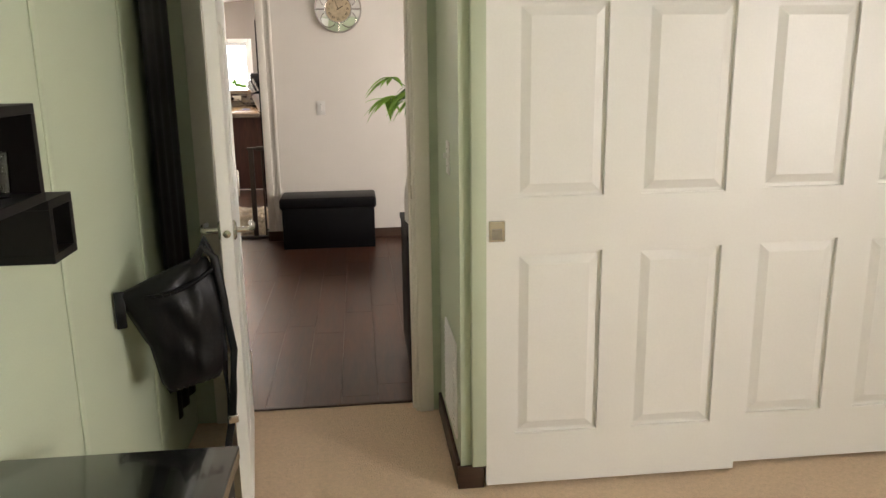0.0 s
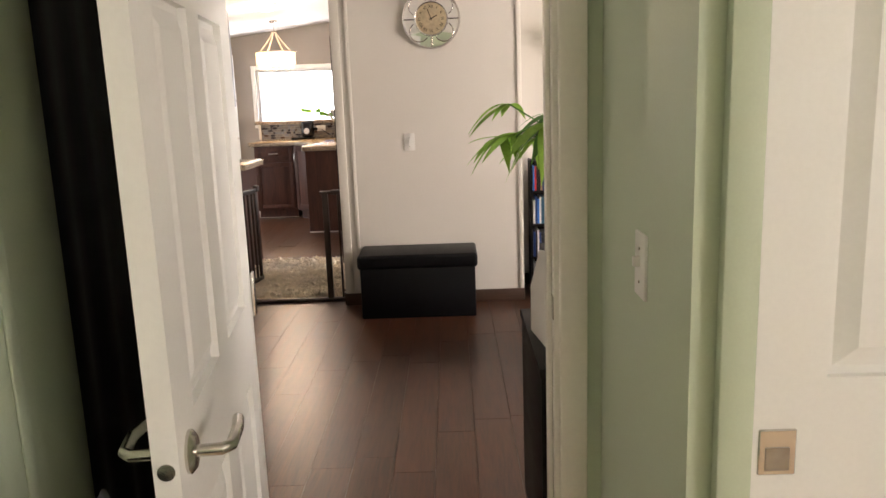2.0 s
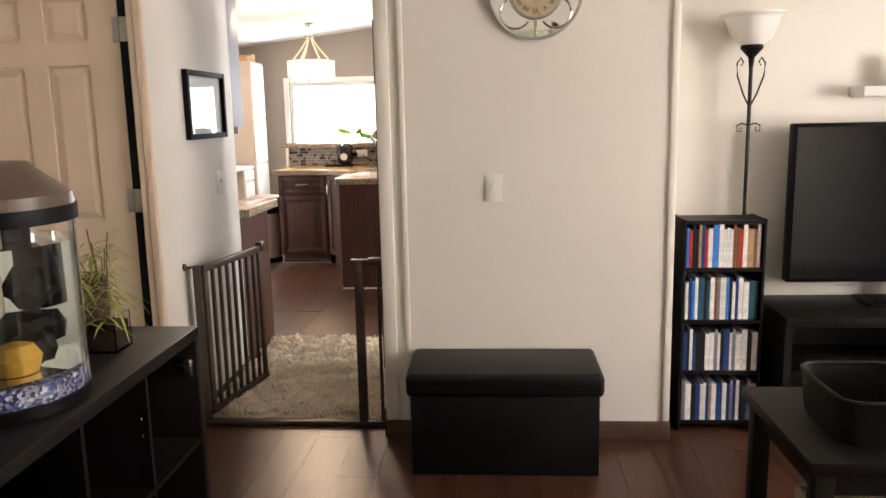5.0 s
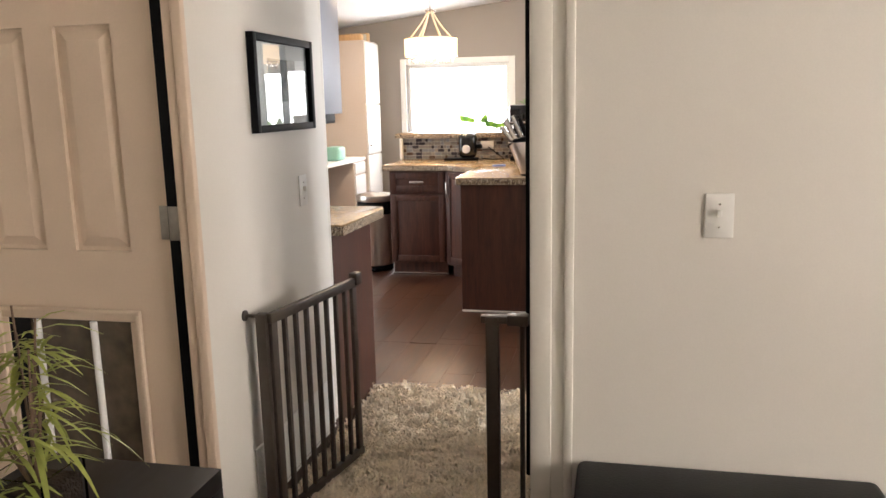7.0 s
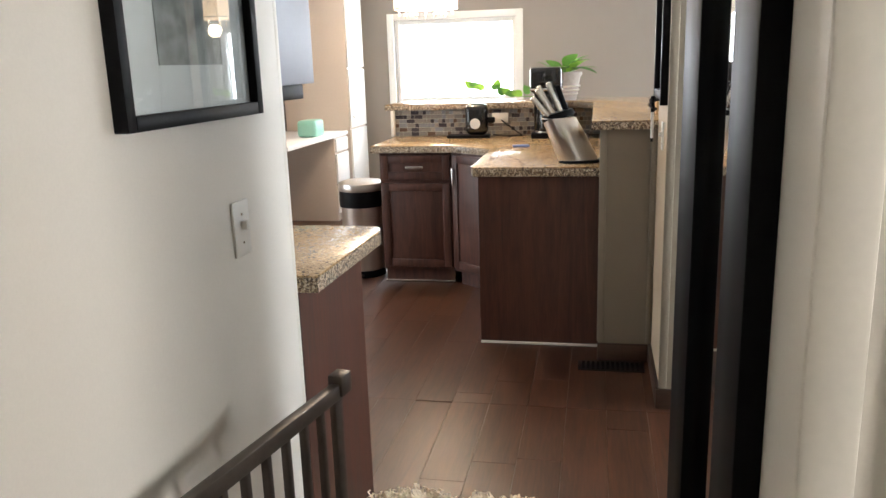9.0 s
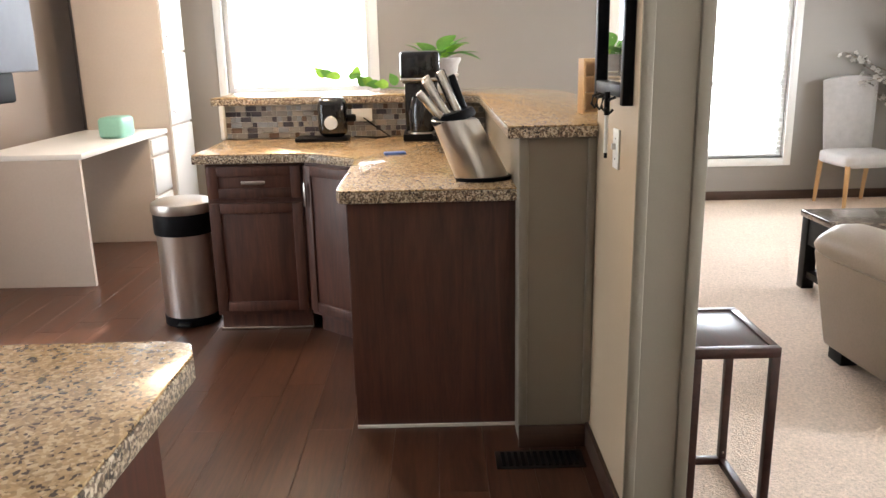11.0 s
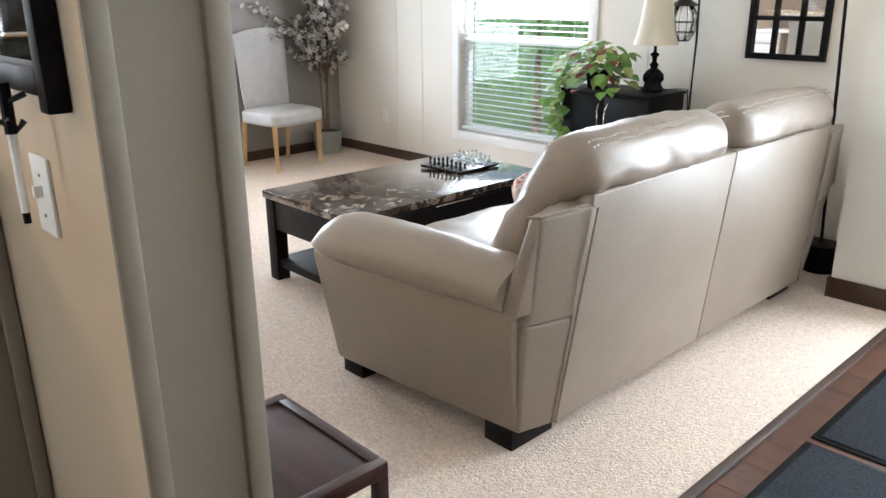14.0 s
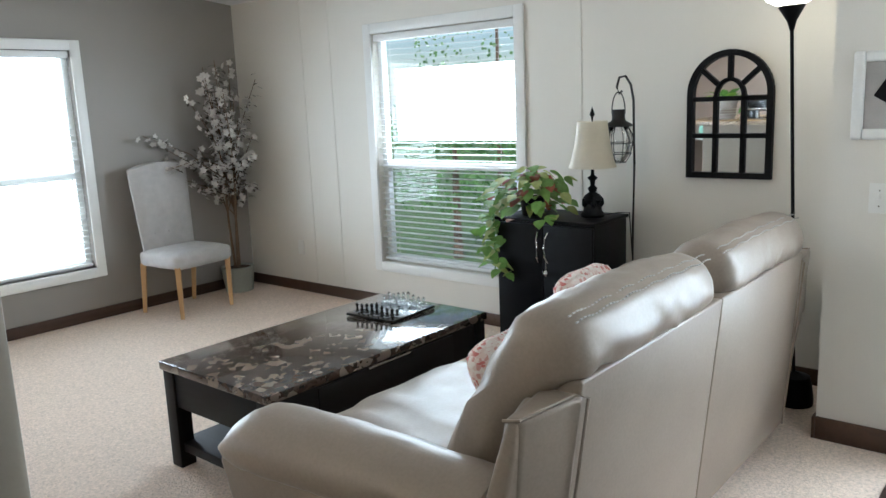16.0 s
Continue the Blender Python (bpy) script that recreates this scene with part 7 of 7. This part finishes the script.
part("base", lt([(0, 0), (0.062, 0), (0.066, 0.012), (0.05, 0.03), (0.042, 0.07), (0.056, 0.09), (0.04, 0.115), (0.018, 0.13), (0.026, 0.15), (0.012, 0.165), (0.014, 0.19), (0.028, 0.205), (0.01, 0.22), (0.007, 0.27)], 20), M_BLACK, tlp)
for k in range(5):
    a = k * 1.257
    part("leaf_relief", lt([(0, -0.03), (0.016, -0.01), (0.014, 0.02), (0, 0.035)], 8, pose(0.045 * math.cos(a), 0.045 * math.sin(a), 0.075)), M_BLACK, tlp)
part("shade", lt([(0.125, 0.26), (0.108, 0.31), (0.093, 0.38), (0.082, 0.46), (0.078, 0.50), (0.075, 0.50), (0.079, 0.46), (0.09, 0.38), (0.105, 0.31), (0.122, 0.26)], 36), M_SHADE, tlp, "cream bell shade")
part("finial", lt([(0.003, 0.49), (0.006, 0.52), (0.014, 0.535), (0.008, 0.55), (0, 0.575)], 12), M_BLACK, tlp)
solo("lamp_cord", tb([(2.94, 10.55, 0.838), (3.0, 10.50, 0.845), (3.07, 10.47, 0.838), (3.085, 10.46, 0.6)], 0.003, 5), M_BLACK, pose(0, 0, 0), "black lamp cord over the cabinet edge", "cord")
iv = thing("ivy_plant", pose(2.83, 10.93, 0.832) @ Matrix.Scale(1.12, 4), "variegated ivy trailing over the black cabinet", "plant")
part("pot", lt([(0, 0), (0.05, 0), (0.062, 0.09), (0.055, 0.09), (0.05, 0.08), (0, 0.078)], 20), M_BLACK, iv)
rnd = random.Random(44)
ivm = [leaf_mat("ivy_green", (0.20, 0.35, 0.08)), leaf_mat("ivy_lime", (0.40, 0.45, 0.14)), leaf_mat("ivy_russet", (0.30, 0.10, 0.05))]
for k in range(230):
    a = rnd.uniform(0, 6.28)
    if k < 175:
        r, z = rnd.uniform(0.0, 0.17), rnd.uniform(0.05, 0.25)
        p = Vector((r * math.cos(a) - 0.02, r * 1.1 * math.sin(a), z - r * .35))
    else:
        s = (k - 175) / 55
        p = Vector((-0.15 + rnd.gauss(0, .015), 0.12 + 0.04 * math.sin(s * 4) + rnd.gauss(0, .03), 0.10 - 0.38 * s))
    lb = bmesh.new()
    leaf(lb, p, (math.cos(a) - .5, math.sin(a), rnd.uniform(-.7, .3)), (-0.3, 0, 1), rnd.uniform(0.05, 0.085), rnd.uniform(0.04, 0.06), 0.3, 4)
    part("leaf", lb, ivm[0 if k % 3 else 1] if k % 7 or k > 174 else ivm[2], iv, sharp=2)
part("runner", tb([(-0.02, 0.02, 0.09), (-0.14, 0.1, 0.12), (-0.155, 0.13, 0.0), (-0.15, 0.12, -0.2), (-0.15, 0.13, -0.27)], 0.003, 5), M_LEAF2, iv)
# lantern on a shepherd hook
hk = thing("hook_stand", pose(3.05, 10.44, 0), "black metal shepherd hook stand", "stand")
part("base", lt([(0, 0), (0.10, 0), (0.10, 0.008), (0.012, 0.02)], 24), M_BLACKM, hk)
part("pole", tb([(0, 0, 0.01), (0, 0, 0.75), (0.006, -0.004, 1.1), (0, 0, 1.43), (0, 0.015, 1.51), (0, 0.045, 1.555), (0, 0.08, 1.55), (0, 0.095, 1.50), (0, 0.08, 1.465), (0, 0.065, 1.48)], 0.0065, 8), M_BLACKM, hk)
ln = thing("lantern", pose(3.05, 10.525, 1.10), "black wire lantern with a glass globe", "lantern")
part("handle", tb([(0, 0.038 * math.sin(a), 0.275 + 0.10 * math.cos(a)) for a in np.linspace(-1.7, 1.7, 13)], 0.003, 6), M_BLACKM, ln)
part("cap", lt([(0, 0.285), (0.034, 0.285), (0.034, 0.235), (0.04, 0.225), (0.085, 0.20), (0.08, 0.196), (0.035, 0.205)], 24), M_BLACKM, ln)
part("globe", lt([(0.045, 0.20), (0.068, 0.16), (0.074, 0.11), (0.06, 0.05), (0.035, 0.015), (0.033, 0.015), (0.057, 0.05), (0.071, 0.11), (0.065, 0.16), (0.043, 0.20)], 24), M_GLASS, ln).visible_shadow = False
for k in range(8):
    a = k * math.pi / 4
    part("wire", tb([(r * math.cos(a), r * math.sin(a), z) for r, z in ((0.05, 0.20), (0.076, 0.155), (0.081, 0.11), (0.066, 0.045), (0.04, 0.008))], 0.0022, 5), M_BLACKM, ln)
for r, z in ((0.081, 0.11), (0.07, 0.055), (0.04, 0.008)):
    part("wire_ring", tb([(r * math.cos(a), r * math.sin(a), z) for a in np.linspace(0, 2 * math.pi, 25)], 0.0025, 5), M_BLACKM, ln)
# arched mirror on the east wall
am = thing("arched_mirror", pose(EAST, 10.005, 1.02, 0, 0, 90), "black arched window pane mirror on the wall", "mirror")
w2, hs, rr = 0.215, 0.425, 0.215
part("backing", prism(bmesh.new(), [(-w2, 0), (w2, 0)] + [(rr * math.cos(a), hs + rr * math.sin(a)) for a in np.linspace(0, math.pi, 21)], 0.0, 0.008), M_MIRROR, am, "mirror glass").matrix_local = pose(0, 0, 0, 90, 0, 180)


def bar_strip(x0, z0, x1, z1, w=0.024):
    d = Vector((x1 - x0, z1 - z0))
    L = d.length
    ob = part("glazing_bar", bx(0, L, 0.008, 0.026, -w / 2, w / 2, bevel=0.004), M_BLACK, am)
    ob.matrix_local = pose(x0, 0, z0, 0, -math.degrees(math.atan2(d.y, d.x)), 0)


fm = bmesh.new()
for t0, t1 in ((w2 - 0.03, w2),):
    pts_o = [(w2, 0)] + [(w2 * math.cos(a), hs + w2 * math.sin(a)) for a in np.linspace(0, math.pi, 25)] + [(-w2, 0)]
    pts_i = [(t0, 0.03)] + [(t0 * math.cos(a), hs + t0 * math.sin(a)) for a in np.linspace(0, math.pi, 25)] + [(-t0, 0.03)]
    vo = [(fm.verts.new((x, 0.0, z)), fm.verts.new((x, 0.03, z))) for x, z in pts_o]
    vi = [(fm.verts.new((x, 0.0, z)), fm.verts.new((x, 0.03, z))) for x, z in pts_i]
    m2 = len(vo)
    for k in range(m2):
        q = (k + 1) % m2
        fm.faces.new((vo[k][1], vo[q][1], vi[q][1], vi[k][1]))
        fm.faces.new((vo[k][0], vo[q][0], vo[q][1], vo[k][1]))
        fm.faces.new((vi[q][0], vi[k][0], vi[k][1], vi[q][1]))
bmesh.ops.recalc_face_normals(fm, faces=fm.faces)
part("frame", fm, M_BLACK, am)
for x in (-0.07, 0.07):
    bar_strip(x, 0.02, x, 0.42)
for z in (0.215, 0.40):
    bar_strip(-0.2, z, 0.2, z)
part("arch_bar", tb([(0.07 * math.cos(a), 0.017, 0.41 + 0.085 * math.sin(a)) for a in np.linspace(0, math.pi, 13)], 0.011, 6), M_BLACK, am)
for a in (0.7, math.pi / 2, math.pi - 0.7):
    bar_strip(0.078 * math.cos(a), 0.42 + 0.078 * math.sin(a), 0.2 * math.cos(a), 0.425 + 0.2 * math.sin(a))
# slim torch lamp behind the sofa
t2 = thing("floor_lamp", pose(2.945, 9.565, 0.004), "slim black torch lamp with a lit white bowl", "floor lamp")
part("base", lt([(0, 0), (0.082, 0), (0.084, 0.03), (0.075, 0.10), (0.066, 0.135), (0.03, 0.145), (0.012, 0.155)], 28), M_BLACK, t2)
lean = pose(0, 0, 0, -2.0, -2.0, 0)
part("pole", lt([(0.008, 0.03), (0.008, 0.9), (0.0095, 0.905), (0.008, 0.91), (0.008, 1.72)], 12, lean), M_BLACK, t2)
part("cup", lt([(0.009, 1.70), (0.02, 1.74), (0.055, 1.80), (0.05, 1.81)], 24, lean), M_BLACK, t2)
part("shade", lt([(0.045, 1.80), (0.10, 1.83), (0.13, 1.88), (0.126, 1.88), (0.095, 1.836), (0.04, 1.808)], 32, lean), M_LITT, t2, "glowing white bowl")
# framed ornament on the wall jog
af = thing("framed_art", pose(2.61, 9.155, 1.42, 0, 0, 90), "white ornate frame holding a dark tilted object", "picture")
bm = bmesh.new()
for a in ((-0.155, -0.115, 0, 0.03, -0.165, 0.165), (0.115, 0.155, 0, 0.03, -0.165, 0.165), (-0.115, 0.115, 0, 0.03, 0.125, 0.165), (-0.115, 0.115, 0, 0.03, -0.165, -0.125)):
    box(bm, *a, bevel=0.01, seg=3)
part("frame", bm, M_WHITE, af, "white moulded frame")
part("backing", bx(-0.115, 0.115, 0.002, 0.008, -0.125, 0.125), M_FABRIC, af, "pale grey backing")
pb = part("plaque", bx(-0.07, 0.07, 0.008, 0.02, -0.045, 0.045, bevel=0.003), M_BLACK, af, "dark plaque")
pb.matrix_local = pose(0, 0, 0, 0, -32, 0)
for x, z in ((-0.035, -0.035), (0.01, 0.0), (-0.05, 0.06)):
    part("disc", lt([(0, 0), (0.014, 0), (0.013, 0.004), (0, 0.005)], 18, pose(x, 0.021, z, -90)), M_PLASTIC, af, "white round disc")
# entry door casing, mats and outlet
trim(2.594, 2.62, 8.90, 8.98, 0, 2.12, M_WHITE, "white entry door casing")
for x0m, x1m in ((0.25, 1.275), (1.31, 2.53)):
    m2 = thing("door_mat", pose(mid(x0m, x1m), 8.55, 0), "charcoal ribbed door mat on the laminate floor", "door mat", "entry mats")
    hw2 = (x1m - x0m) / 2
    part("carpet_insert", bx(-hw2 + .02, hw2 - .02, -0.36, 0.36, 0.001, 0.011, bevel=0.003), M_MAT, m2)
    part("border", bx(-hw2, hw2, -0.385, 0.385, 0.0, 0.006, bevel=0.002), M_BLACK, m2, "black rubber border")
solo("wall_outlet", bx(-0.036, 0.036, 0, 0.006, -0.058, 0.058, bevel=0.003), M_PLASTIC, pose(EAST, 13.42, 0.36, 0, 0, 90), "white wall outlet near the tree", "outlet")
fv2 = thing("floor_vent", pose(2.72, 11.45, 0.004), "brown floor register in the carpet", "vent")
part("frame", bx(-0.06, 0.06, -0.155, 0.155, 0.0, 0.005, bevel=0.002), M_BLACKM, fv2)
for k in range(12):
    part("slat", bx(-0.045, 0.045, -0.135 + k * 0.023, -0.122 + k * 0.023, 0.004, 0.008), M_BLACK, fv2)

# ---- garden outside the east window ----
rnd = random.Random(77)
for k, (x, y, h, r) in enumerate(((6.2, 11.2, 2.0, 1.0), (6.6, 13.0, 2.6, 1.2), (7.2, 15.0, 2.4, 1.2), (9.5, 13.5, 5.0, 1.9), (11, 17, 5.5, 2.2), (8.5, 10.5, 3.5, 1.4))):
    sh = thing("garden_shrub", pose(x, y, -0.6), "leafy green shrub in the garden", "shrub", "garden shrubs")
    part("trunk", tb([(0, 0, 0), (0.03, 0.02, h * .4), (0, 0, h * .75)], 0.07, 8, 0.4), M_STEM, sh)
    vv, ff = [], []
    for q in range(1500):
        a, e, rad = rnd.uniform(0, 6.28), rnd.uniform(-1.2, 1.57), r * rnd.uniform(0.45, 1.0) ** 0.5
        rad *= 0.75 + 0.4 * noise.noise(Vector((math.cos(a) * 1.7 + k, math.sin(a) * 1.7, e * 1.5)))
        p = Vector((rad * math.cos(a) * math.cos(e), rad * math.sin(a) * math.cos(e), h * .58 + rad * 0.9 * math.sin(e) * h / (2 * r)))
        d1 = Vector((rnd.gauss(0, 1), rnd.gauss(0, 1), rnd.gauss(0, .6))).normalized() * rnd.uniform(0.05, 0.10)
        d2 = d1.cross(Vector((rnd.gauss(0, 1), rnd.gauss(0, 1), rnd.gauss(0, 1)))).normalized() * d1.length * 0.45
        n0 = len(vv)
        vv += [tuple(p), tuple(p + d1 * .5 + d2), tuple(p + d1), tuple(p + d1 * .5 - d2)]
        ff.append((n0, n0 + 1, n0 + 2, n0 + 3))
    me = bpy.data.meshes.new("crown")
    me.from_pydata(vv, [], ff)
    me.materials.append(M_LEAFO)
    ob = new("crown", me)
    ob.parent = sh
    ob["kind"] = "stuff"
